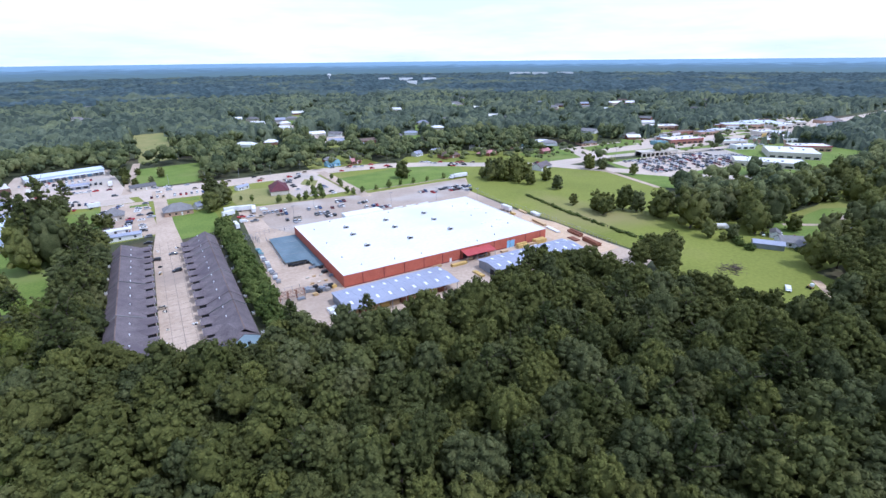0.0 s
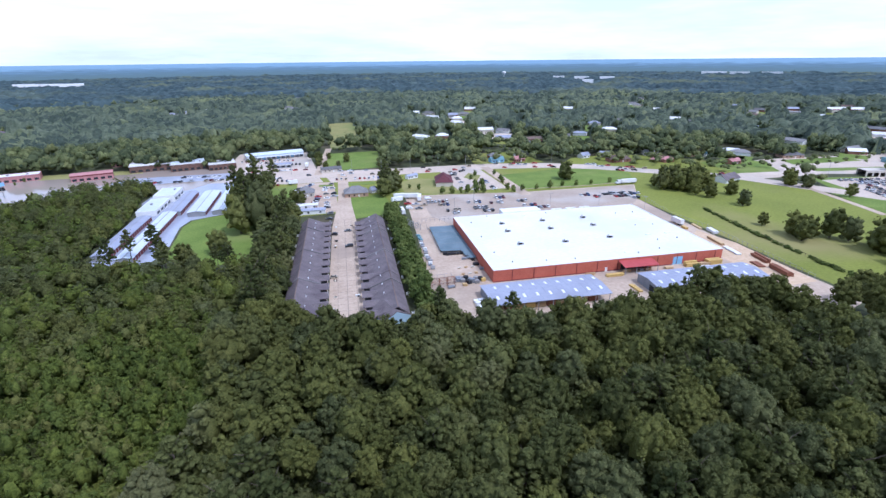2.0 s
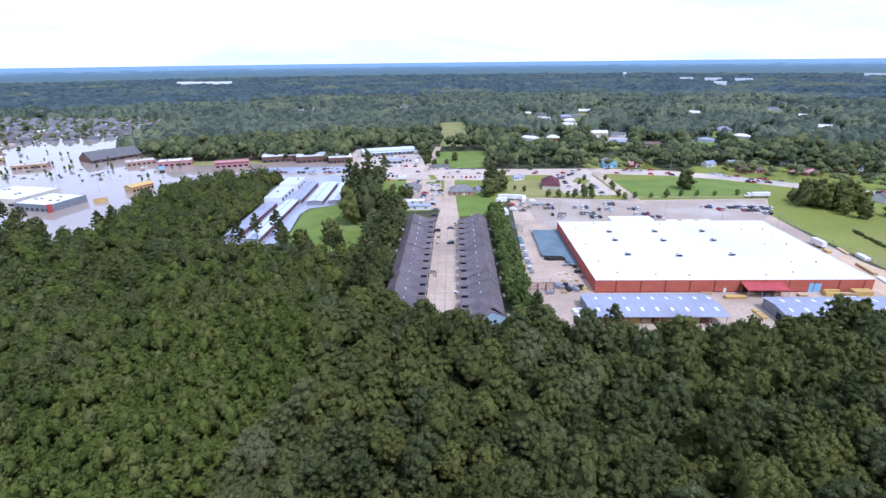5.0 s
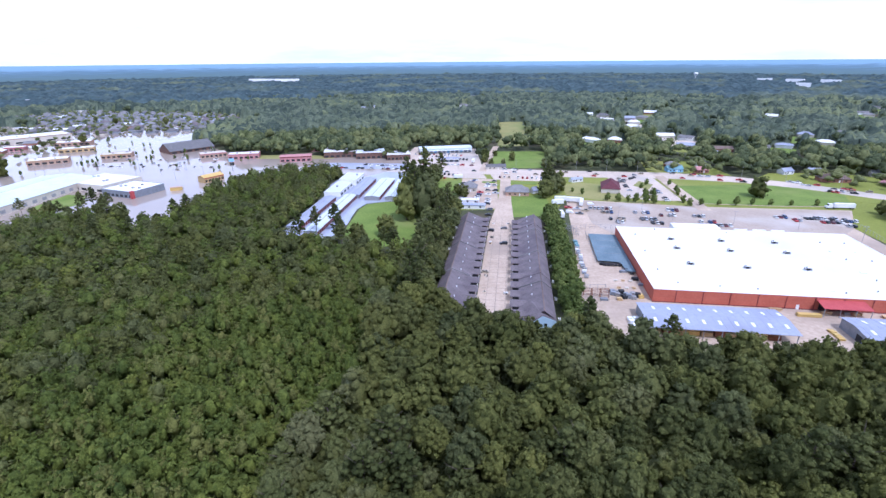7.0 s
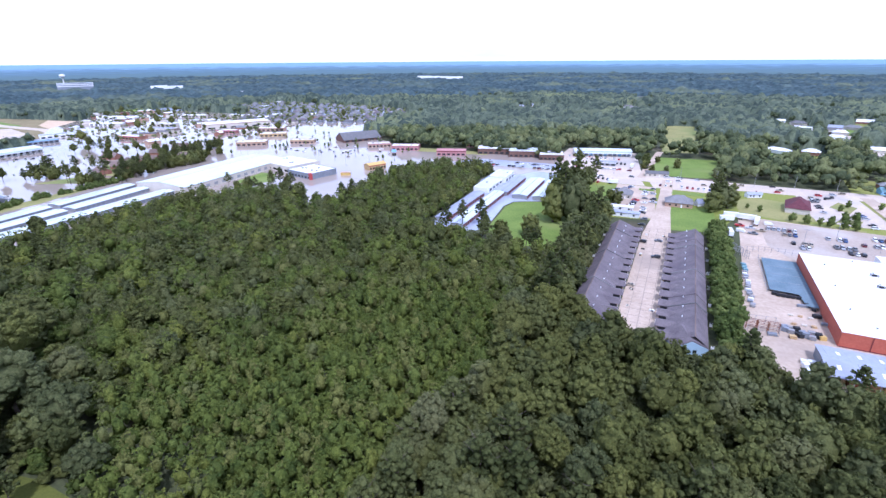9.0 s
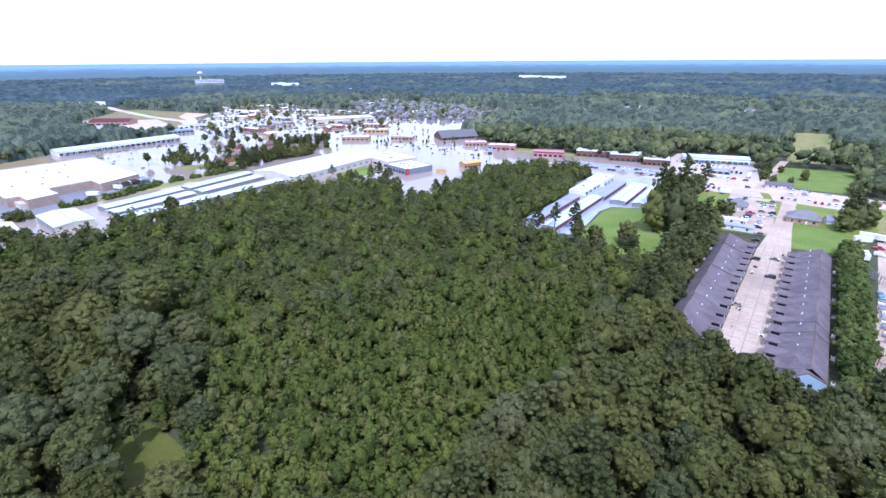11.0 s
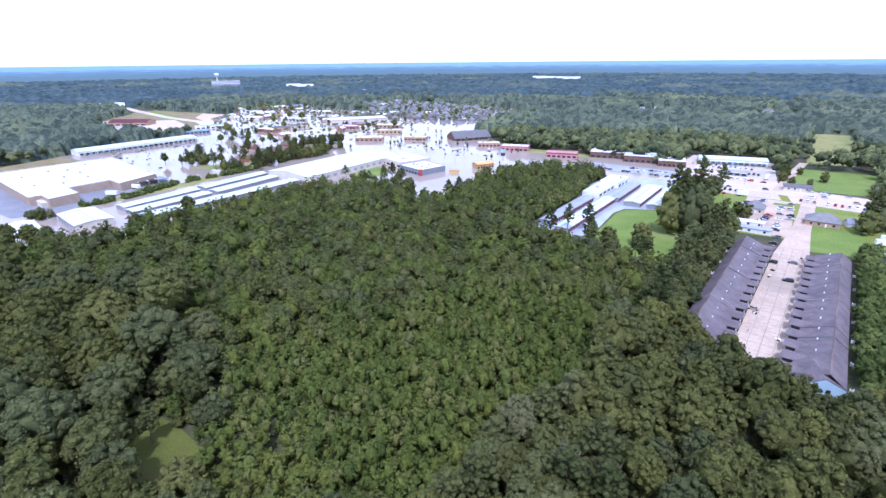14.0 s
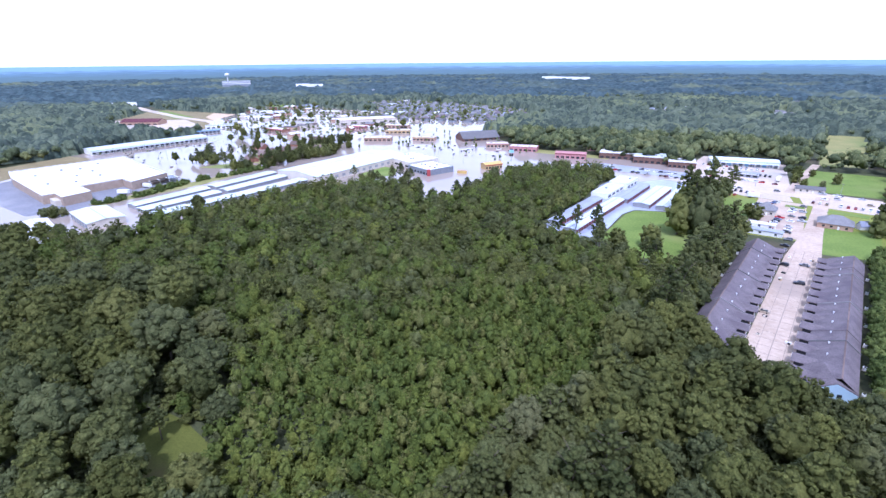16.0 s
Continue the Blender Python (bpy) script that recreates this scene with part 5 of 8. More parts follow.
for i in range(22):
    u, v = -23.2 + r3.uniform(-0.6, 0.6), 22 + i * 2.45
    stack(*at_store(u, v), BLOCK + r3.uniform(-6, 6), 2.0, 1.6, r3.uniform(0.7, 1.5), ("unit_grey", "steel", "grey_metal", "white_paint")[i % 4] if i < 17 else "teal",
          "shrink-wrapped pallet in the garden yard", "pallet", 2, category="pallet")
for i in range(11):
    u, v = -14 + (i % 6) * 2.0 + r3.uniform(-0.3, 0.3), 7.5 - (i // 6) * 3 - (i % 6) * 0.8
    stack(*at_store(u, v), BLOCK + r3.uniform(-10, 10), 2.2, 1.8, r3.uniform(1.2, 2.2), ("grey_metal", "unit_grey", "dark")[i % 3], "grey stacked pallets against the store", "pallet", 3, category="pallet")
for i in range(7):
    stack(*at_store(-12 + i * 1.9, 38.5 - (i > 4) * 6 - (i > 5) * 4), BLOCK, 1.6, 1.4, 1.3, "dark", "dark covered pallet below the shade cloth", "pallet", 2, category="pallet")
for i in range(6):
    stack(*at_store(-10 + (i % 3) * 3.4, 12 + (i // 3) * 8 + r3.uniform(-1, 1)), BLOCK, 1.6, 1.2, r3.uniform(0.4, 0.9), ("wood", "cream")[i % 2], "small pallet of bagged soil", "pallet", 2, category="pallet")


def fence(points, h, label, name="fence", gap=3.0, mat="steel", z=0.06, rails=2, mesh=False):
    ob = thing(name, 0, 0, 0, z, label, "fence")
    post = mesh_of("post", Shape().box(0, 0, 0, 0.12, 0.12, h), mat)
    for (x0, y0), (x1, y1) in zip(points, points[1:]):
        ln = math.hypot(x1 - x0, y1 - y0)
        a = math.degrees(math.atan2(y1 - y0, x1 - x0))
        n = max(1, int(ln / gap))
        for i in range(n + 1):
            part("post", post, mat, ob, "", pose(x0 + (x1 - x0) * i / n, y0 + (y1 - y0) * i / n, 0))
        for k in range(rails):
            part("rail", Shape().box(0, 0, h * (0.96 - 0.5 * k), ln, 0.06, 0.07), mat, ob, "", pose((x0 + x1) / 2, (y0 + y1) / 2, 0, 0, 0, a))
    return ob


fence([at_store(-31, 91), at_store(-11, 98), at_store(5, 98), at_store(5, 87)], 3.0, "grey steel fence of the garden yard")
fence([at_store(-31, 6), at_store(-17, 8), at_store(-17, -2), at_store(-31, -3), at_store(-31, 6)], 3.6, "tall steel cage fence by the hedge", gap=3.5)
fence([at_store(-15.5, 85), at_store(-16, 41)], 2.6, "steel fence along the shade cloth")


def open_shed(u, v, w, d, label, skylights):
    """A lumber shed: low gable roof of blue-grey sheets on posts, closed at one end."""
    x, y = at_store(u, v)
    ob = thing("lumber_shed", x, y, BLOCK, 0, label, "shed", "lumber sheds")
    h = 4.3
    roof_ = Shape()
    roof_.gable(0, w, 0, d, h, 0.95, 0.5, 0.15)
    rf = part("roof", roof_, "roof_metal", ob, "pale blue-grey sheet metal roof")
    for i in range(skylights):
        px = (i + 0.6) * w / skylights
        for side, off in ((0.26, 0.0), (0.76, 1.6)):
            yy = d * side
            z0 = h + 0.95 * (1 - abs(yy - d / 2) / (d / 2)) + 0.165
            s = 0.95 / (d / 2) * (1 if side < 0.5 else -1)
            k = Shape().solid([[(px + off - 0.55, yy - 1.3, z0 - s * 1.3), (px + off + 0.55, yy - 1.3, z0 - s * 1.3), (px + off + 0.55, yy - 1.3, z0 - s * 1.3 + 0.04), (px + off - 0.55, yy - 1.3, z0 - s * 1.3 + 0.04)],
                               [(px + off - 0.55, yy + 1.3, z0 + s * 1.3), (px + off + 0.55, yy + 1.3, z0 + s * 1.3), (px + off + 0.55, yy + 1.3, z0 + s * 1.3 + 0.04), (px + off - 0.55, yy + 1.3, z0 + s * 1.3 + 0.04)]])
            part("skylight", k, "skylight", rf)
    seam = mesh_of("seam", Shape().box(0, 0, 0, 0.06, d / 2 + 0.45, 0.05), "roof_metal")
    for i in range(int(w / 3)):
        for side in (-1, 1):
            part("seam", seam, "roof_metal", rf, "", pose(1.5 + i * 3, d / 2 + side * d / 4, h + 0.475 + 0.16, side * -math.degrees(math.atan(0.95 / (d / 2))), 0, 0))
    part("end_wall", Shape().solid([[(0.0, 0, 0), (0.0, d, 0), (0.0, d, h), (0.0, d / 2, h + 0.93), (0.0, 0, h)], [(0.15, 0, 0), (0.15, d, 0), (0.15, d, h), (0.15, d / 2, h + 0.93), (0.15, 0, h)]]), "grey_metal", ob)
    part("back_wall", Shape().box(w / 2, d - 0.08, 0, w - 0.4, 0.15, h - 0.05), "grey_metal", ob)
    part("doorway", Shape().box(-0.02, d * 0.3, 0.02, 0.06, 3.2, 3.0), "dark", ob)
    for i in range(int(w / 6) + 1):
        part("post", Shape().box(0.4 + i * (w - 0.8) / int(w / 6), 0.2, 0, 0.25, 0.25, h - 0.1), "steel", ob)
    for i in range(int(w / 5)):
        stack(*at_store(u + 3.2 + i * 4.8, v + 3.4), BLOCK, 4.2, 2.6, 2.2 + (i % 3) * 0.4, ("wood", "rust", "wood", "yellow")[i % 4], "bundled boards under the lumber shed roof", "lumber_stack", 4)
    return ob


open_shed(-7.5, -30, 53.5, 19.5, "long open lumber shed with blue-grey metal roof and skylights", 9)
open_shed(69, -30, 57, 16, "second long lumber shed with blue-grey metal roof", 9)
for u, v, sx, sy, h, mat, lab in (
        (62, -6, 9, 2.2, 1.2, "yellow", "yellow-wrapped lumber bundle on the yard"), (64, -21, 2.2, 8, 0.8, "yellow", "yellow lumber bundle lying on concrete"),
        (106, -3.5, 7, 3, 2.4, "yellow", "yellow-wrapped lumber against the wall"), (113, -4, 6, 3, 1.6, "wood", "pale boards stacked by the wall"),
        (119, -3.5, 8, 3.5, 2.6, "yellow", "tall yellow-wrapped lumber stack"), (110, -7.5, 8, 2.2, 1.1, "white_paint", "white-wrapped boards on the yard"),
        (118, -8.5, 6, 2.4, 1.4, "yellow", "yellow boards beside the shed"), (93, -4, 4, 2, 1.0, "wood", "pale boards by the grey-blue door"),
        (147, -4, 11, 3, 2.0, "rust", "rust-brown fence panels stacked on dirt"), (144, -20, 12, 4, 2.2, "rust", "rust-brown treated timber pile"),
        (140, -10, 7, 4, 0.7, "rust", "flat rust-brown timber on pallets"), (150, 49, 9, 2, 0.8, "wood", "pale planks beside the yard fence"),
        (153, 39, 8, 3, 1.6, "white_paint", "white-wrapped boards by the fence"), (143, 24, 13, 2.4, 1.3, "wood", "long brown planks along the drive"),
        (141, 9, 12, 2.6, 0.8, "white_paint", "white pipes laid along the drive"), (137, 34, 6, 2, 1.0, "wood", "brown planks against the side wall"),
        (51, -2.2, 5, 1.6, 1.0, "wood", "pale boards leaning by the wall"), (135, 15, 5, 2, 0.8, "cream", "small cream bundle near the drive")):
    stack(*at_store(u, v), BLOCK + (84 if u > 130 else 0), sx, sy, h, mat, lab)
for i in range(5):
    stack(*at_store(-11.5 + (i % 2) * 2.0, -18 - (i // 2) * 3.2), BLOCK + 10 * i, 2.2, 1.8, 1.3 + 0.3 * (i % 3), "white_paint" if i % 2 else "skylight", "white-wrapped pallets beside the shed", "pallet", 2, category="pallet")
box_trailer(*at_store(142, 57), BLOCK + 92, 9.0, False, "white trailer beside the store's side wall")
stack(*at_store(141, 48.5), BLOCK + 90, 4, 2.4, 1.2, "yellow", "yellow machine parts behind the trailer", "pallet", 2, category="pallet")

# ---- town houses ----
UNIT, ROWLEN = 9.2, 14
DRIVE_A = 8.1    # degrees by which the drive leans to the right of +y
dirx, diry = math.sin(radians(DRIVE_A)), math.cos(radians(DRIVE_A))
def town_house_parts(ob, parapet=False):
    """u: away from the drive; v: along it. The long slope falls to the drive, a gabled garage wing stands before it."""
    L = UNIT
    h0, hr, hb = 2.7, 6.6, 3.2
    ru = 13.0
    slope = (hr - h0) / (ru - 3.1)
    part("wall", Shape().box(3.62, L / 2, 0, 0.2, L, 2.6), "tan_brick", ob)
    part("back_wall", Shape().box(17.2, L / 2, 0, 0.2, L, hb - 0.1), "tan_brick", ob)
    prof = [(3.1, h0 - 0.1), (ru, hr), (17.9, hb - 0.4), (17.9, hb - 0.15), (ru, hr + 0.25), (3.1, h0 + 0.15)]
    part("roof", Shape().solid([[(u, 0.0, z) for u, z in prof], [(u, L, z) for u, z in prof]]), "shingle", ob, "brown-grey shingle roof")
    part("ridge_cap", Shape().box(ru, L / 2, hr + 0.2, 0.45, L, 0.1), "brown_roof", ob)
    w = 6.2
    part("garage_wall", Shape().box(1.9, w / 2 + 0.2, 0, 3.2, w - 0.4, 2.75), "tan_brick", ob)
    rg = Shape()
    rg.gable(-0.6, 7.6, 0.2, w + 0.2, 2.95, 1.15, 0.2, 0.2)
    part("garage_roof", rg, "shingle", ob)
    part("fascia", Shape().solid([[(-0.66, v_, z_) for v_, z_ in ((0.0, 2.86), (w / 2 + 0.2, 4.08), (w + 0.4, 2.86), (w + 0.4, 3.06), (w / 2 + 0.2, 4.32), (0.0, 3.06))],
                                  [(-0.58, v_, z_) for v_, z_ in ((0.0, 2.86), (w / 2 + 0.2, 4.08), (w + 0.4, 2.86), (w + 0.4, 3.06), (w / 2 + 0.2, 4.32), (0.0, 3.06))]]), "cream", ob, "pale painted gable board")
    part("garage_gable", Shape().solid([[(0.25, 0.6, 2.4), (0.25, w - 0.2, 2.4), (0.25, w / 2 + 0.2, 3.9)], [(0.4, 0.6, 2.4), (0.4, w - 0.2, 2.4), (0.4, w / 2 + 0.2, 3.9)]]), "cream", ob)
    part("garage_door", Shape().box(0.26, w / 2 + 0.2, 0, 0.08, 3.0, 2.1), "white_paint", ob)
    # Near-black panels on the closed wing walls imitate the carport's unlit inside.
    for v in (0.38, w + 0.02):
        part("carport_shade_panel", Shape().box(1.9, v, 0.2, 3.0, 0.12, 2.45), "dark", ob, "dark panel painted as the shaded carport inside")
    # Near-black floor: the shade of the notch is put into its colour.
    part("porch_shade_floor", Shape().box(1.7, w + (L - w) / 2 + 0.2, 0, 3.6, L - w - 0.4, 0.12), "dark", ob)
    part("porch_wall", Shape().box(0.4, L - 0.12, 0, 1.2, 0.2, 1.8), "tan_brick", ob)
    part("front_door", Shape().box(3.48, w + (L - w) / 2 + 0.2, 0.1, 0.08, 1.0, 2.1), "dark_red", ob)
    part("window", Shape().box(17.34, L * 0.3, 0.9, 0.08, 1.6, 1.3), "glass", ob)
    part("window", Shape().box(17.34, L * 0.75, 0.9, 0.08, 1.2, 1.3), "glass", ob)
    for u, v in ((8.6, 7.4),):
        z = h0 + slope * (u - 3.1)
        part("roof_vent", Shape().tube([(u, v, z - 0.1), (u, v, z + 0.7), (u, v, z + 0.72), (u, v, z + 1.0)], [0.14, 0.14, 0.3, 0.2], 7), "skylight", ob)
    if parapet:
        part("parapet", Shape().solid([[(u_, 0.0, z_ - 0.1) for u_, z_ in ((2.9, h0), (ru, hr + 0.2), (18.0, hb - 0.2), (18.0, hb + 0.35), (ru, hr + 0.75), (2.9, h0 + 0.6))],
                                       [(u_, 0.3, z_ - 0.1) for u_, z_ in ((2.9, h0), (ru, hr + 0.2), (18.0, hb - 0.2), (18.0, hb + 0.35), (ru, hr + 0.75), (2.9, h0 + 0.6))]]), "grey_roof", ob, "low roof parapet")


rt = random.Random(8)
first = {}
for side in (0, 1):
    for i in range(ROWLEN):
        k = (i + side) * UNIT
        x, y, turn = (27.2 + dirx * k, 171.5 + diry * k, -DRIVE_A) if side == 0 else (11.6 + dirx * k, 174.0 + diry * k, 180 - DRIVE_A)
        kind = i % 4 == 3
        where = pose(x, y, 0.1 + 0.25 * ((i // 4) % 2), 0, 0, turn)
        if kind in first:
            copy_thing(first[kind], where)
        else:
            first[kind] = thing("town_house", 0, 0, 0, 0, "single-storey town house with brown-grey shingle roof" if not kind else "town house with brown-grey shingles and roof parapet", "house", "town houses")
            town_house_parts(first[kind], kind)
            first[kind].matrix_basis = where


# end houses of both rows, turned a little out of line
def end_house(x, y, turn, wall, label, w=12.4, d=12.0):
    ob = thing("end_town_house", x, y, turn, 0.1, label, "house", "town houses")
    part("wall", Shape().box(0, d / 2, 0, w, d, 2.8), wall, ob)
    part("gable_wall", Shape().solid([[(-w / 2, -0.05, 2.75), (w / 2, -0.05, 2.75), (0, -0.05, 5.9)], [(-w / 2, 0.3, 2.75), (w / 2, 0.3, 2.75), (0, 0.3, 5.9)]]), wall, ob)
    g = Shape()
    g.gable(0.02, d, -w / 2, w / 2, 2.8, 3.1, 0.12, 0.25)
    r_ = part("roof", g, "shingle", ob, "brown-grey shingle gable roof")
    r_.matrix_basis = pose(0, 0, 0, 0, 0, 90)
    for px in (-1.2, 1.4):
        part("window", PANE, "glass", ob, "", pose(px, -0.12, 1.1))
    part("door", DOOR, "white_paint", ob, "", pose(-4.6, -0.12, 0))
    return ob
end_house(38.9, 167.2, 12, "pale_blue", "end town house with light blue gable wall")
end_house(0.5, 172.5, -22, "tan_brick", "end town house with brown shingle gable roof")

def air_conditioner(x, y):
    ob = thing("air_conditioner", x, y, -DRIVE_A, 0.0, "white condenser unit behind a town house", "air conditioner", "condenser units")
    part("case", Shape().box(0, 0, 0.1, 1.1, 1.1, 1.2), "white_paint", ob)
    part("grille", Shape().tube([(0, 0, 1.3), (0, 0, 1.36)], [0.45, 0.45], 10), "dark", ob)
    part("pad", Shape().box(0, 0, 0, 1.4, 1.4, 0.1), "concrete", ob)
for i in range(0, ROWLEN, 2):
    k = i * UNIT + 5
    air_conditioner(27.2 + 19.6 * diry + dirx * k, 171.5 - 19.6 * dirx + diry * k)
    air_conditioner(12.0 - 19.8 * diry + dirx * k, 174.0 + 19.8 * dirx + diry * k)
for x, y, form, paint in ((29.5, 285, "suv", "car_black"), (35.0, 262, "suv", "car_black"), (38.6, 289, "sedan", "car_grey"), (20.5, 222, "sedan", "car_tan"),
                          (30.5, 308, "pickup", "car_grey"),
                          (31, 318, "sedan", "car_black"), (33, 330, "suv", "car_grey")):
    car(x, y, 90 - DRIVE_A + rt.uniform(-8, 8) + (90 if form != "pickup" else 0), form, paint, "cars by the town houses", 0.16, "beside the town houses' drive")
for i in range(9):
    k = rt.uniform(2, ROWLEN * UNIT)
    side = rt.random() < 0.5
    x, y = ((24.6 if side else 14.6) + dirx * k, 172 + diry * k)
    ob = thing("debris_pile", x, y, rt.uniform(0, 180), 0.14, "small heap of soaked household debris by the drive", "debris", "debris heaps")
    for j in range(4):
        s = Shape().box(rt.uniform(-0.8, 0.8), rt.uniform(-0.6, 0.6), 0, rt.uniform(0.4, 1.1), rt.uniform(0.3, 0.9), rt.uniform(0.2, 0.8), rt.uniform(0, 90))
        part(rt.choice(["box", "board", "sack"]), s, rt.choice(["wood", "dark", "white_paint", "cream"]), ob)

jt = Shape()
for i in range(24):
    k = i * 6.1
    for off, ln, wd in ((0.0, 6.1, 0.22), (-4.3, 6.1, 0.16), (4.3, 6.1, 0.16)):
        jt.box(19.6 + off * diry + dirx * (k + 3), 168 - off * dirx + diry * (k + 3), 0.1, wd, ln, 0.046, -DRIVE_A)
    jt.box(19.6 + dirx * k, 168 + diry * k, 0.1, 13.5, 0.2, 0.048, -DRIVE_A)
tagged(new("road_joints", mesh_of("road_joints", jt, "joint")), "dark filled joints of the concrete drive", "road", kind="structure")

# Hedge of small trees between town houses and store yard.
hedge_line = [(52, 162), (54.5, 186), (58.5, 212), (64, 250), (69.5, 288), (74, 322)]
for (x0, y0), (x1, y1) in zip(hedge_line, hedge_line[1:]):
    n = max(2, int(math.hypot(x1 - x0, y1 - y0) / 2.5))
    for i in range(n):
        k = i / n
        plant(SMALL[int(rng.integers(3))], x0 + (x1 - x0) * k + (2.2 if i % 2 else -2.2) + rng.uniform(-1.2, 1.2), y0 + (y1 - y0) * k, rng.uniform(1.2, 1.75), rng.uniform(0, 360),
              rng.uniform(0.9, 1.25), "small bright green tree in the dense hedge", "hedge trees")


# ---- parking lot and highway side ----
rc = np.random.default_rng(21)


def lot_row(x, y, n, gap=2.75, turn=0.0, skip=0.12):
    """Cars side by side along the store's length."""
    a = radians(BLOCK + turn)
    dx, dy = math.cos(a) * gap * (n - 1) / 2, math.sin(a) * gap * (n - 1) / 2
    car_row(x - dx, y - dy, x + dx, y + dy, n, BLOCK + turn + 90, rc, skip, "cars on the store's lot", "on the store's grey parking lot", y > 300, 0.12)


for x, y, n in ((112, 331, 6), (114, 322, 3), (117, 306, 5), (118, 299, 4), (137, 320, 4), (136, 305, 4), (137, 297, 4), (152, 313, 4), (159, 325, 4), (172, 311, 3),
                (173, 298, 5), (178, 291, 4), (226, 307, 4), (231, 300, 2), (245, 303, 5), (250, 295, 5), (258, 301, 4), (263, 297, 3), (256, 287, 2)):
    lot_row(x, y, n)
box_trailer(281, 326, BLOCK + 180, 13.5, True, "white semi-trailer with its tractor on the lot", 0.12)
for i, (x, y, a) in enumerate(((88, 351, 4), (97, 348, -10), (84, 342, 20), (101, 341, 80))):
    box_trailer(x, y, BLOCK + a, 8.5 + i % 2 * 2, False, "white box trailer parked beside the hedge", 0.12)
box_trailer(80, 312, BLOCK + 95, 9.0, False, "white rounded cargo trailer by the hedge", 0.12)
for x, y, p in ((90, 334, "car_red"), (95, 330, "car_silver"), (100, 326, "car_tan"), (88, 322, "car_white"), (94, 319, "car_grey"), (108, 341, "car_white")):
    car(x, y, BLOCK + rc.uniform(-10, 10), "van" if p == "car_white" else "pickup", p, "cars on the store's lot", 0.12, "beside the trailers on concrete")
for u, v in ((10, 118), (45, 120), (80, 114), (115, 108), (30, 140), (140, 90)):
    pole(*at_store(u, v), 9.5, True, BLOCK)
for pts in ([(160, 398), (167, 383), (178, 401), (171, 414)], [(150, 359), (162, 355), (168, 366), (158, 370)], [(120, 352), (160, 341), (161, 344), (121, 355)]):
    patch("lawn_island", pts, 0.16, "dry_grass", "small grass island with young trees", "lawn")
patch("pavement_bank_lot", [(142, 398), (140, 360), (158, 352), (180, 350), (188, 430), (150, 436)], 0.10, "street", "pale concrete lot beside the dark red house", "pavement")
car_row(150, 375, 156, 420, 9, BLOCK, rc, 0.4, "cars by the highway", "parked beside the highway")
car_row(168, 350, 172, 378, 5, BLOCK + 10, rc, 0.3, "cars by the highway", "parked beside the highway")
strip("curb_front", [(190, 342), (240, 334), (292, 330)], 0.8, 0.22, "concrete", "pale concrete curb along the field", "curb")

# young trees in the islands and along the field
for x, y, s in ((190, 398, 0.9), (186, 376, 1.0), (183, 366, 1.0), (177, 345, 1.1), (178, 336, 1.1), (187, 338, 1.0), (200, 338, 0.8), (212, 337, 1.2), (224, 338, 0.9), (236, 336, 0.9),
                (163, 388, 0.9), (172, 400, 1.0), (156, 362, 1.2), (162, 362, 1.3), (124, 353, 1.1), (131, 350, 1.2), (143, 347, 1.3), (150, 345, 1.3), (155, 343, 1.2), (138, 349, 1.0),
                (110, 372, 0.9), (104, 378, 0.7), (250, 335, 0.8), (268, 334, 0.9)):
    plant(SMALL[int(rng.integers(3))], x, y, s * 0.8, rng.uniform(0, 360), 1.25, "young round-crowned tree on grass", "young trees on the lot")

house(136, 384, 74, 22, 14, 3.4, 5.6, "maroon_roof", "cream", True, "large house with steep dark maroon roof", "", True, 0.1)
house(116, 414, 20, 11, 4.5, 2.6, 1.2, "roof_metal", "white_paint", False, "small white shed with pale metal roof", "sheds")
house(22, 387, -8, 12, 11, 3.2, 4.6, "grey_roof", "cream", True, "small office with steep grey hip roof", "", True, 0.1)
house(59, 374, -6, 18, 13, 3.0, 4.4, "grey_roof", "tan_brick", True, "brick house with steep dark grey hip roof", "", True, 0.1)
house(73, 377, 30, 5, 4, 2.4, 2.6, "roof_metal", "white_paint", False, "small pale shed with steep roof", "sheds", False)
house(21, 336, -7, 19, 5.0, 2.9, 0.9, "roof_metal", "white_paint", False, "long pale mobile home with metal roof", "", True, 0.1)
house(20, 350, -7, 14, 4.2, 2.8, 0.7, "roof_white", "white_paint", False, "low white mobile home on concrete", "", True, 0.1)
house(52, 470, 2, 19, 8, 2.7, 1.8, "grey_roof", "cream", False, "long low house with grey roof on a lawn", "houses", True, 0.1)
car_row(33, 345, 37, 385, 7, -7, rc, 0.25, "cars beside the drive", "parked beside the drive")
car_row(42, 375, 46, 425, 7, -7, rc, 0.35, "cars beside the drive", "parked beside the drive")
patch("pavement_corner", [(-30, 446), (-26, 474), (36, 466), (40, 428), (8, 432), (-6, 440)], 0.075, "street", "pale pavement beside the highway", "pavement")
car_row(-22, 452, 14, 442, 10, 80, rc, 0.3, "cars by the highway", "parked beside the highway")
for x0_, y0_, x1_, y1_, n_, a_ in ((16, 362, 20, 376, 4, 80), (24, 352, 30, 378, 6, 0), (14, 404, 30, 420, 7, 60), (36, 392, 40, 408, 5, -5), (52, 432, 96, 424, 12, 80), (-12, 436, 2, 430, 5, 70), (-36, 488, 0, 480, 10, 85), (0, 520, 30, 514, 9, 80), (-30, 548, 24, 546, 14, 95), (142, 402, 170, 424, 8, 40)):
    car_row(x0_, y0_, x1_, y1_, n_, a_, rc, 0.2, "cars beside the highway", "parked in the roadside yards", True)
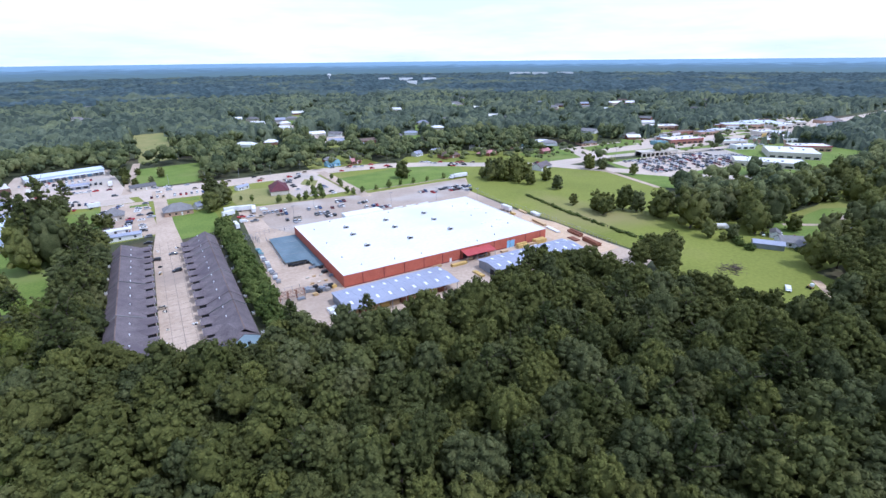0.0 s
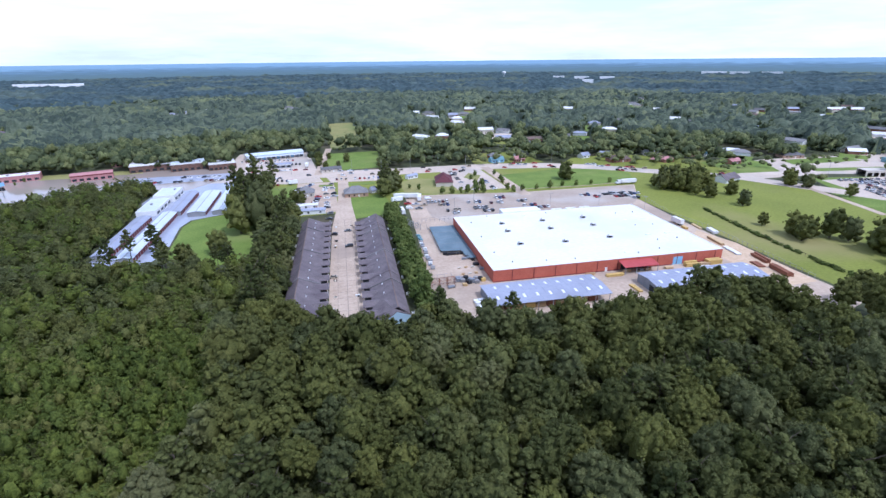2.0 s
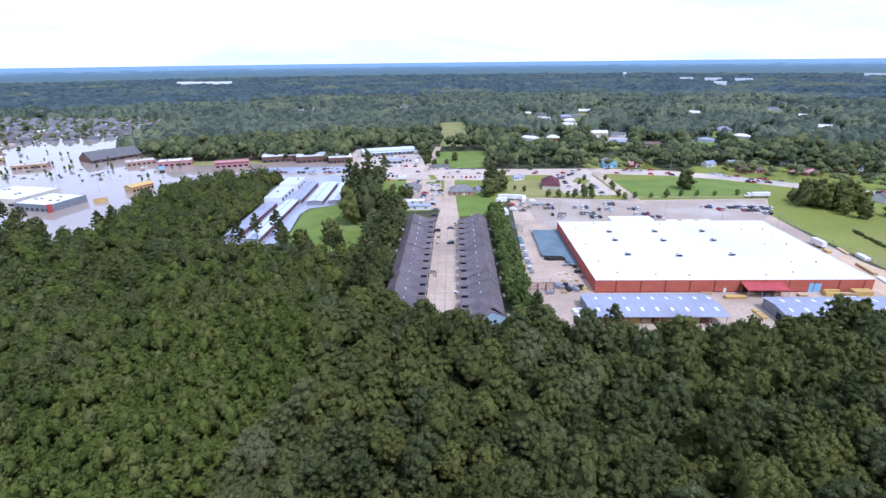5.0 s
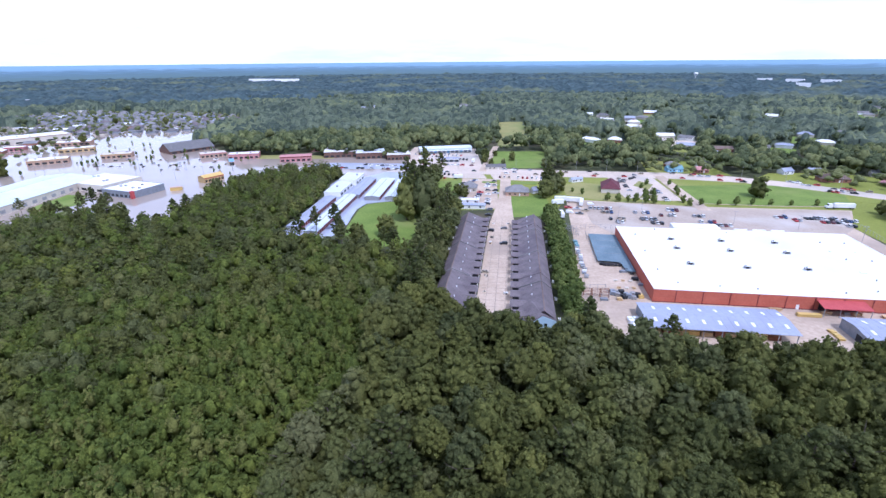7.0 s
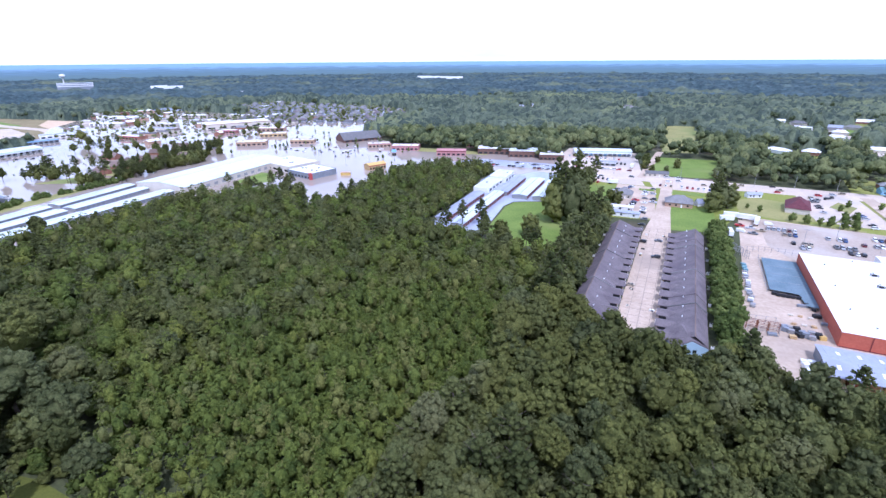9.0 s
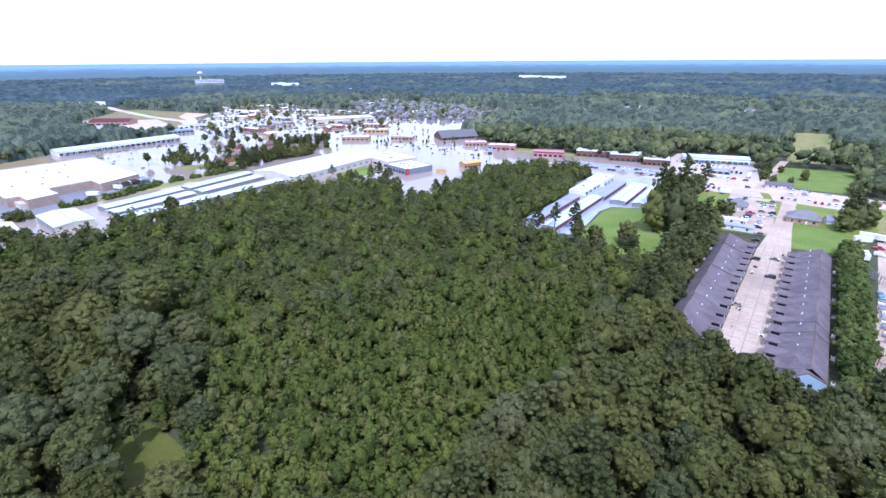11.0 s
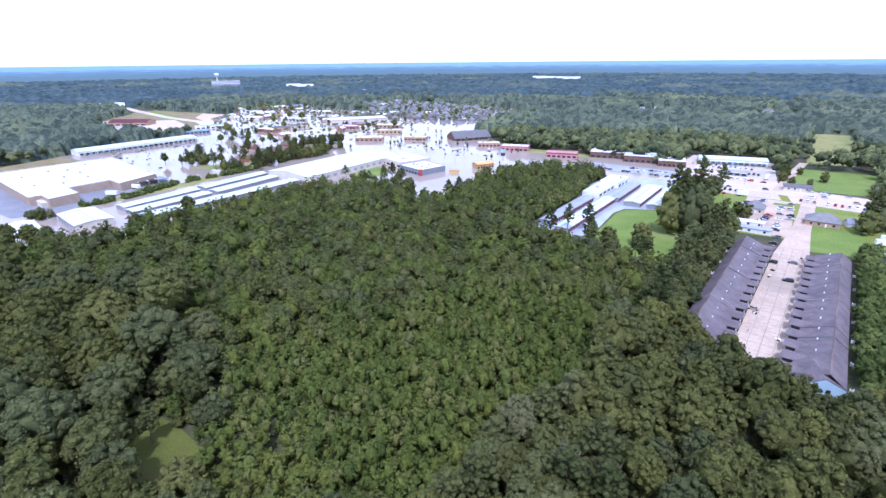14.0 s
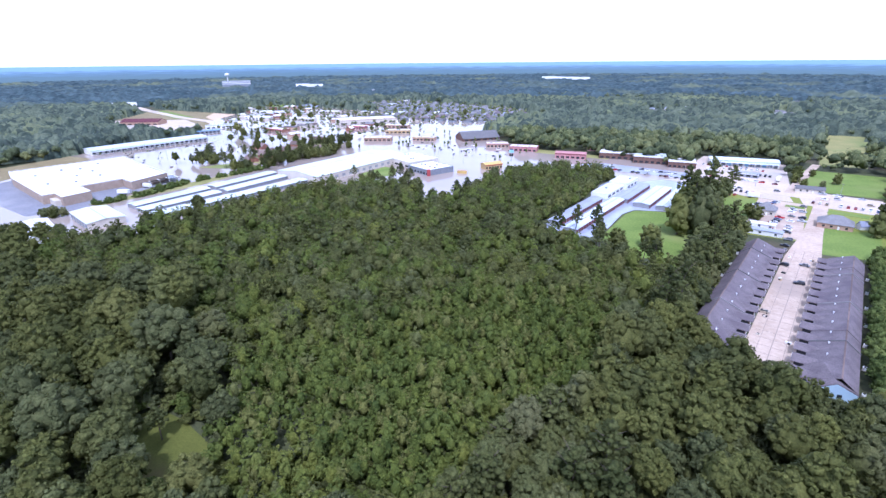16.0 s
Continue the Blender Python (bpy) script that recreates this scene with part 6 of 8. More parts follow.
for x_, y_, a_, ln_ in ((12, 345, -7, 10), (14, 428, 10, 8), (-20, 512, -5, 9), (32, 500, 80, 8)):
    box_trailer(x_, y_, a_, ln_, False, "white box trailer in a roadside yard", 0.12)
patch("pavement_frontage", [(46, 424), (88, 416), (100, 416), (104, 438), (44, 452)], 0.085, "street", "pale frontage beside the highway", "pavement")
patch("pavement_office", [(10, 338), (40, 334), (48, 425), (18, 430)], 0.10, "concrete", "pale concrete yard beside the drive", "pavement")
patch("lawn_island", [(34, 412), (46, 410), (46, 416), (35, 418)], 0.16, "lawn", "small grass island by the highway", "lawn")
patch("lawn_island", [(58, 408), (80, 404), (82, 412), (60, 416)], 0.16, "lawn", "grass strip by the highway", "lawn")


def long_shed(name, x, y, turn, w, d, h, label, roof="roof_white", wall="white_paint", doors=0, door_mat="blue_paint", rise=1.0, z=0.1, group="", far_side=False):
    """A long low building with a shallow pitched roof and a row of roller doors."""
    ob = thing(name, x, y, turn, z, label, "building", group)
    s = Shape()
    s.box(0, 0, 0, w, d, h)
    for sx in (-w / 2 + 0.1, w / 2 - 0.1):
        s.solid([[(sx - 0.1, -d / 2, h), (sx - 0.1, d / 2, h), (sx - 0.1, 0, h + rise)], [(sx + 0.1, -d / 2, h), (sx + 0.1, d / 2, h), (sx + 0.1, 0, h + rise)]])
    part("wall", s, wall, ob)
    r = Shape()
    r.gable(-w / 2, w / 2, -d / 2, d / 2, h + 0.02, rise, 0.4, 0.18)
    rf = part("roof", r, roof, ob)
    if doors:
        dm = mesh_of("roller_door", Shape().box(0, 0, 0, w / doors * 0.72, 0.08, h * 0.82), door_mat)
        for i in range(doors):
            px = (i + 0.5) / doors * w - w / 2
            part("roller_door", dm, door_mat, ob, "", pose(px, -d / 2 - 0.03, 0.05))
            if far_side:
                part("roller_door", dm, door_mat, ob, "", pose(px, d / 2 + 0.03, 0.05))
    part("ridge_cap", Shape().box(0, 0, h + rise + 0.16, w, 0.5, 0.08), "steel", rf)
    return ob


ws = shop("white_workshop", 3, 566, 9, 60, 18, 5.2, "white_paint", "roof_pale", "roof_pale", "long white workshop with pale blue metal roof", "workshop", 0.06, 0, 0, 1.4)
for i in range(12):
    part("bay_door", Shape().box(-27.5 + i * 5, -9.03, 0.1, 3.4, 0.1, 3.0), "grey_metal" if i % 3 else "blue_paint", ws)
part("lean_to", Shape().box(0, -11.5, 3.4, 58, 4.6, 0.2), "roof_pale", ws)
for i in range(9):
    part("post", Shape().box(-28 + i * 7, -13.6, 0, 0.2, 0.2, 3.4), "white_paint", ws)
shop("small_workshop", 7, 508, -3, 21, 8, 3.6, "grey_metal", "roof_metal", "white_paint", "low workshop with open dark front", "workshop", 0.06, 4, 0, 0.7)
car_row(-20, 532, 30, 540, 12, 80, rc, 0.3, "cars at the workshop", "parked before the white workshop")
car_row(-18, 492, 34, 484, 12, 0, rc, 0.35, "cars by the highway", "parked beside the highway")
for x, y, w, d, roof, wall, lab in (
        (218, 452, 14, 9, "teal", "blue_paint", "small teal-roofed house by the highway"), (225, 472, 13, 9, "grey_roof", "brick", "dark house behind the highway"),
        (241, 447, 11, 8, "pink", "brick", "small red-roofed house by the highway"), (335, 408, 22, 12, "brown_roof", "brick", "brick building with grey-brown pitched roof"),
        (314, 438, 11, 8, "roof_metal", "white_paint", "small house with pale blue roof"), (311, 471, 12, 8, "grey_roof", "cream", "grey-roofed house among trees"),
        (255, 478, 10, 8, "grey_roof", "white_paint", "white house among trees"), (339, 436, 12, 8, "roof_metal", "cream", "pale-roofed house near the highway"),
        (364, 303, 20, 12, "shingle", "white_paint", "white church hall with steep dark grey roof"), (431, 356, 14, 9, "pink", "brick", "red brick house with red roof"),
        (378, 388, 13, 9, "pink", "brick", "red-roofed house near the highway"), (389, 424, 14, 9, "grey_roof", "cream", "grey-roofed house among trees"),
        (440, 398, 12, 9, "teal", "white_paint", "house with blue-green roof"), (427, 402, 14, 9, "brown_roof", "tan_brick", "brown-roofed brick house near the highway"),
        (512, 358, 22, 13, "grey_roof", "tan_brick", "large grey-roofed house on a lawn"), (601, 354, 20, 11, "grey_roof", "cream", "grey-roofed house beyond the car lot"),
        (371, 563, 12, 8, "grey_roof", "white_paint", "white house among far trees"), (289, 545, 8, 7, "roof_white", "white_paint", "small white building among trees"),
        (411, 528, 13, 8, "grey_roof", "cream", "grey-roofed house among far trees"), (445, 470, 13, 9, "brown_roof", "cream", "brown-roofed house among trees")):
    house(x, y, rc.uniform(-25, 15), w, d, 2.9, 2.4 if w < 19 else 3.6, roof, wall, w in (13, 22), lab, "houses", True, 0.05)
patch("lawn_church", [(400, 330), (440, 318), (470, 350), (440, 376), (404, 370)], 0.14, "lawn", "green lawn beside the red brick house", "lawn")
for x, y in ((372, 396), (380, 400), (366, 392)):
    ob = thing("market_tent", x, y, rc.uniform(0, 60), 0.1, "orange-red open market tent", "tent", "market tents")
    s = Shape()
    s.hip(-4, 4, -3, 3, 2.6, 1.4, 0.2, 0.1)
    part("canvas", s, "pink", ob)
    for a, b in ((-3.8, -2.8), (3.8, -2.8), (3.8, 2.8), (-3.8, 2.8)):
        part("leg", Shape().box(a, b, 0, 0.1, 0.1, 2.6), "steel", ob)
# traffic on the highway and along it
for i in range(56):
    k = rc.uniform(0, 1)
    seg = [(-60, 474), (36, 460), (107, 446), (204, 434), (256, 417), (297, 392), (330, 360), (384, 312)]
    j = int(rc.integers(len(seg) - 1))
    (x0, y0), (x1, y1) = seg[j], seg[j + 1]
    a = math.degrees(math.atan2(y1 - y0, x1 - x0))
    off = rc.choice([-9, -3, 3, 9])
    car(x0 + (x1 - x0) * k - math.sin(radians(a)) * off, y0 + (y1 - y0) * k + math.cos(radians(a)) * off, a + (180 if off > 0 else 0),
        ["sedan", "suv", "pickup"][int(rc.integers(3))], ["car_white", "car_silver", "car_grey", "car_black", "car_red", "car_tan"][int(rc.integers(6))], "cars on the highway", 0.14, "standing along the pale highway", True)
for i in range(14):
    k = i / 13
    x = -40 + k * 360
    pole(x, float(np.interp(x, [p[0] for p in ROAD[3:13]], [p[1] for p in ROAD[3:13]])) + 10, 10.5, True, -8, "wooden utility pole along the highway", "utility poles", "utility_pole")


# big single trees
for x, y, kind, s in ((240, 359, 0, 1.45), (-47, 256, 1, 1.05), (-33, 276, 2, 1.15), (-67, 288, "p", 0.9), (-22, 318, 1, 1.5), (-12, 330, 3, 1.5), (-16, 344, 2, 1.55), (-6, 318, 0, 1.3), (-11, 392, 2, 1.1), (-20, 366, 3, 1.5), (-8, 352, 4, 1.3), (-24, 346, 0, 1.4), (-60, 262, "p", 0.85),
                      (16, 365, 1, 0.9), (12, 372, 2, 0.85), (79, 363, 0, 1.35), (86, 371, 3, 1.6), (91, 376, 1, 1.5), (84, 380, 4, 1.4), (82, 370, "p", 1.15), (-77, 279, "p", 0.8), (-51, 271, 1, 1.0), (-24, 309, 2, 1.6), (-13, 309, 3, 1.5), (-20, 335, "p", 1.25), (-12, 345, "p", 1.3), (-26, 352, "p", 1.2), (-35, 279, 0, 1.2), (48, 480, 2, 0.7), (73, 509, 1, 0.75),
                      (62, 490, 3, 0.55), (44, 500, 4, 0.8), (46, 520, 0, 0.9), (58, 536, 1, 0.6), (100, 470, 1, 0.8),
                      (286, 186, 0, 1.3), (290, 180, 1, 1.1), (282, 178, 2, 1.2), (302, 176, 2, 1.4), (306, 168, 3, 1.2), (313, 243, 3, 1.0), (286, 206, 1, 0.7), (316, 292, 2, 1.6), (324, 286, 0, 1.4), (306, 300, 1, 1.6), (302, 293, 4, 1.35), (310, 286, 0, 1.4), (318, 296, 1, 1.35), (326, 304, 2, 1.3), (300, 304, 3, 1.25), (310, 310, 4, 1.35), (294, 299, 1, 1.2), (336, 306, 2, 1.2),
                      (328, 338, 1, 0.9), (296, 312, 2, 0.9), (320, 318, 3, 1.1), (334, 316, 0, 1.0), (309, 268, 1, 1.0), (304, 277, 2, 0.8), (330, 268, 0, 1.0), (325, 125, 1, 1.15), (318, 134, 2, 1.1), (332, 118, 3, 1.15), (338, 132, 4, 1.1),
                      (310, 158, 0, 0.9), (318, 152, 1, 1.3), (344, 122, 0, 1.2), (350, 134, 1, 1.2), (406, 231, 2, 0.9), (403, 262, 3, 1.1), (398, 272, 4, 1.2), (412, 284, 0, 1.0),
                      (300, 122, 1, 0.6), (290, 104, 2, 0.45), (352, 96, 3, 1.0), (340, 84, 4, 0.9), (308, 66, 0, 0.9), (300, 58, 1, 1.0), (292, 50, 2, 1.0), (316, 50, 3, 1.1), (330, 42, 4, 1.1), (352, 40, 0, 1.1)):
    k = PINES[int(rng.integers(3))] if kind == "p" else OAKS[kind] if y < 60 else FIELD[kind % 4]
    plant(k, x, y, s * (1.12 if x < 0 < y - 300 else 1.0), rng.uniform(0, 360), rng.uniform(0.9, 1.15) * (1.25 if x < 0 < y - 300 else 1.0), "tall loose-crowned pine on a lawn" if kind == "p" else "full dark green tree standing on grass", "single trees")
# old trees west of the town houses
for i in range(60):
    k = rng.uniform(0, 1)
    x, y = -10 + 21 * k - rng.uniform(0, 17), 170 + 150 * k
    plant(OAKS[int(rng.integers(5))] if rng.random() < 0.75 else PINES[int(rng.integers(3))], x, y, rng.uniform(0.7, 1.05), rng.uniform(0, 360), rng.uniform(0.75, 1.0),
          "dark green tree behind the town houses", "trees behind the town houses")
for x, y in ((21, 163), (17, 160), (31, 147), (37, 151), (44, 156), (26, 146)):
    plant(OAKS[int(rng.integers(5))], x, y, 0.72, rng.uniform(0, 360), 0.85, "dark green tree before the town houses", "trees behind the town houses")
for x, y, q in ((22, 141, 1.35), (13, 150, 1.1), (31, 150, 0.9), (-22, 141, 1.3), (-21, 151, 1.25), (-13, 160, 1.2), (3, 160, 1.0), (47, 150, 1.0), (-14, 148, 1.25), (-5, 154, 1.1), (4, 148, 1.1), (30, 128, 1.1), (38, 124, 1.1), (36, 134, 1.0),
                (24, 126, 1.0), (44, 132, 1.05), (50, 141, 1.0), (40, 143, 0.9), (31, 138, 0.95)):
    plant(OAKS[int(x) % 5], x, y, q, x * 31, 1.25 if x < -10 else 1.02, "large full oak before the town houses", "trees before the town houses")
plant(PINES[1], *at_store(-1, -35), 0.75, 40, 0.8, "small pine before the lumber shed", "single trees")

# meadow: fence line, shrubs, brush, trailers and sheds
fence([(281, 248), (268, 199), (259, 150), (257, 118), (236, 119)], 1.5, "old wire fence overgrown with shrubs", "wire_fence", 5.0, "bark", 0.08, 1)
for (x0, y0), (x1, y1) in (((281, 250), (268, 199)), ((268, 199), (259, 150)), ((259, 150), (257, 118)), ((257, 118), (240, 119))):
    n = int(math.hypot(x1 - x0, y1 - y0) / 2.0)
    for i in range(n):
        if rng.random() < 0.9:
            shrub(SMALL[int(rng.integers(3))], x0 + (x1 - x0) * i / n + rng.uniform(-0.8, 0.8), y0 + (y1 - y0) * i / n, rng.uniform(0.4, 0.75), rng.uniform(0, 360), 0.7, "small shrub along the wire fence", "fence shrubs")
fence([at_store(156, 118), at_store(150, 74), at_store(155, 46), at_store(154, 2), at_store(153, -30)], 2.2, "grey chain-link fence along the yard", "chain_fence", 3.5, "steel", 0.08, 1)
ob = thing("motor_home", 311, 115, -35, 0.07, "white motor home with metal roof on the meadow", "motor home")
part("body", Shape().box(0, 0, 0.5, 9, 3.0, 2.6), "white_paint", ob)
part("nose", Shape().box(5.0, 0, 0.5, 1.4, 2.6, 1.4), "white_paint", ob)
part("awning", Shape().box(0, -2.4, 2.5, 6, 1.9, 0.12), "cream", ob)
for a in (-3, 3.4):
    for b in (-1.2, 1.2):
        part("wheel", BIG_WHEEL, "rubber", ob, "", pose(a, b, 0.5))
part("window", Shape().box(0, -1.53, 1.8, 5.0, 0.06, 0.7), "glass", ob)
house(298, 83.5, -62, 15, 6.5, 3.0, 1.3, "roof_metal", "grey_metal", False, "long shed with pale grey metal roof", "sheds", False)
house(312, 77.5, -50, 12, 9, 3.0, 2.4, "grey_roof", "white_paint", False, "white house with grey roof by the meadow", "houses", True, 0.0, 3.0)
house(363, 50, -55, 22, 11, 3.0, 2.2, "roof_metal", "cream", False, "long house with blue-grey roof", "houses", True, 0.0, 3.0)
house(322, 88, 20, 8, 5, 2.6, 1.4, "grey_roof", "white_paint", False, "small white outbuilding by tall trees", "sheds", False)
house(486, 88, -40, 18, 10, 3.0, 2.4, "grey_roof", "brick", False, "grey-roofed house under trees", "houses")
car_row(318, 93, 326, 86, 3, 30, rc, 0.0, "cars by the houses", "parked beside the house")
ob = thing("brush_pile", 252, 83, 0, 0.07, "large heap of grey cut branches on the meadow", "brush pile")
s = Shape()
rb = random.Random(4)
for i in range(120):
    a, l = rb.uniform(0, 6.28), rb.uniform(1.5, 3.5)
    x, y = rb.gauss(0, 4.2), rb.gauss(0, 2.4)
    z = max(0.1, 1.4 - 0.25 * math.hypot(x, y)) * rb.random()
    s.tube([(x, y, z), (x + math.cos(a) * l, y + math.sin(a) * l, max(0.05, z + rb.uniform(-0.3, 0.5)))], [0.14, 0.07], 4)
part("branches", s, "bark", ob)
ob = thing("flatbed_trailer", 247, 57, 20, 0.07, "white flatbed trailer with loose sheets", "trailer")
part("bed", Shape().box(0, 0, 0.7, 7.0, 2.4, 0.25), "white_paint", ob)
part("load", Shape().box(-0.5, 0.1, 0.95, 4.0, 1.9, 0.5, 4), "skylight", ob)
for b in (-1.1, 1.1):
    part("wheel", WHEEL, "rubber", ob, "", pose(-0.6, b, 0.36))
    part("wheel", WHEEL, "rubber", ob, "", pose(0.4, b, 0.36))
part("drawbar", Shape().box(4.2, 0, 0.6, 1.8, 0.15, 0.15), "steel", ob)
ob = thing("tractor", 256, 51, 60, 0.07, "orange and white small tractor on grass", "tractor")
part("body", Shape().box(0, 0, 0.6, 2.4, 0.9, 0.9), "yellow", ob)
part("cab", Shape().box(-0.6, 0, 1.5, 1.3, 1.3, 1.2), "white_paint", ob)
for a in (-0.8, 0.9):
    for b in (-0.7, 0.7):
        part("wheel", BIG_WHEEL, "rubber", ob, "", pose(a, b, 0.5))

# ---- car lot and shopping strip in the east ----
lot_a = math.degrees(math.atan2(176 - 214, 560 - 418))
for r_ in range(9):
    k0 = r_ / 8
    x0, y0 = 428 + (450 - 428) * k0 + 2, 222 + (268 - 222) * k0
    x1, y1 = 556 + (592 - 556) * k0, 184 + (228 - 184) * k0
    car_row(x0, y0, x0 + (x1 - x0) * (1 - 0.25 * (r_ > 5)), y0 + (y1 - y0) * (1 - 0.25 * (r_ > 5)), 24, lot_a + 75, rc, 0.14, "cars on the dealer's lot", "in close rows on the dealer's lot", True, 0.12)


def arcade(x, y, turn, label):
    ob = thing("arcade_building", x, y, turn, 0.1, label, "shop")
    w, d, h = 46, 11, 5.0
    part("wall", Shape().box(0, d / 2 - 0.2, 0, w, 0.4, h), "cream", ob)
    part("roof", Shape().box(0, 0, h, w + 0.6, d + 0.6, 0.4), "cream", ob)
    part("fascia", Shape().box(0, -d / 2, h - 1.6, w, 0.4, 1.6), "cream", ob)
    for i in range(9):
        part("pillar", Shape().box(-w / 2 + 0.7 + i * (w - 1.4) / 8, -d / 2, 0, 1.4, 0.5, h - 1.6), "cream", ob)
    part("back_glass", Shape().box(0, d / 2 - 1.2, 0.1, w - 1, 0.15, h - 0.3), "glass", ob)


arcade(511, 267, -22, "cream arcade with a row of square arches")
for args in ((612, 292, -22, 48, 26, 6.0, "brick", "roof_white", "red", "wide brick store with flat white roof"),
             (578, 300, -20, 16, 12, 4.5, "teal", "teal", None, "small shop with blue-green roof"), (615, 316, -18, 16, 11, 4.5, "cream", "teal", None, "cream shop with blue-green roof"),
             (612, 172, -62, 46, 40, 6.5, "cream", "roof_white", None, "large white-roofed store behind trees"), (540, 168, -62, 60, 26, 5.5, "cream", "roof_white", None, "long white-roofed shop behind trees"),
             (665, 172, -50, 40, 20, 6.0, "tan_brick", "roof_white", "red", "brick shop row with white roof"), (850, 290, -35, 60, 34, 6.0, "white_paint", "roof_pale", None, "large hall with pale blue roof"),
             (950, 345, -40, 56, 22, 6.0, "brick", "cream", "pink", "long red brick store"), (806, 300, -40, 56, 30, 6.5, "tan_brick", "roof_pale", None, "brown brick store by the highway"),
             (674, 404, -30, 30, 16, 5.0, "white_paint", "roof_white", None, "white building among trees"), (716, 368, -30, 40, 22, 5.5, "tan_brick", "roof_white", None, "tan building with flat white roof"),
             (822, 402, -40, 56, 20, 5.0, "white_paint", "roof_pale", None, "long pale building by a field"), (684, 492, -60, 70, 14, 4.5, "white_paint", "roof_white", None, "long low white building among trees"),
             (1032, 616, -30, 110, 50, 7.0, "cream", "roof_white", "red", "wide shopping hall with white roof"), (760, 250, -20, 30, 16, 5.0, "cream", "roof_white", None, "small white store by the highway"),
             (700, 300, -20, 30, 14, 5.0, "tan_brick", "roof_metal", None, "pale-roofed store by the highway"), (740, 210, -30, 34, 16, 5.0, "brick", "roof_white", None, "brick store with white roof")):
    shop("store_building", *args[:7], roof=args[7], fascia=args[8], label=args[9], category="store", z=0.06, windows=6, units=4)
for x, y, w in ((894, 198, 40), (850, 160, 34), (956, 230, 30), (900, 150, 36)):
    house(x, y, -30, w, 22, 5.0, 6.0, "grey_roof", "tan_brick", True, "large building with grey hip roof", "", False)
patch("lawn_east_shops", [(790, 400), (810, 420), (860, 372), (830, 356)], 0.1, "lawn", "green plot beside the long pale building", "lawn")
patch("lawn_east_road", [(596, 250), (700, 232), (704, 242), (600, 262)], 0.12, "lawn", "grass verge along the highway", "lawn")
patch("lawn_east_verge", [(640, 214), (760, 204), (762, 214), (642, 226)], 0.12, "lawn", "grass verge before the shops", "lawn")
car_row(580, 238, 680, 214, 26, 70, rc, 0.35, "cars at the shops", "parked before the shops", True)
car_row(630, 262, 740, 240, 30, 70, rc, 0.35, "cars at the shops", "parked before the shops", True)
car_row(740, 228, 1000, 205, 24, 5, rc, 0.4, "cars at the shops", "standing along the highway", True)
for x, y in ((470, 290), (520, 250), (560, 215), (600, 240), (650, 225), (700, 215), (480, 235), (540, 200)):
    pole(x, y, 10, True, -20)
ob = thing("yellow_sign", 690, 226, -20, 0, "tall yellow roadside sign", "sign")
part("board", Shape().box(0, 0, 6, 7, 0.6, 4.5), "yellow", ob)
part("post", Shape().box(-2, 0, 0, 0.4, 0.4, 6), "steel", ob)
part("post", Shape().box(2, 0, 0, 0.4, 0.4, 6), "steel", ob)

# trees and small shops scattered through the eastern strip
gx, gy = scatter(np.random.default_rng(12), EAST_TOWN, 17, 0.5)
ok = ~(near_line(gx, gy, ROAD_EAST, 12) | inside(gx, gy, CAR_LOT))
grove("shop_trees", far_kinds, gx[ok], gy[ok], np.random.default_rng(13), (0.4, 0.9), (0.6, 0.9), "leaf_woods_hazed", "trees between the shops and lots")
for i in range(34):
    x, y = rc.uniform(600, 1000), rc.uniform(196, 335)
    if near_line(np.array([x]), np.array([y]), ROAD_EAST, 18)[0]:
        continue
    shop("roadside_shop", x, y, rc.uniform(-40, -10), rc.uniform(16, 34), rc.uniform(10, 18), rc.uniform(4, 5.5), ["brick", "cream", "tan_brick", "white_paint"][int(rc.integers(4))],
         ["roof_white", "roof_pale", "brown_roof", "roof_white"][int(rc.integers(4))], None, "low roadside shop with flat roof", "shop", 0.06, 3, 1)
for i in range(24):
    x, y = 640 + (i % 12) * 30, 206 + (i // 12) * 50 + rc.uniform(-8, 30)
    patch("grass_plot", [(x, y), (x + rc.uniform(16, 34), y - 6), (x + rc.uniform(18, 34), y + rc.uniform(6, 14)), (x - 3, y + 10)], 0.115, "lawn", "small green plot between the shops", "lawn")
sx_, sy_ = scatter(np.random.default_rng(71), [(375, 165), (412, 163), (430, 146), (470, 125), (605, 118), (650, 102), (640, 72), (500, 102), (430, 100), (395, 122), (380, 150)], 8.5, 0.45)
grove("car_lot_trees", far_kinds, sx_, sy_, np.random.default_rng(72), (0.75, 1.2), (0.8, 1.1), OLD_TONES, "tall dark trees before the car lot")
# scattered trees north of the highway
sx_, sy_ = scatter(np.random.default_rng(14), NORTH_TOWN, 15, 0.5)
grove("roadside_trees", far_kinds, sx_, sy_, np.random.default_rng(15), (0.6, 1.1), (0.6, 0.9), "leaf_woods_hazed", "trees between roadside houses")
sx_, sy_ = scatter(np.random.default_rng(16), [(296, 412), (345, 440), (420, 400), (420, 340), (396, 330), (345, 372)], 15, 0.5)
grove("roadside_trees", far_kinds, sx_, sy_, np.random.default_rng(17), (0.6, 1.15), (0.6, 0.9), "leaf_woods_hazed", "trees between roadside houses")

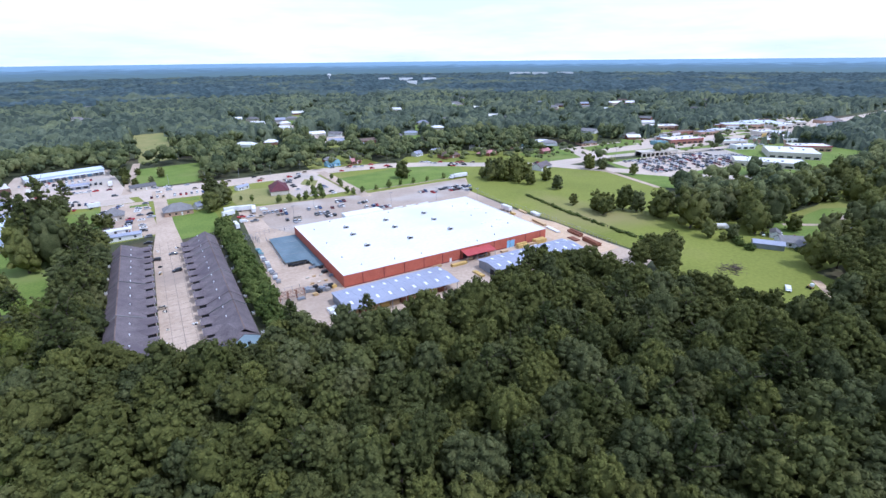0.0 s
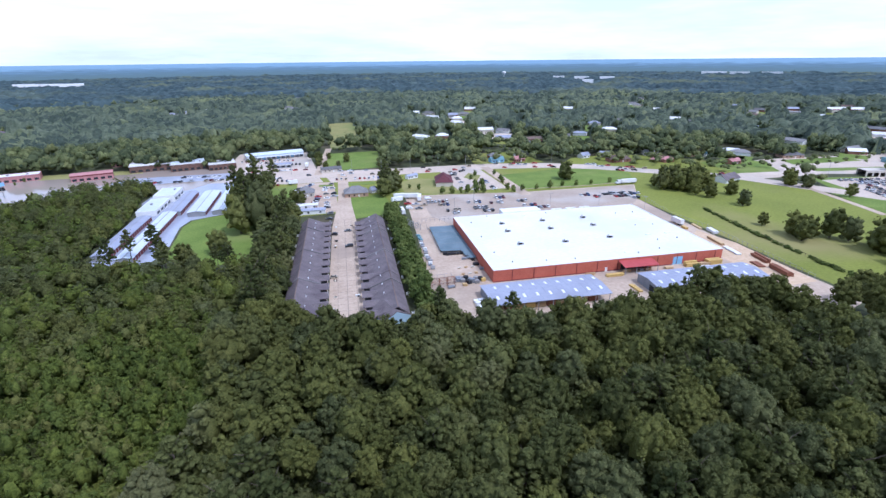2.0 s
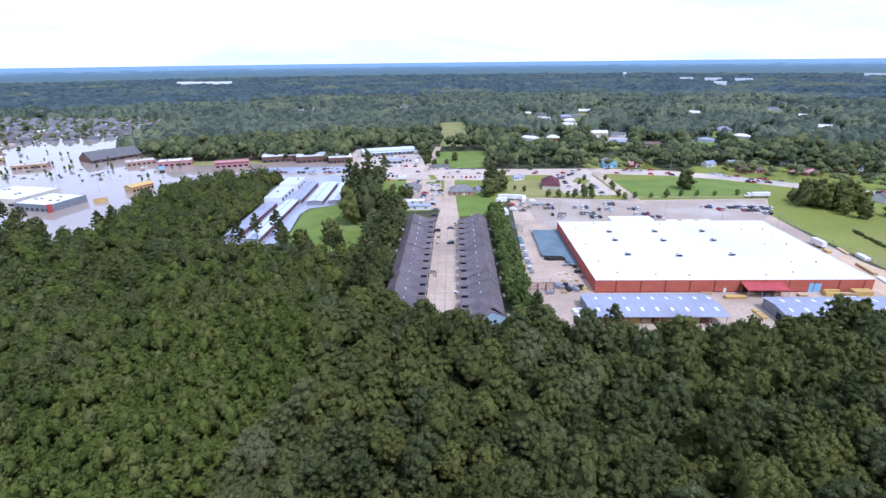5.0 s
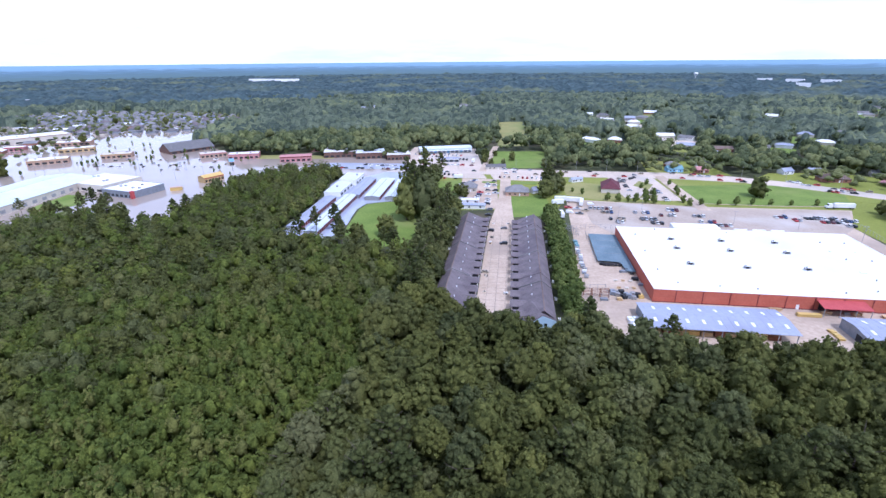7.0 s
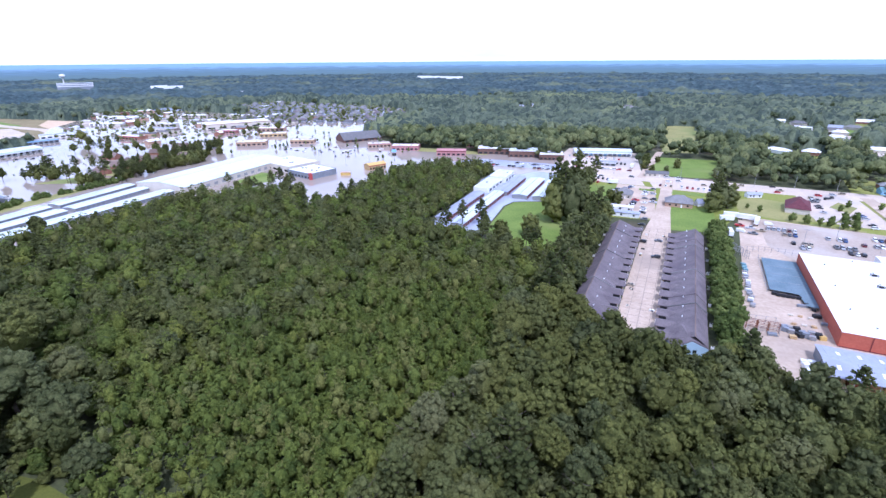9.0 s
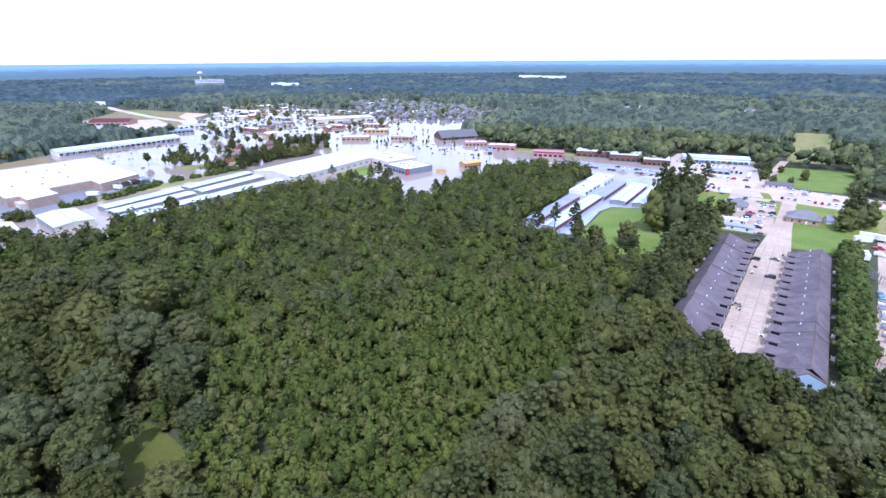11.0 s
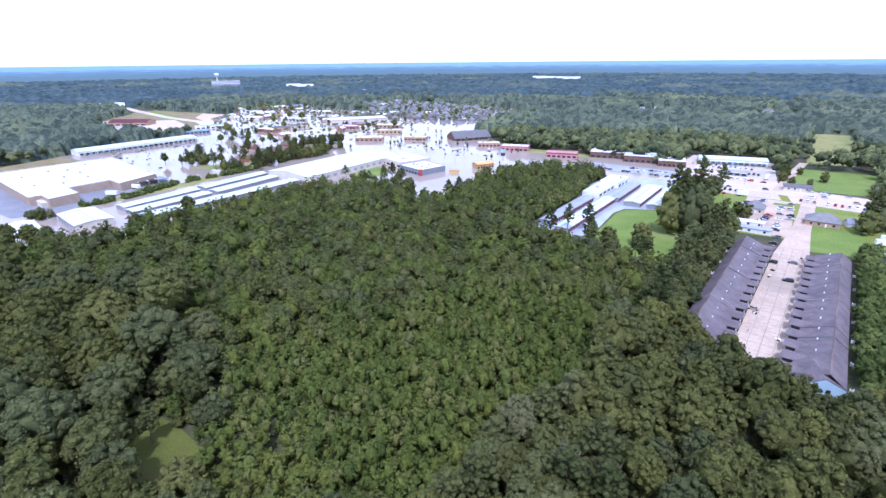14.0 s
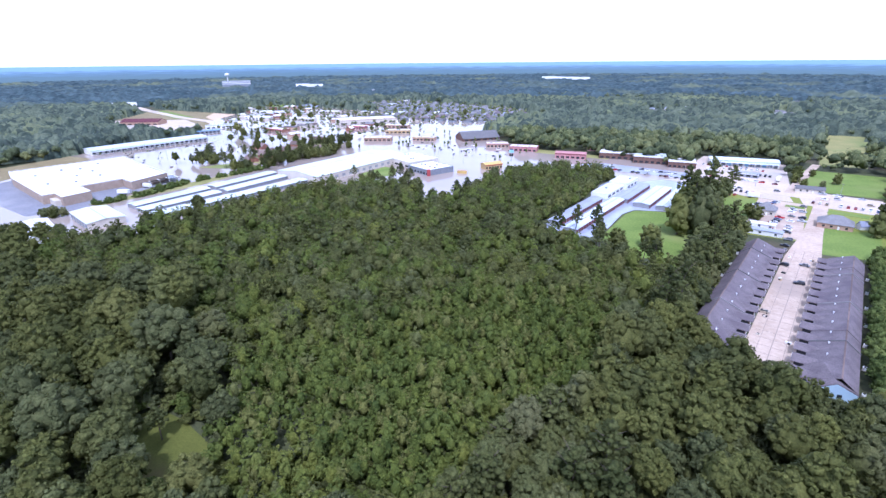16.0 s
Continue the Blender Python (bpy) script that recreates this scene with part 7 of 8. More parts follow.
# large trees round the meadow and the homes beside it
for i, (x, y, q) in enumerate(((303, 150, 1.5), (299, 127, 1.7), (309, 137, 1.4), (318, 124, 1.6), (342, 114, 1.6), (334, 122, 1.4), (317, 97, 1.5), (335, 96, 1.7), (327, 104, 1.4), (360, 99, 1.5), (350, 118, 1.5),
                               (388, 102, 1.6), (376, 106, 1.5), (414, 97, 1.5), (400, 104, 1.6), (432, 92, 1.4), (286, 59, 1.3), (314, 60, 1.4), (326, 50, 1.5), (372, 63, 1.2), (384, 60, 1.4), (394, 54, 1.5), (410, 60, 1.5),
                               (428, 56, 1.4), (446, 78, 1.5), (462, 84, 1.5), (450, 58, 1.5), (470, 66, 1.5), (494, 76, 1.3), (474, 98, 1.5), (290, 112, 0.9), (295, 101, 0.7))):
    plant(FIELD[i % 4], x, y, q * 1.08, i * 77, 1.05 + 0.12 * (i % 3), "large spreading tree by the meadow homes", "trees by the meadow homes")
for i, (x, y) in enumerate(((290, 94), (287, 88), (293, 97), (305, 70), (309, 67), (320, 72))):
    shrub(SMALL[i % 3], x, y, 1.0 + 0.2 * (i % 3), i * 50, 0.8, "rounded green shrub beside the sheds", "shrubs by the homes")
# belt of tall trees pressing against the western town houses
for i in range(34):
    k = 6 + i * 4.0
    x, y = 11.6 - 19.5 * diry - rt.uniform(1.5, 8.5) + dirx * k, 174 + 19.5 * dirx + diry * k
    plant(PINES[i % 3] if i % 5 == 0 else FIELD[i % 4], x, y, rt.uniform(0.9, 1.25), i * 63, rt.uniform(0.95, 1.25), "tall dark tree behind the town houses", "trees behind the town houses")
for i, pts in enumerate(([(396, 322), (440, 312), (452, 330), (410, 346)], [(470, 300), (540, 282), (546, 292), (474, 312)], [(560, 262), (640, 240), (644, 250), (566, 274)], [(480, 330), (560, 318), (566, 338), (490, 350)])):
    patch("lawn_strip", pts, 0.135, "lawn", "grass strip beside the shops", "lawn")

# clutter of the garden yard: racks, wrapped goods and bare dirt by the timber
patch("dirt_yard", [at_store(129, -34), at_store(152, -33), at_store(153, 20), at_store(146, 44), at_store(132, 30), at_store(129, -6)], 0.10, "dirt", "pale orange dirt beside the timber piles", "ground")
for i, (x, y) in enumerate(((64.5, 195), (68.3, 194.6), (72.1, 194.2), (76.5, 286), (78.5, 281), (80.5, 276))):
    ob = thing("rack_frame", x, y, BLOCK if i < 3 else -70, 0.06, "tall bare steel rack frame in the yard", "rack", "rack frames")
    for a in (-1.7, 1.7):
        for b in (-0.6, 0.6):
            part("post", Shape().box(a, b, 0, 0.16, 0.16, 4.2), "rust" if i < 3 else "steel", ob)
    for z in (1.3, 2.7, 4.05):
        for b in (-0.6, 0.6):
            part("beam", Shape().box(0, b, z, 3.4, 0.12, 0.16), "rust" if i < 3 else "steel", ob)
for i, (x, y, sx, sy, h, mat, lab) in enumerate(((58.5, 186, 3.0, 2.0, 1.0, "dark", "dark wrapped goods beside the hedge"), (58.8, 181, 4.5, 1.6, 0.8, "rust", "rust-brown boards beside the hedge"),
                                                 (61.5, 178, 2.0, 1.8, 1.4, "teal", "dark green bin beside the hedge"), (60.5, 174, 3.4, 2.6, 0.9, "white_paint", "white sheets stacked beside the hedge"),
                                                 (62.6, 171.5, 3.0, 2.4, 1.2, "skylight", "pale wrapped goods beside the hedge"), (71, 191.6, 3.2, 2.0, 0.9, "grey_metal", "grey mesh panels lying in the yard"),
                                                 (78, 191.4, 2.2, 1.8, 1.2, "ochre", "orange-brown crates in the yard"), (81, 192.6, 1.8, 1.6, 1.5, "dark", "dark crates beside the store corner"),
                                                 (83.6, 193.4, 2.4, 1.6, 1.3, "dark_red", "dark red machine beside the store corner"), (88, 193.2, 2.2, 1.8, 1.6, "yellow", "yellow crates at the store corner"),
                                                 (82, 231, 1.8, 1.6, 1.4, "dark", "dark crates below the shade cloth"), (90, 221, 4.0, 1.2, 1.2, "grey_metal", "long grey rack beside the shade cloth"),
                                                 (92.5, 212, 3.0, 2.0, 1.3, "dark", "dark goods against the store wall"), (93.5, 206, 2.6, 1.6, 1.0, "grey_metal", "grey goods against the store wall"))):
    stack(x, y, BLOCK + (i * 37) % 20, sx, sy, h, mat, lab, "goods_stack", 2, category="stack")


# ---- the flooded west side ----
rw = np.random.default_rng(33)
mall = thing("shopping_hall", -445, 140, -8, 0.1, "large tan brick store with stepped walls and white flat roof", "store")
OUT = [(-132, 8), (-96, 3), (0, 3), (0, 11), (18, 11), (14, 31), (-13, 31), (-15, 63), (5, 63), (-8, 97), (-80, 99), (-132, 105)]
for (a, b), (c, d) in zip(OUT, OUT[1:] + OUT[:1]):
    ln, an = math.hypot(c - a, d - b), math.degrees(math.atan2(d - b, c - a))
    wl_ = part("wall", Shape().box(ln / 2, 0.2, 0, ln, 0.4, 7.2), "tan_wall", mall, "", pose(a, b, 0, 0, 0, an))
    part("coping", Shape().box(ln / 2, 0.2, 7.2, ln, 0.6, 0.15), "white_paint", wl_)
part("roof", Shape().prism([(a * 0.995, b * 0.99 + 0.4) for a, b in OUT], 6.5, 6.8), "roof_white", mall, "bright white flat roof")
for i in range(9):
    u_, v_ = rw.uniform(-110, -25), rw.uniform(15, 90)
    part("roof_unit", Shape().box(u_, v_, 6.8, 2.2, 1.6, 1.1), "steel", mall)
part("entrance", Shape().box(6, 9.0, 0, 14, 4.0, 4.0), "cream", mall)
ob = thing("glass_canopy", -438, 226, -8, 0.1, "low grey glazed canopy beside the hall", "canopy")
part("roof", Shape().box(0, 0, 3.4, 14, 34, 0.3), "glass", ob)
for v_ in (-16, -8, 0, 8, 16):
    part("rib", Shape().box(0, v_, 3.72, 14, 0.5, 0.25), "white_paint", ob)
    part("post", Shape().box(6.5, v_, 0, 0.3, 0.3, 3.4), "white_paint", ob)
    part("post", Shape().box(-6.5, v_, 0, 0.3, 0.3, 3.4), "white_paint", ob)
patch("pavement_hall", [(-560, 128), (-420, 122), (-408, 150), (-424, 205), (-430, 250), (-460, 240), (-580, 250)], 0.2, "apron", "grey asphalt apron round the hall", "pavement")
patch("verge_hall", [(-416, 160), (-404, 162), (-398, 240), (-410, 330), (-418, 330), (-414, 240)], 0.24, "dry_grass", "grass verge with shrubs", "lawn")
patch("bank_west", [(-560, 128), (-596, 116), (-640, 165), (-662, 250), (-622, 256), (-586, 190)], 0.24, "mud_grass", "yellow grass bank behind the hall", "lawn")
box_trailer(-423, 190, 30, 9, False, "white trailer on the grey apron", 0.2)
box_trailer(-428, 212, 10, 8, False, "white box trailer beside the hall", 0.2)
for i in range(80):
    k = rw.uniform(0, 1)
    shrub(SMALL[int(rw.integers(3))], -409 + 4 * math.sin(k * 9) + rw.uniform(-3, 3), 160 + 170 * k, rw.uniform(0.7, 1.5), rw.uniform(0, 360), 0.9, "round shrub on the verge", "verge shrubs")
for x, y, w, d, h, t in ((-374, 201, 60, 11.5, 3.0, 90), (-355.5, 198, 60, 11.5, 3.0, 88), (-335, 196, 64, 11.5, 3.0, 86), (-374, 268, 64, 11.5, 3.0, 91), (-354, 264, 62, 11.5, 3.0, 90), (-329, 260, 68, 12, 3.0, 86)):
    long_shed("storage_row", x, y, t, w, d, h, "long storage row with pale metal roof", "roof_cool", "steel", 16, "grey_metal", 0.7, 0.14, "storage rows")
long_shed("white_hall", -365, 144, -10, 40, 22, 4.5, "wide white-roofed hall standing in water", "roof_cool", "cream", 6, "grey_metal", 1.2, 0.1)
long_shed("white_hall", -366, 111, -12, 46, 15, 4.0, "white-roofed shed standing in flood water", "roof_white", "white_paint", 6, "grey_metal", 1.0, 0.1)
wh = long_shed("warehouse", -334, 360, 87, 128, 52, 6.0, "very long warehouse with pale pitched roof", "roof_cool", "cream", 0, "grey_metal", 2.6, 0.1)
for i in range(14):
    part("window", Shape().box(-58 + i * 9, -26.04, 1.2, 4.0, 0.12, 2.4), "steel", wh)
sp = shop("blue_shop", -253, 388, -20, 33, 30, 5.6, "grey_metal", "roof_white", "grey_metal", "dark blue-grey shop with white roof in the flood", "shop", 0.1, 7, 5)
part("red_corner", Shape().box(16.0, -14.4, 0, 2.4, 2.4, 6.0), "red", sp, "red corner tower")
shop("white_hall", -293, 412, -20, 46, 36, 6.2, "cream", "roof_white", None, "white-roofed hall between warehouse and blue-grey shop", "hall", 0.1, 5, 4)
patch("lawn_warehouse", [(-304, 340), (-284, 338), (-272, 355), (-288, 380), (-304, 382)], 0.3, "lawn", "green lawn beside the warehouse", "lawn")
mallstrip = shop("shop_row", -652, 338, 84, 140, 28, 5.0, "white_paint", "roof_pale", "roof_pale", "very long row of shops with pale blue roof", "shop row", 0.1, 22, 0, 1.6)
for i in range(23):
    part("pillar", Shape().box(-66 + i * 6, -17, 0, 0.5, 0.5, 3.6), "white_paint", mallstrip)
part("walkway_roof", Shape().box(0, -16, 3.6, 138, 4.2, 0.3), "roof_pale", mallstrip)
for name, x, y, t, w, d, h, wall, roof, fas, pit, lab in (
        ("brick_hall", -308, 590, 50, 52, 30, 3.4, "shaded_brick", "grey_roof", None, 7.5, "large brick hall with brown-grey pitched roof"),
        ("red_shop", -259, 549, 30, 27, 16, 4.6, "tan_brick", "cream", "pink", 0, "tan shop with red trim in the flood"),
        ("red_shop", -219, 538, 12, 32, 15, 5.6, "pink", "roof_white", "pink", 0, "red shop with flat white roof"),
        ("red_shop", -157, 520, 12, 32, 14, 5.4, "pink", "pink", "dark_red", 0.9, "long red-roofed shop at the flood's edge"),
        ("red_shop", -143, 578, 0, 24, 8, 4.0, "pink", "roof_white", "pink", 0, "small red and white shop"),
        ("brick_shop", -114, 546, 10, 36, 22, 7.0, "shaded_brick", "roof_white", "white_paint", 0, "brick shop with flat white roof and porch"),
        ("brick_shop", -79, 538, 8, 32, 24, 7.4, "shaded_brick", "roof_pale", "white_paint", 0, "brown brick shop with flat pale roof"),
        ("brick_shop", -48, 528, 8, 25, 20, 6.6, "shaded_brick", "roof_white", "white_paint", 0, "small brown brick shop with pale parapet"),
        ("restaurant", -208, 429, 58, 19, 10, 4.6, "ochre", "yellow", "red", 1.6, "yellow restaurant standing in flood water"),
        ("big_store", -568, 668, 52, 100, 40, 7.5, "cream", "roof_white", "tan_brick", 0, "large cream store standing in the flood"),
        ("shop", -420, 517, 30, 36, 18, 5.0, "tan_brick", "roof_white", "ochre", 0, "tan shop with white roof in water"),
        ("shop", -366, 548, 20, 30, 14, 4.6, "tan_brick", "cream", "ochre", 0, "yellow-trimmed shop in water"),
        ("shop", -441, 590, 30, 36, 15, 4.6, "ochre", "roof_white", None, 0, "yellow-walled shop in water"),
        ("shop", -527, 598, 15, 30, 14, 4.6, "pink", "roof_white", "red", 0, "red shop in the flood"),
        ("shop", -614, 515, 0, 34, 16, 4.6, "brick", "roof_white", "red", 0, "red brick shop in the flood"),
        ("shop", -700, 452, 70, 34, 18, 4.6, "grey_metal", "roof_metal", "blue_paint", 0, "pale blue shop beyond the water"),
        ("shop", -900, 466, 30, 66, 28, 5.0, "tan_brick", "maroon_roof", None, 4.5, "long tan building with dark red roof"),
        ("shop", -735, 500, 60, 44, 18, 4.6, "white_paint", "roof_metal", None, 0, "pale building beyond the water"),
        ("shop", -690, 640, 10, 44, 16, 4.6, "cream", "roof_white", None, 0, "cream shop in the flood"),
        ("shop", -790, 620, 10, 50, 18, 4.6, "white_paint", "roof_white", None, 0, "white shop in the flood"),
        ("shop", -850, 700, 10, 60, 20, 4.6, "white_paint", "roof_white", None, 0, "white shop in the flood"),
        ("shop", -640, 590, 10, 40, 16, 4.6, "cream", "roof_metal", None, 0, "pale-roofed shop in the flood"),
        ("shop", -740, 760, 10, 44, 18, 4.6, "cream", "roof_white", None, 0, "cream shop in the flood"),
        ("shop", -480, 640, 20, 40, 18, 4.6, "tan_brick", "roof_white", None, 0, "tan shop in the flood")):
    shop(name, x, y, t, w, d, h, wall, roof, fas, lab, "shop", 0.1, 6, 2 if not pit else 0, pit)
ob = thing("yellow_container", -222, 395, 20, 0.1, "small yellow container standing in water", "container")
part("box", Shape().box(0, 0, 0, 9, 3.5, 2.6), "yellow", ob)
part("lid", Shape().box(0, 0, 2.6, 9.2, 3.7, 0.15), "tan_brick", ob)
ob = thing("tall_sign", -205, 470, 20, 0.1, "tall dark blue roadside sign", "sign")
part("post", Shape().box(0, 0, 0, 0.6, 0.6, 9), "steel", ob)
part("board", Shape().box(0, 0, 9, 5, 0.6, 3.0), "blue_paint", ob)
part("board", Shape().box(0, 0, 5.5, 4, 0.6, 2.6), "dark", ob)

# houses and trees on the low rise west of the storage rows
for x, y in ((-453, 360), (-456, 395), (-488, 470), (-462, 378), (-450, 336), (-480, 430), (-430, 420), (-510, 395)):
    house(x, y, rw.uniform(-30, 30), 17, 11, 3.0, 3.4, "brown_roof", "brick", False, "brown-roofed brick house among flooded trees", "houses", False, 0.1)
for i in range(90):
    c = [(-490, 300), (-468, 312), (-464, 350), (-400, 326), (-570, 428), (-530, 415), (-465, 412), (-440, 432), (-448, 472), (-470, 380), (-420, 350), (-500, 440), (-590, 440)][int(rw.integers(13))]
    x, y = c[0] + rw.normal(0, 11), c[1] + rw.normal(0, 11)
    if near_line(np.array([x]), np.array([y]), [(-334, 296), (-330, 424)], 36)[0]:
        continue
    kind = PINES[int(rw.integers(3))] if rw.random() < 0.5 else OAKS[int(rw.integers(5))]
    plant(kind, x, y, rw.uniform(0.5, 0.85), rw.uniform(0, 360), rw.uniform(0.8, 1.1), "dark tree standing in flood water", "flooded trees")
patch("bank_rise", [(-425, 330), (-420, 410), (-440, 470), (-480, 480), (-490, 440), (-480, 360), (-460, 330)], 0.22, "dry_grass", "muddy grass rise with trees", "lawn")
patch("bank_lot", [(-470, 285), (-430, 300), (-422, 322), (-456, 326)], 0.24, "dry_grass", "yellow grass corner of the lot", "lawn")
# small trees, poles and stranded cars in the water
for i in range(75):
    x, y = rw.uniform(-420, -200), rw.uniform(430, 660)
    if not inside(np.array([x]), np.array([y]), FLOOD)[0] or near_line(np.array([x]), np.array([y]), [(-335, 300), (-330, 440), (-240, 420)], 45)[0]:
        continue
    plant(SMALL[int(rw.integers(3))], x, y, rw.uniform(0.3, 0.6), rw.uniform(0, 360), rw.uniform(1.1, 2.0), "small dark tree standing in flood water", "flooded small trees")
for i in range(85):
    x, y = rw.uniform(-980, -430), rw.uniform(440, 830)
    if not inside(np.array([x]), np.array([y]), FLOOD)[0]:
        continue
    plant(SMALL[int(rw.integers(3))] if rw.random() < 0.6 else OAKS[int(rw.integers(5))], x, y, rw.uniform(0.5, 1.1), rw.uniform(0, 360), rw.uniform(0.8, 1.1), "dark tree in the far flood", "flooded small trees")
for i in range(26):
    pole(rw.uniform(-420, -220), rw.uniform(430, 560), rw.uniform(8, 12), True, rw.uniform(0, 90), "tall light pole standing in water", "light poles")
for i in range(16):
    pole(-640 + rw.uniform(0, 130), rw.uniform(270, 400), 10, True, 0, "tall light pole standing in water", "light poles")
for i in range(80):
    if i < 50:
        x, y = rw.uniform(-360, -225), rw.uniform(440, 540)
    else:
        x, y = rw.uniform(-620, -480), rw.uniform(270, 400)
    if near_line(np.array([x]), np.array([y]), [(-335, 300), (-330, 440), (-240, 420)], 42)[0]:
        continue
    car(x, y, rw.choice([20, 110]) + rw.uniform(-6, 6), ["sedan", "suv", "pickup"][int(rw.integers(3))], ["car_white", "car_silver", "car_grey", "car_black", "car_tan"][int(rw.integers(5))],
        "flooded cars", -0.55, "half sunk in flood water", True)
# flooded estate of grey-roofed houses
hx, hy = scatter(np.random.default_rng(9), SUBDIVISION, 26, 0.22)
near_first = np.argsort(np.hypot(hx, hy))
far_wall, far_roof = Shape(), Shape()
for n_, i in enumerate(near_first):
    x, y, a_ = hx[i], hy[i], float(rw.choice([12, 100])) + rw.uniform(-8, 8)
    w_, d_, r_ = rw.uniform(12, 16), rw.uniform(9, 12), rw.uniform(2.6, 3.6)
    if n_ < 90:
        house(x, y, a_, w_, d_, 2.8, r_, "grey_roof" if rw.random() < 0.6 else "shingle", "grey_metal" if rw.random() < 0.65 else "cream", True,
              "grey-roofed house in the flooded estate", "estate houses", False, 0.1)
    else:
        one = Shape()
        one.hip(-w_ / 2, w_ / 2, -d_ / 2, d_ / 2, 2.85, r_)
        m_ = pose(x, y, 0.1, 0, 0, a_)
        k_ = len(far_roof.v)
        far_roof.v += [tuple(m_ @ Vector(p)) for p in one.v]
        far_roof.f += [tuple(k_ + q for q in f_) for f_ in one.f]
        far_wall.box(x, y, 0.1, w_, d_, 2.8, a_)
tagged(new("estate_roofs", mesh_of("estate_roofs", far_roof, "grey_roof")), "roofs of the far part of the flooded estate", "houses", kind="stuff")
tagged(new("estate_walls", mesh_of("estate_walls", far_wall, "grey_metal")), "walls of the far part of the flooded estate", "houses", kind="stuff")
for i in range(12):
    x, y = rw.uniform(-700, -260), rw.uniform(640, 1080)
    if inside(np.array([x]), np.array([y]), SUBDIVISION)[0]:
        plant(OAKS[int(rw.integers(5))], x, y, rw.uniform(0.35, 0.7), rw.uniform(0, 360), 0.9, "tree between the flooded houses", "estate trees")

# storage units beside the lawn
for x, y, t, w, d, doors, roof_, lab in ((-90, 324, 83, 72, 8.0, 20, "roof_metal", "storage row with dark red doors"), (-76, 322, 83.5, 87, 8.5, 22, "roof_pale", "second storage row with dark red doors"),
                                         (-66, 393, 84, 57, 8.5, 14, "roof_metal", "storage row with grey metal roof"), (-51, 388, 84, 60, 11.5, 14, "roof_pale", "storage row with pale metal roof"),
                                         (-36, 388, 84, 62, 10, 14, "roof_pale", "storage row beside the tall trees")):
    long_shed("storage_row", x, y, t, w, d, 3.0, lab, roof_, "steel", doors, "dark_red", 0.7, 0.1, "storage units")
shop("storage_hall", -80, 420, 84, 26, 15, 5.2, "white_paint", "roof_pale", None, "white storage hall with stepped flat roof", "shop", 0.1, 3, 1)
shop("storage_hall", -85, 388, 84, 36, 13, 3.8, "white_paint", "roof_pale", None, "lower white storage hall", "shop", 0.1, 4, 1)
car_row(-100, 478, -45, 470, 14, 60, rw, 0.3, "cars by the flood", "standing in shallow water", False, 0.05)
car_row(-78, 492, -48, 484, 8, 10, rw, 0.3, "cars by the flood", "standing in shallow water", False, 0.05)

patch("pavement_flood_side", [(-132, 468), (-92, 474), (-32, 472), (-38, 498), (-118, 506), (-136, 490)], 0.24, "wet", "wet pale pavement before the brick shops", "pavement")
# far landmarks
def water_tower(x, y, top, label):
    ob = thing("water_tower", x, y, 0, 0, label, "water tower")
    part("stem", Shape().tube([(0, 0, 0), (0, 0, top - 12)], [2.2, 1.8], 8), "white_paint", ob)
    s = Shape()
    s.solid([[(r_ * math.cos(a * math.pi / 6), r_ * math.sin(a * math.pi / 6), z) for a in range(12)] for r_, z in ((2, top - 14), (8, top - 9), (9.5, top - 5.5), (8, top - 2), (2, top))])
    part("tank", s, "white_paint", ob)


water_tower(-1787, 1284, 60, "white water tower on the far plain")
water_tower(1108, 2241, 40, "white water tower far off in the woods")
st = shop("stadium_stand", -1690, 1250, 52, 100, 20, 34, "grey_metal", "roof_pale", "white_paint", "long blue and white grandstand far off", "grandstand", 0.0, 0, 0)
for z_ in (22.5, 28.0):
    part("stand_band", Shape().box(0, -10.3, z_, 100, 0.5, 2.2), "white_paint", st, "white band along the stand")
for i, (x, y, w) in enumerate(((-821, 2386, 70), (-760, 2376, 60), (-700, 2370, 80), (-872, 2420, 70), (1258, 1994, 50), (1320, 1910, 60), (1389, 1825, 60), (1149, 1621, 40), (2268, 2093, 120), (2330, 1990, 90), (2420, 1880, 90),
                               (-1389, 1350, 70), (-1281, 623, 60), (-1217, 700, 50), (-1429, 853, 60), (-900, 700, 30),
                               (-961, 738, 24), (-797, 694, 30), (-754, 691, 34), (-788, 749, 20), (-741, 901, 26), (-739, 969, 28), (-766, 1070, 30), (-1451, 1359, 50), (-1074, 1296, 40), (-673, 790, 24))):
    far_ = math.hypot(x, y)
    if far_ < 1350 and y > 680:
        shop("town_building", x, y, math.degrees(math.atan2(-x, y)) + 25 * math.sin(i * 2.3), w * 0.62, 13, 4.2, ("white_paint", "cream", "tan_brick")[i % 3], ("roof_white", "roof_pale")[i % 2], None, "low pale building behind the flooded town", "building", 0.1, 0, 0)
    else:
        shop("far_building", x, y, math.degrees(math.atan2(-x, y)), w, 24, 17 if far_ > 1900 else 12 if y > 1500 else 7, "white_paint", "roof_white", None, "white building far off among woods", "building", 5.0, 0, 0)

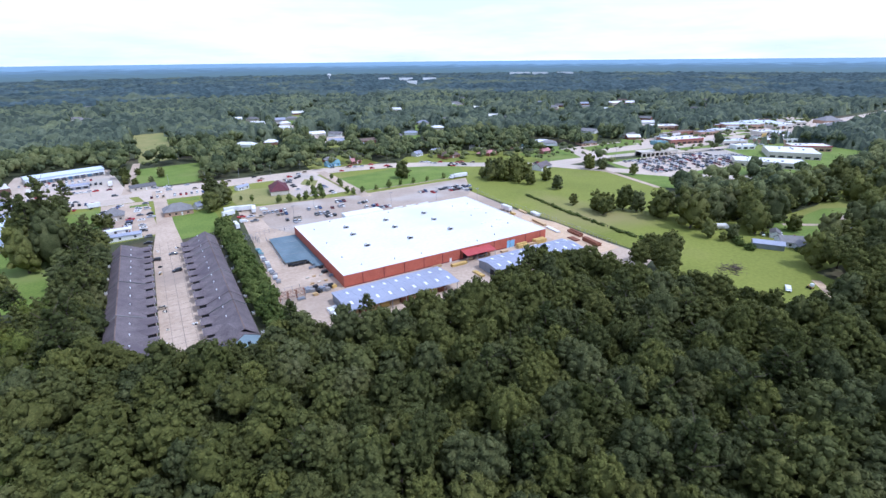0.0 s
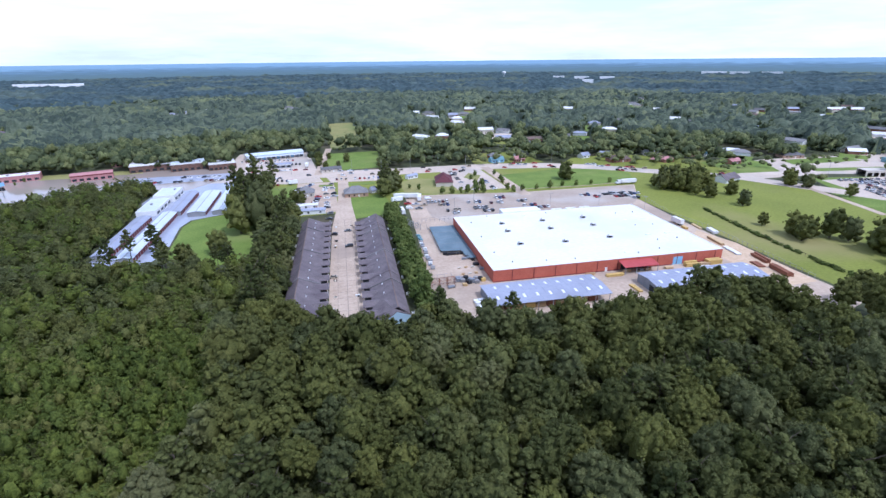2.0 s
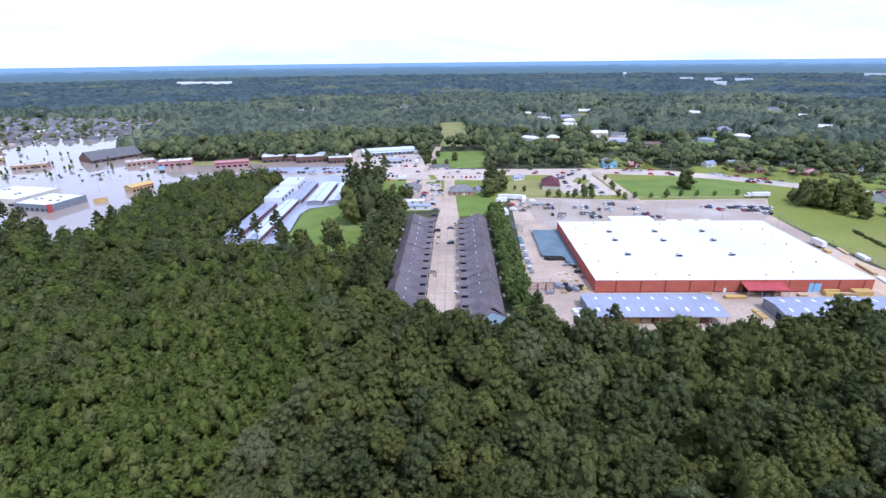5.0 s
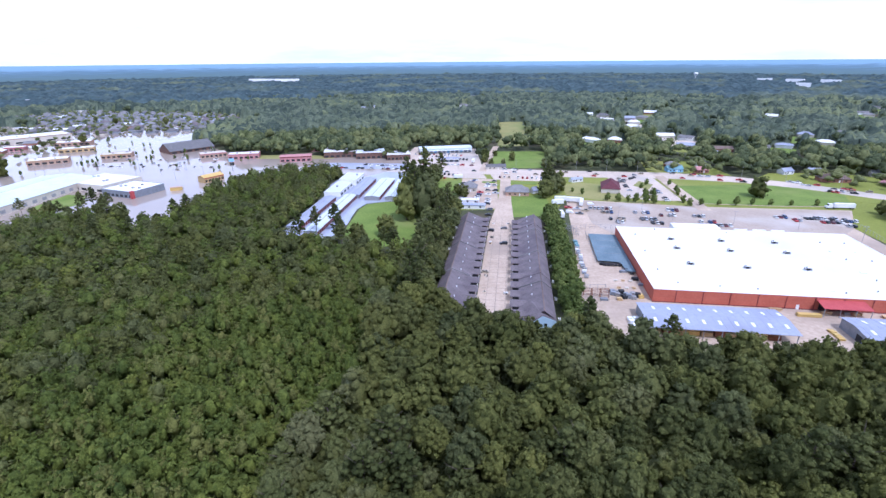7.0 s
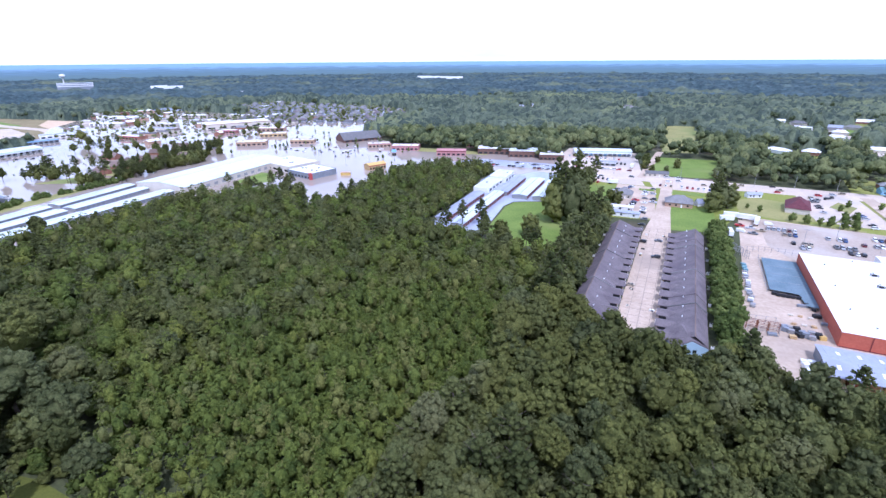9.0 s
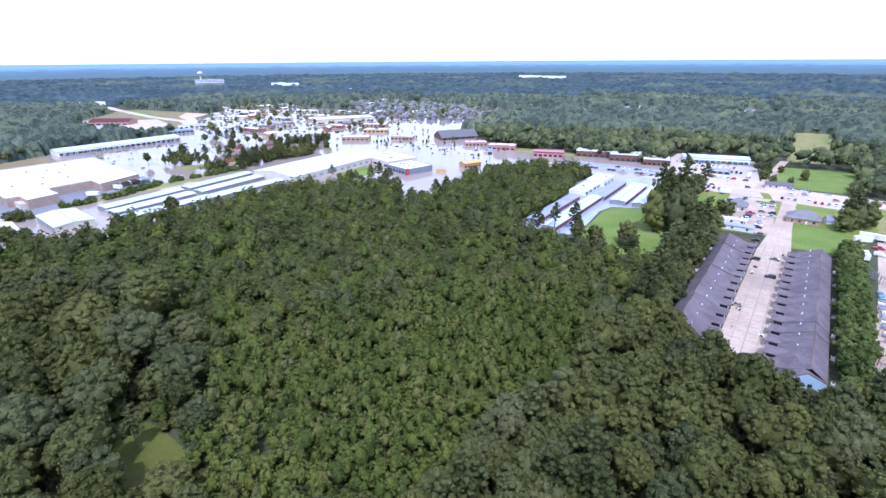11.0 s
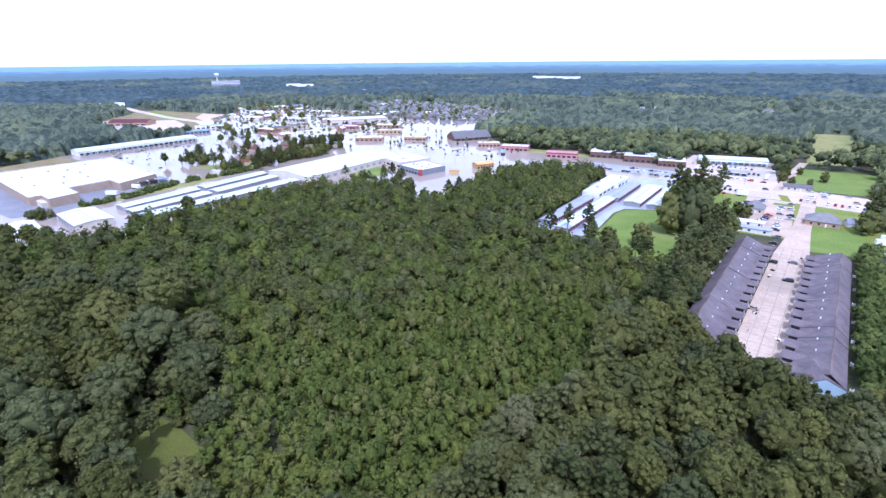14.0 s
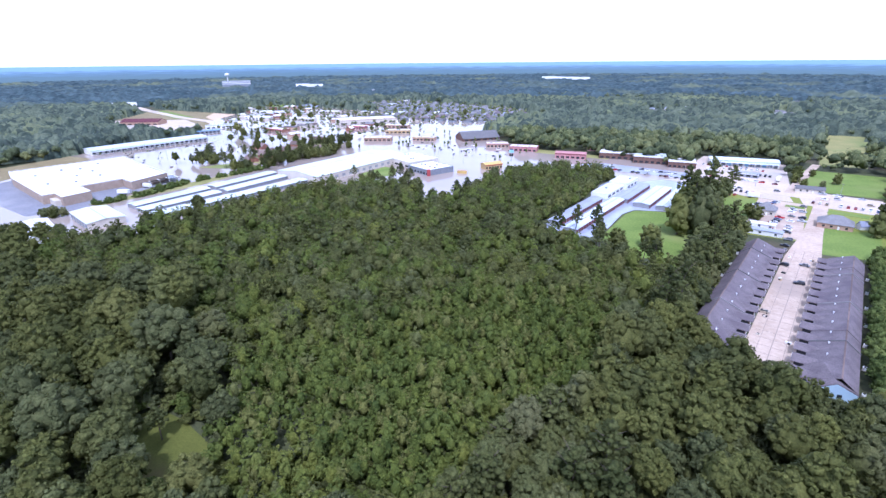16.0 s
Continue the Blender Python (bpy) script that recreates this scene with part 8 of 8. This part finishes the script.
# clutter of the far flood: small pale buildings, signs and tree tops
for i in range(46):
    x, y = rw.uniform(-960, -470), rw.uniform(470, 850)
    if not inside(np.array([x]), np.array([y]), FLOOD)[0]:
        continue
    house(x, y, rw.uniform(0, 180), rw.uniform(10, 24), rw.uniform(8, 13), rw.uniform(3, 4.5), rw.uniform(0.8, 2.5), ["roof_white", "roof_pale", "grey_roof", "roof_white", "brown_roof"][int(rw.integers(5))],
          ["white_paint", "cream", "brick", "tan_brick"][int(rw.integers(4))], False, "small roadside building standing in flood water", "flooded buildings", False, 0.1)
cx_, cy_ = scatter(np.random.default_rng(44), [(-980, 790), (-700, 450), (-480, 500), (-420, 640), (-520, 720), (-660, 810)], 24, 0.5)
grove("flood_trees", far_kinds, cx_, cy_, np.random.default_rng(45), (0.35, 0.8), (0.6, 1.0), "leaf_woods_hazed", "tree tops standing in far flood water")
cx_, cy_ = scatter(np.random.default_rng(46), [(-640, 265), (-480, 275), (-470, 330), (-560, 420), (-640, 420)], 26, 0.5)
grove("flood_trees", young_kinds, cx_, cy_, np.random.default_rng(47), (0.5, 0.9), (0.5, 0.7), "leaf_woods_hazed", "small trees in the flooded parking lot")

cx_, cy_ = scatter(np.random.default_rng(52), TOWN_BACK, 22, 0.5)
ok = np.random.default_rng(53).random(len(cx_)) < 0.55
grove("town_trees", far_kinds, cx_[ok], cy_[ok], np.random.default_rng(54), (0.5, 0.95), (0.6, 0.9), ("leaf_woods_hazed", "leaf_mid_hazed_light", "leaf_woods_hazed_deep"), "trees between the lots behind the town")

# trees at the edge of the young wood, by the warehouse and between the storage rows and the flooded houses
def along(line, n, wide, size, label, group, pines=0.3):
    d_ = [0.0]
    for (x0, y0), (x1, y1) in zip(line, line[1:]):
        d_.append(d_[-1] + math.hypot(x1 - x0, y1 - y0))
    for i in range(n):
        k = d_[-1] * (i + rw.uniform(0, 1)) / n
        x, y = float(np.interp(k, d_, [p[0] for p in line])) + rw.uniform(-wide, wide), float(np.interp(k, d_, [p[1] for p in line])) + rw.uniform(-wide, wide)
        plant(PINES[int(rw.integers(3))] if rw.random() < pines else FIELD[int(rw.integers(4))], x, y, rw.uniform(*size), rw.uniform(0, 360), rw.uniform(0.85, 1.2), label, group)


along([(-290, 326), (-266, 322), (-250, 322), (-243, 332), (-252, 346)], 17, 5, (0.55, 0.85), "dark tree beside the warehouse lawn", "warehouse trees")
along([(-236, 306), (-206, 290), (-184, 270), (-174, 310), (-184, 385), (-165, 428)], 30, 4, (0.6, 1.0), "dark tree at the wood's flooded edge", "edge trees", 0.1)
along([(-441, 296), (-422, 300), (-412, 330), (-409, 365), (-404, 395), (-397, 418)], 30, 5, (0.6, 1.05), "dark tree between storage rows and houses", "belt trees", 0.4)
along([(-413, 368), (-413, 383), (-413, 410), (-416, 452)], 22, 5, (0.65, 1.0), "green tree between the hall and the flood", "belt trees", 0.15)
along([(-448, 400), (-454, 432), (-457, 470), (-453, 493)], 20, 6, (0.6, 0.95), "green tree standing at the flood's edge", "belt trees", 0.2)
along([(-486, 295), (-480, 308), (-466, 306)], 7, 4, (0.8, 1.1), "dark tree on the lot's grass corner", "belt trees", 0.5)
along([(-408, 128), (-396, 136)], 6, 3, (0.5, 0.7), "dark tree standing in flood water", "flooded trees", 0.0)
ex_, ey_ = scatter(np.random.default_rng(48), SUBDIVISION, 14, 0.5)
grove("estate_trees", far_kinds, ex_, ey_, np.random.default_rng(49), (0.4, 0.85), (0.6, 0.95), "leaf_woods_hazed", "dark trees between the flooded houses")
along([(50, 152), (58, 144), (66, 137), (88, 137), (110, 131), (130, 130), (150, 133), (166, 131), (184, 119)], 26, 2.5, (0.85, 1.3), "full dark tree at the edge of the store yard", "yard edge trees", 0.15)
along([(-24, 372), (-16, 396), (-6, 420), (4, 428)], 11, 4, (0.8, 1.3), "full dark tree beside the storage rows", "office trees", 0.2)
along([(-105, 282), (-105, 300), (-102, 330), (-98, 362), (-99, 380), (-102, 411), (-95, 440)], 24, 1.5, (0.65, 0.9), "dark tree beside the storage row", "edge trees", 0.0)
along([(-92, 262), (-60, 250), (-24, 246)], 12, 4, (0.6, 0.95), "dark tree before the storage lawn", "edge trees", 0.2)
along([(189, 109), (200, 93), (206, 79), (212, 63), (217, 42), (242, 22)], 22, 3.0, (0.72, 0.98), "large full tree at the meadow's edge", "meadow edge trees", 0.0)


# ---- houses far among the woods ----
for q in FAR_LOTS:
    strip("pavement_far_lot", q, 12.0, 0.12, "wet", "pale lot before a far building", "pavement")
rf_ = random.Random(29)
yards = {"lawn": Shape(), "meadow": Shape(), "street": Shape()}
for i, (x, y) in enumerate(FAR_HOUSES):
    pale = rf_.random() < 0.45
    house(x, y, math.degrees(math.atan2(-x, y)) + rf_.uniform(-30, 30), rf_.uniform(15, 24), rf_.uniform(9, 13), 3.2, rf_.uniform(2.0, 3.4),
          rf_.choice(["roof_white", "roof_metal"]) if pale else rf_.choice(["grey_roof", "brown_roof", "grey_roof"]), rf_.choice(["white_paint", "cream", "brick"]), rf_.random() < 0.3,
          "far house with pale roof among woods" if pale else "far house with dark roof among woods", "far houses", False)
    half = YARD_LENGTH[i] * 0.42
    k = 1 - (half + 8) / math.hypot(x, y)
    c_, s_ = x / math.hypot(x, y), y / math.hypot(x, y)
    cx_, cy_ = x * k, y * k
    yards[rf_.choice(["lawn", "meadow", "street"])].prism([(cx_ + s_ * 13 + c_ * half, cy_ - c_ * 13 + s_ * half), (cx_ + s_ * 11 - c_ * half, cy_ - c_ * 11 - s_ * half), (cx_ - s_ * 12 - c_ * half, cy_ + c_ * 12 - s_ * half),
                        (cx_ - s_ * 13 + c_ * half, cy_ + c_ * 13 + s_ * half)], -0.05, 0.1)
for k, shape in yards.items():
    tagged(new("yards_" + k, mesh_of("yards_" + k, shape, k)), "small yards before the far houses", "ground", kind="structure")
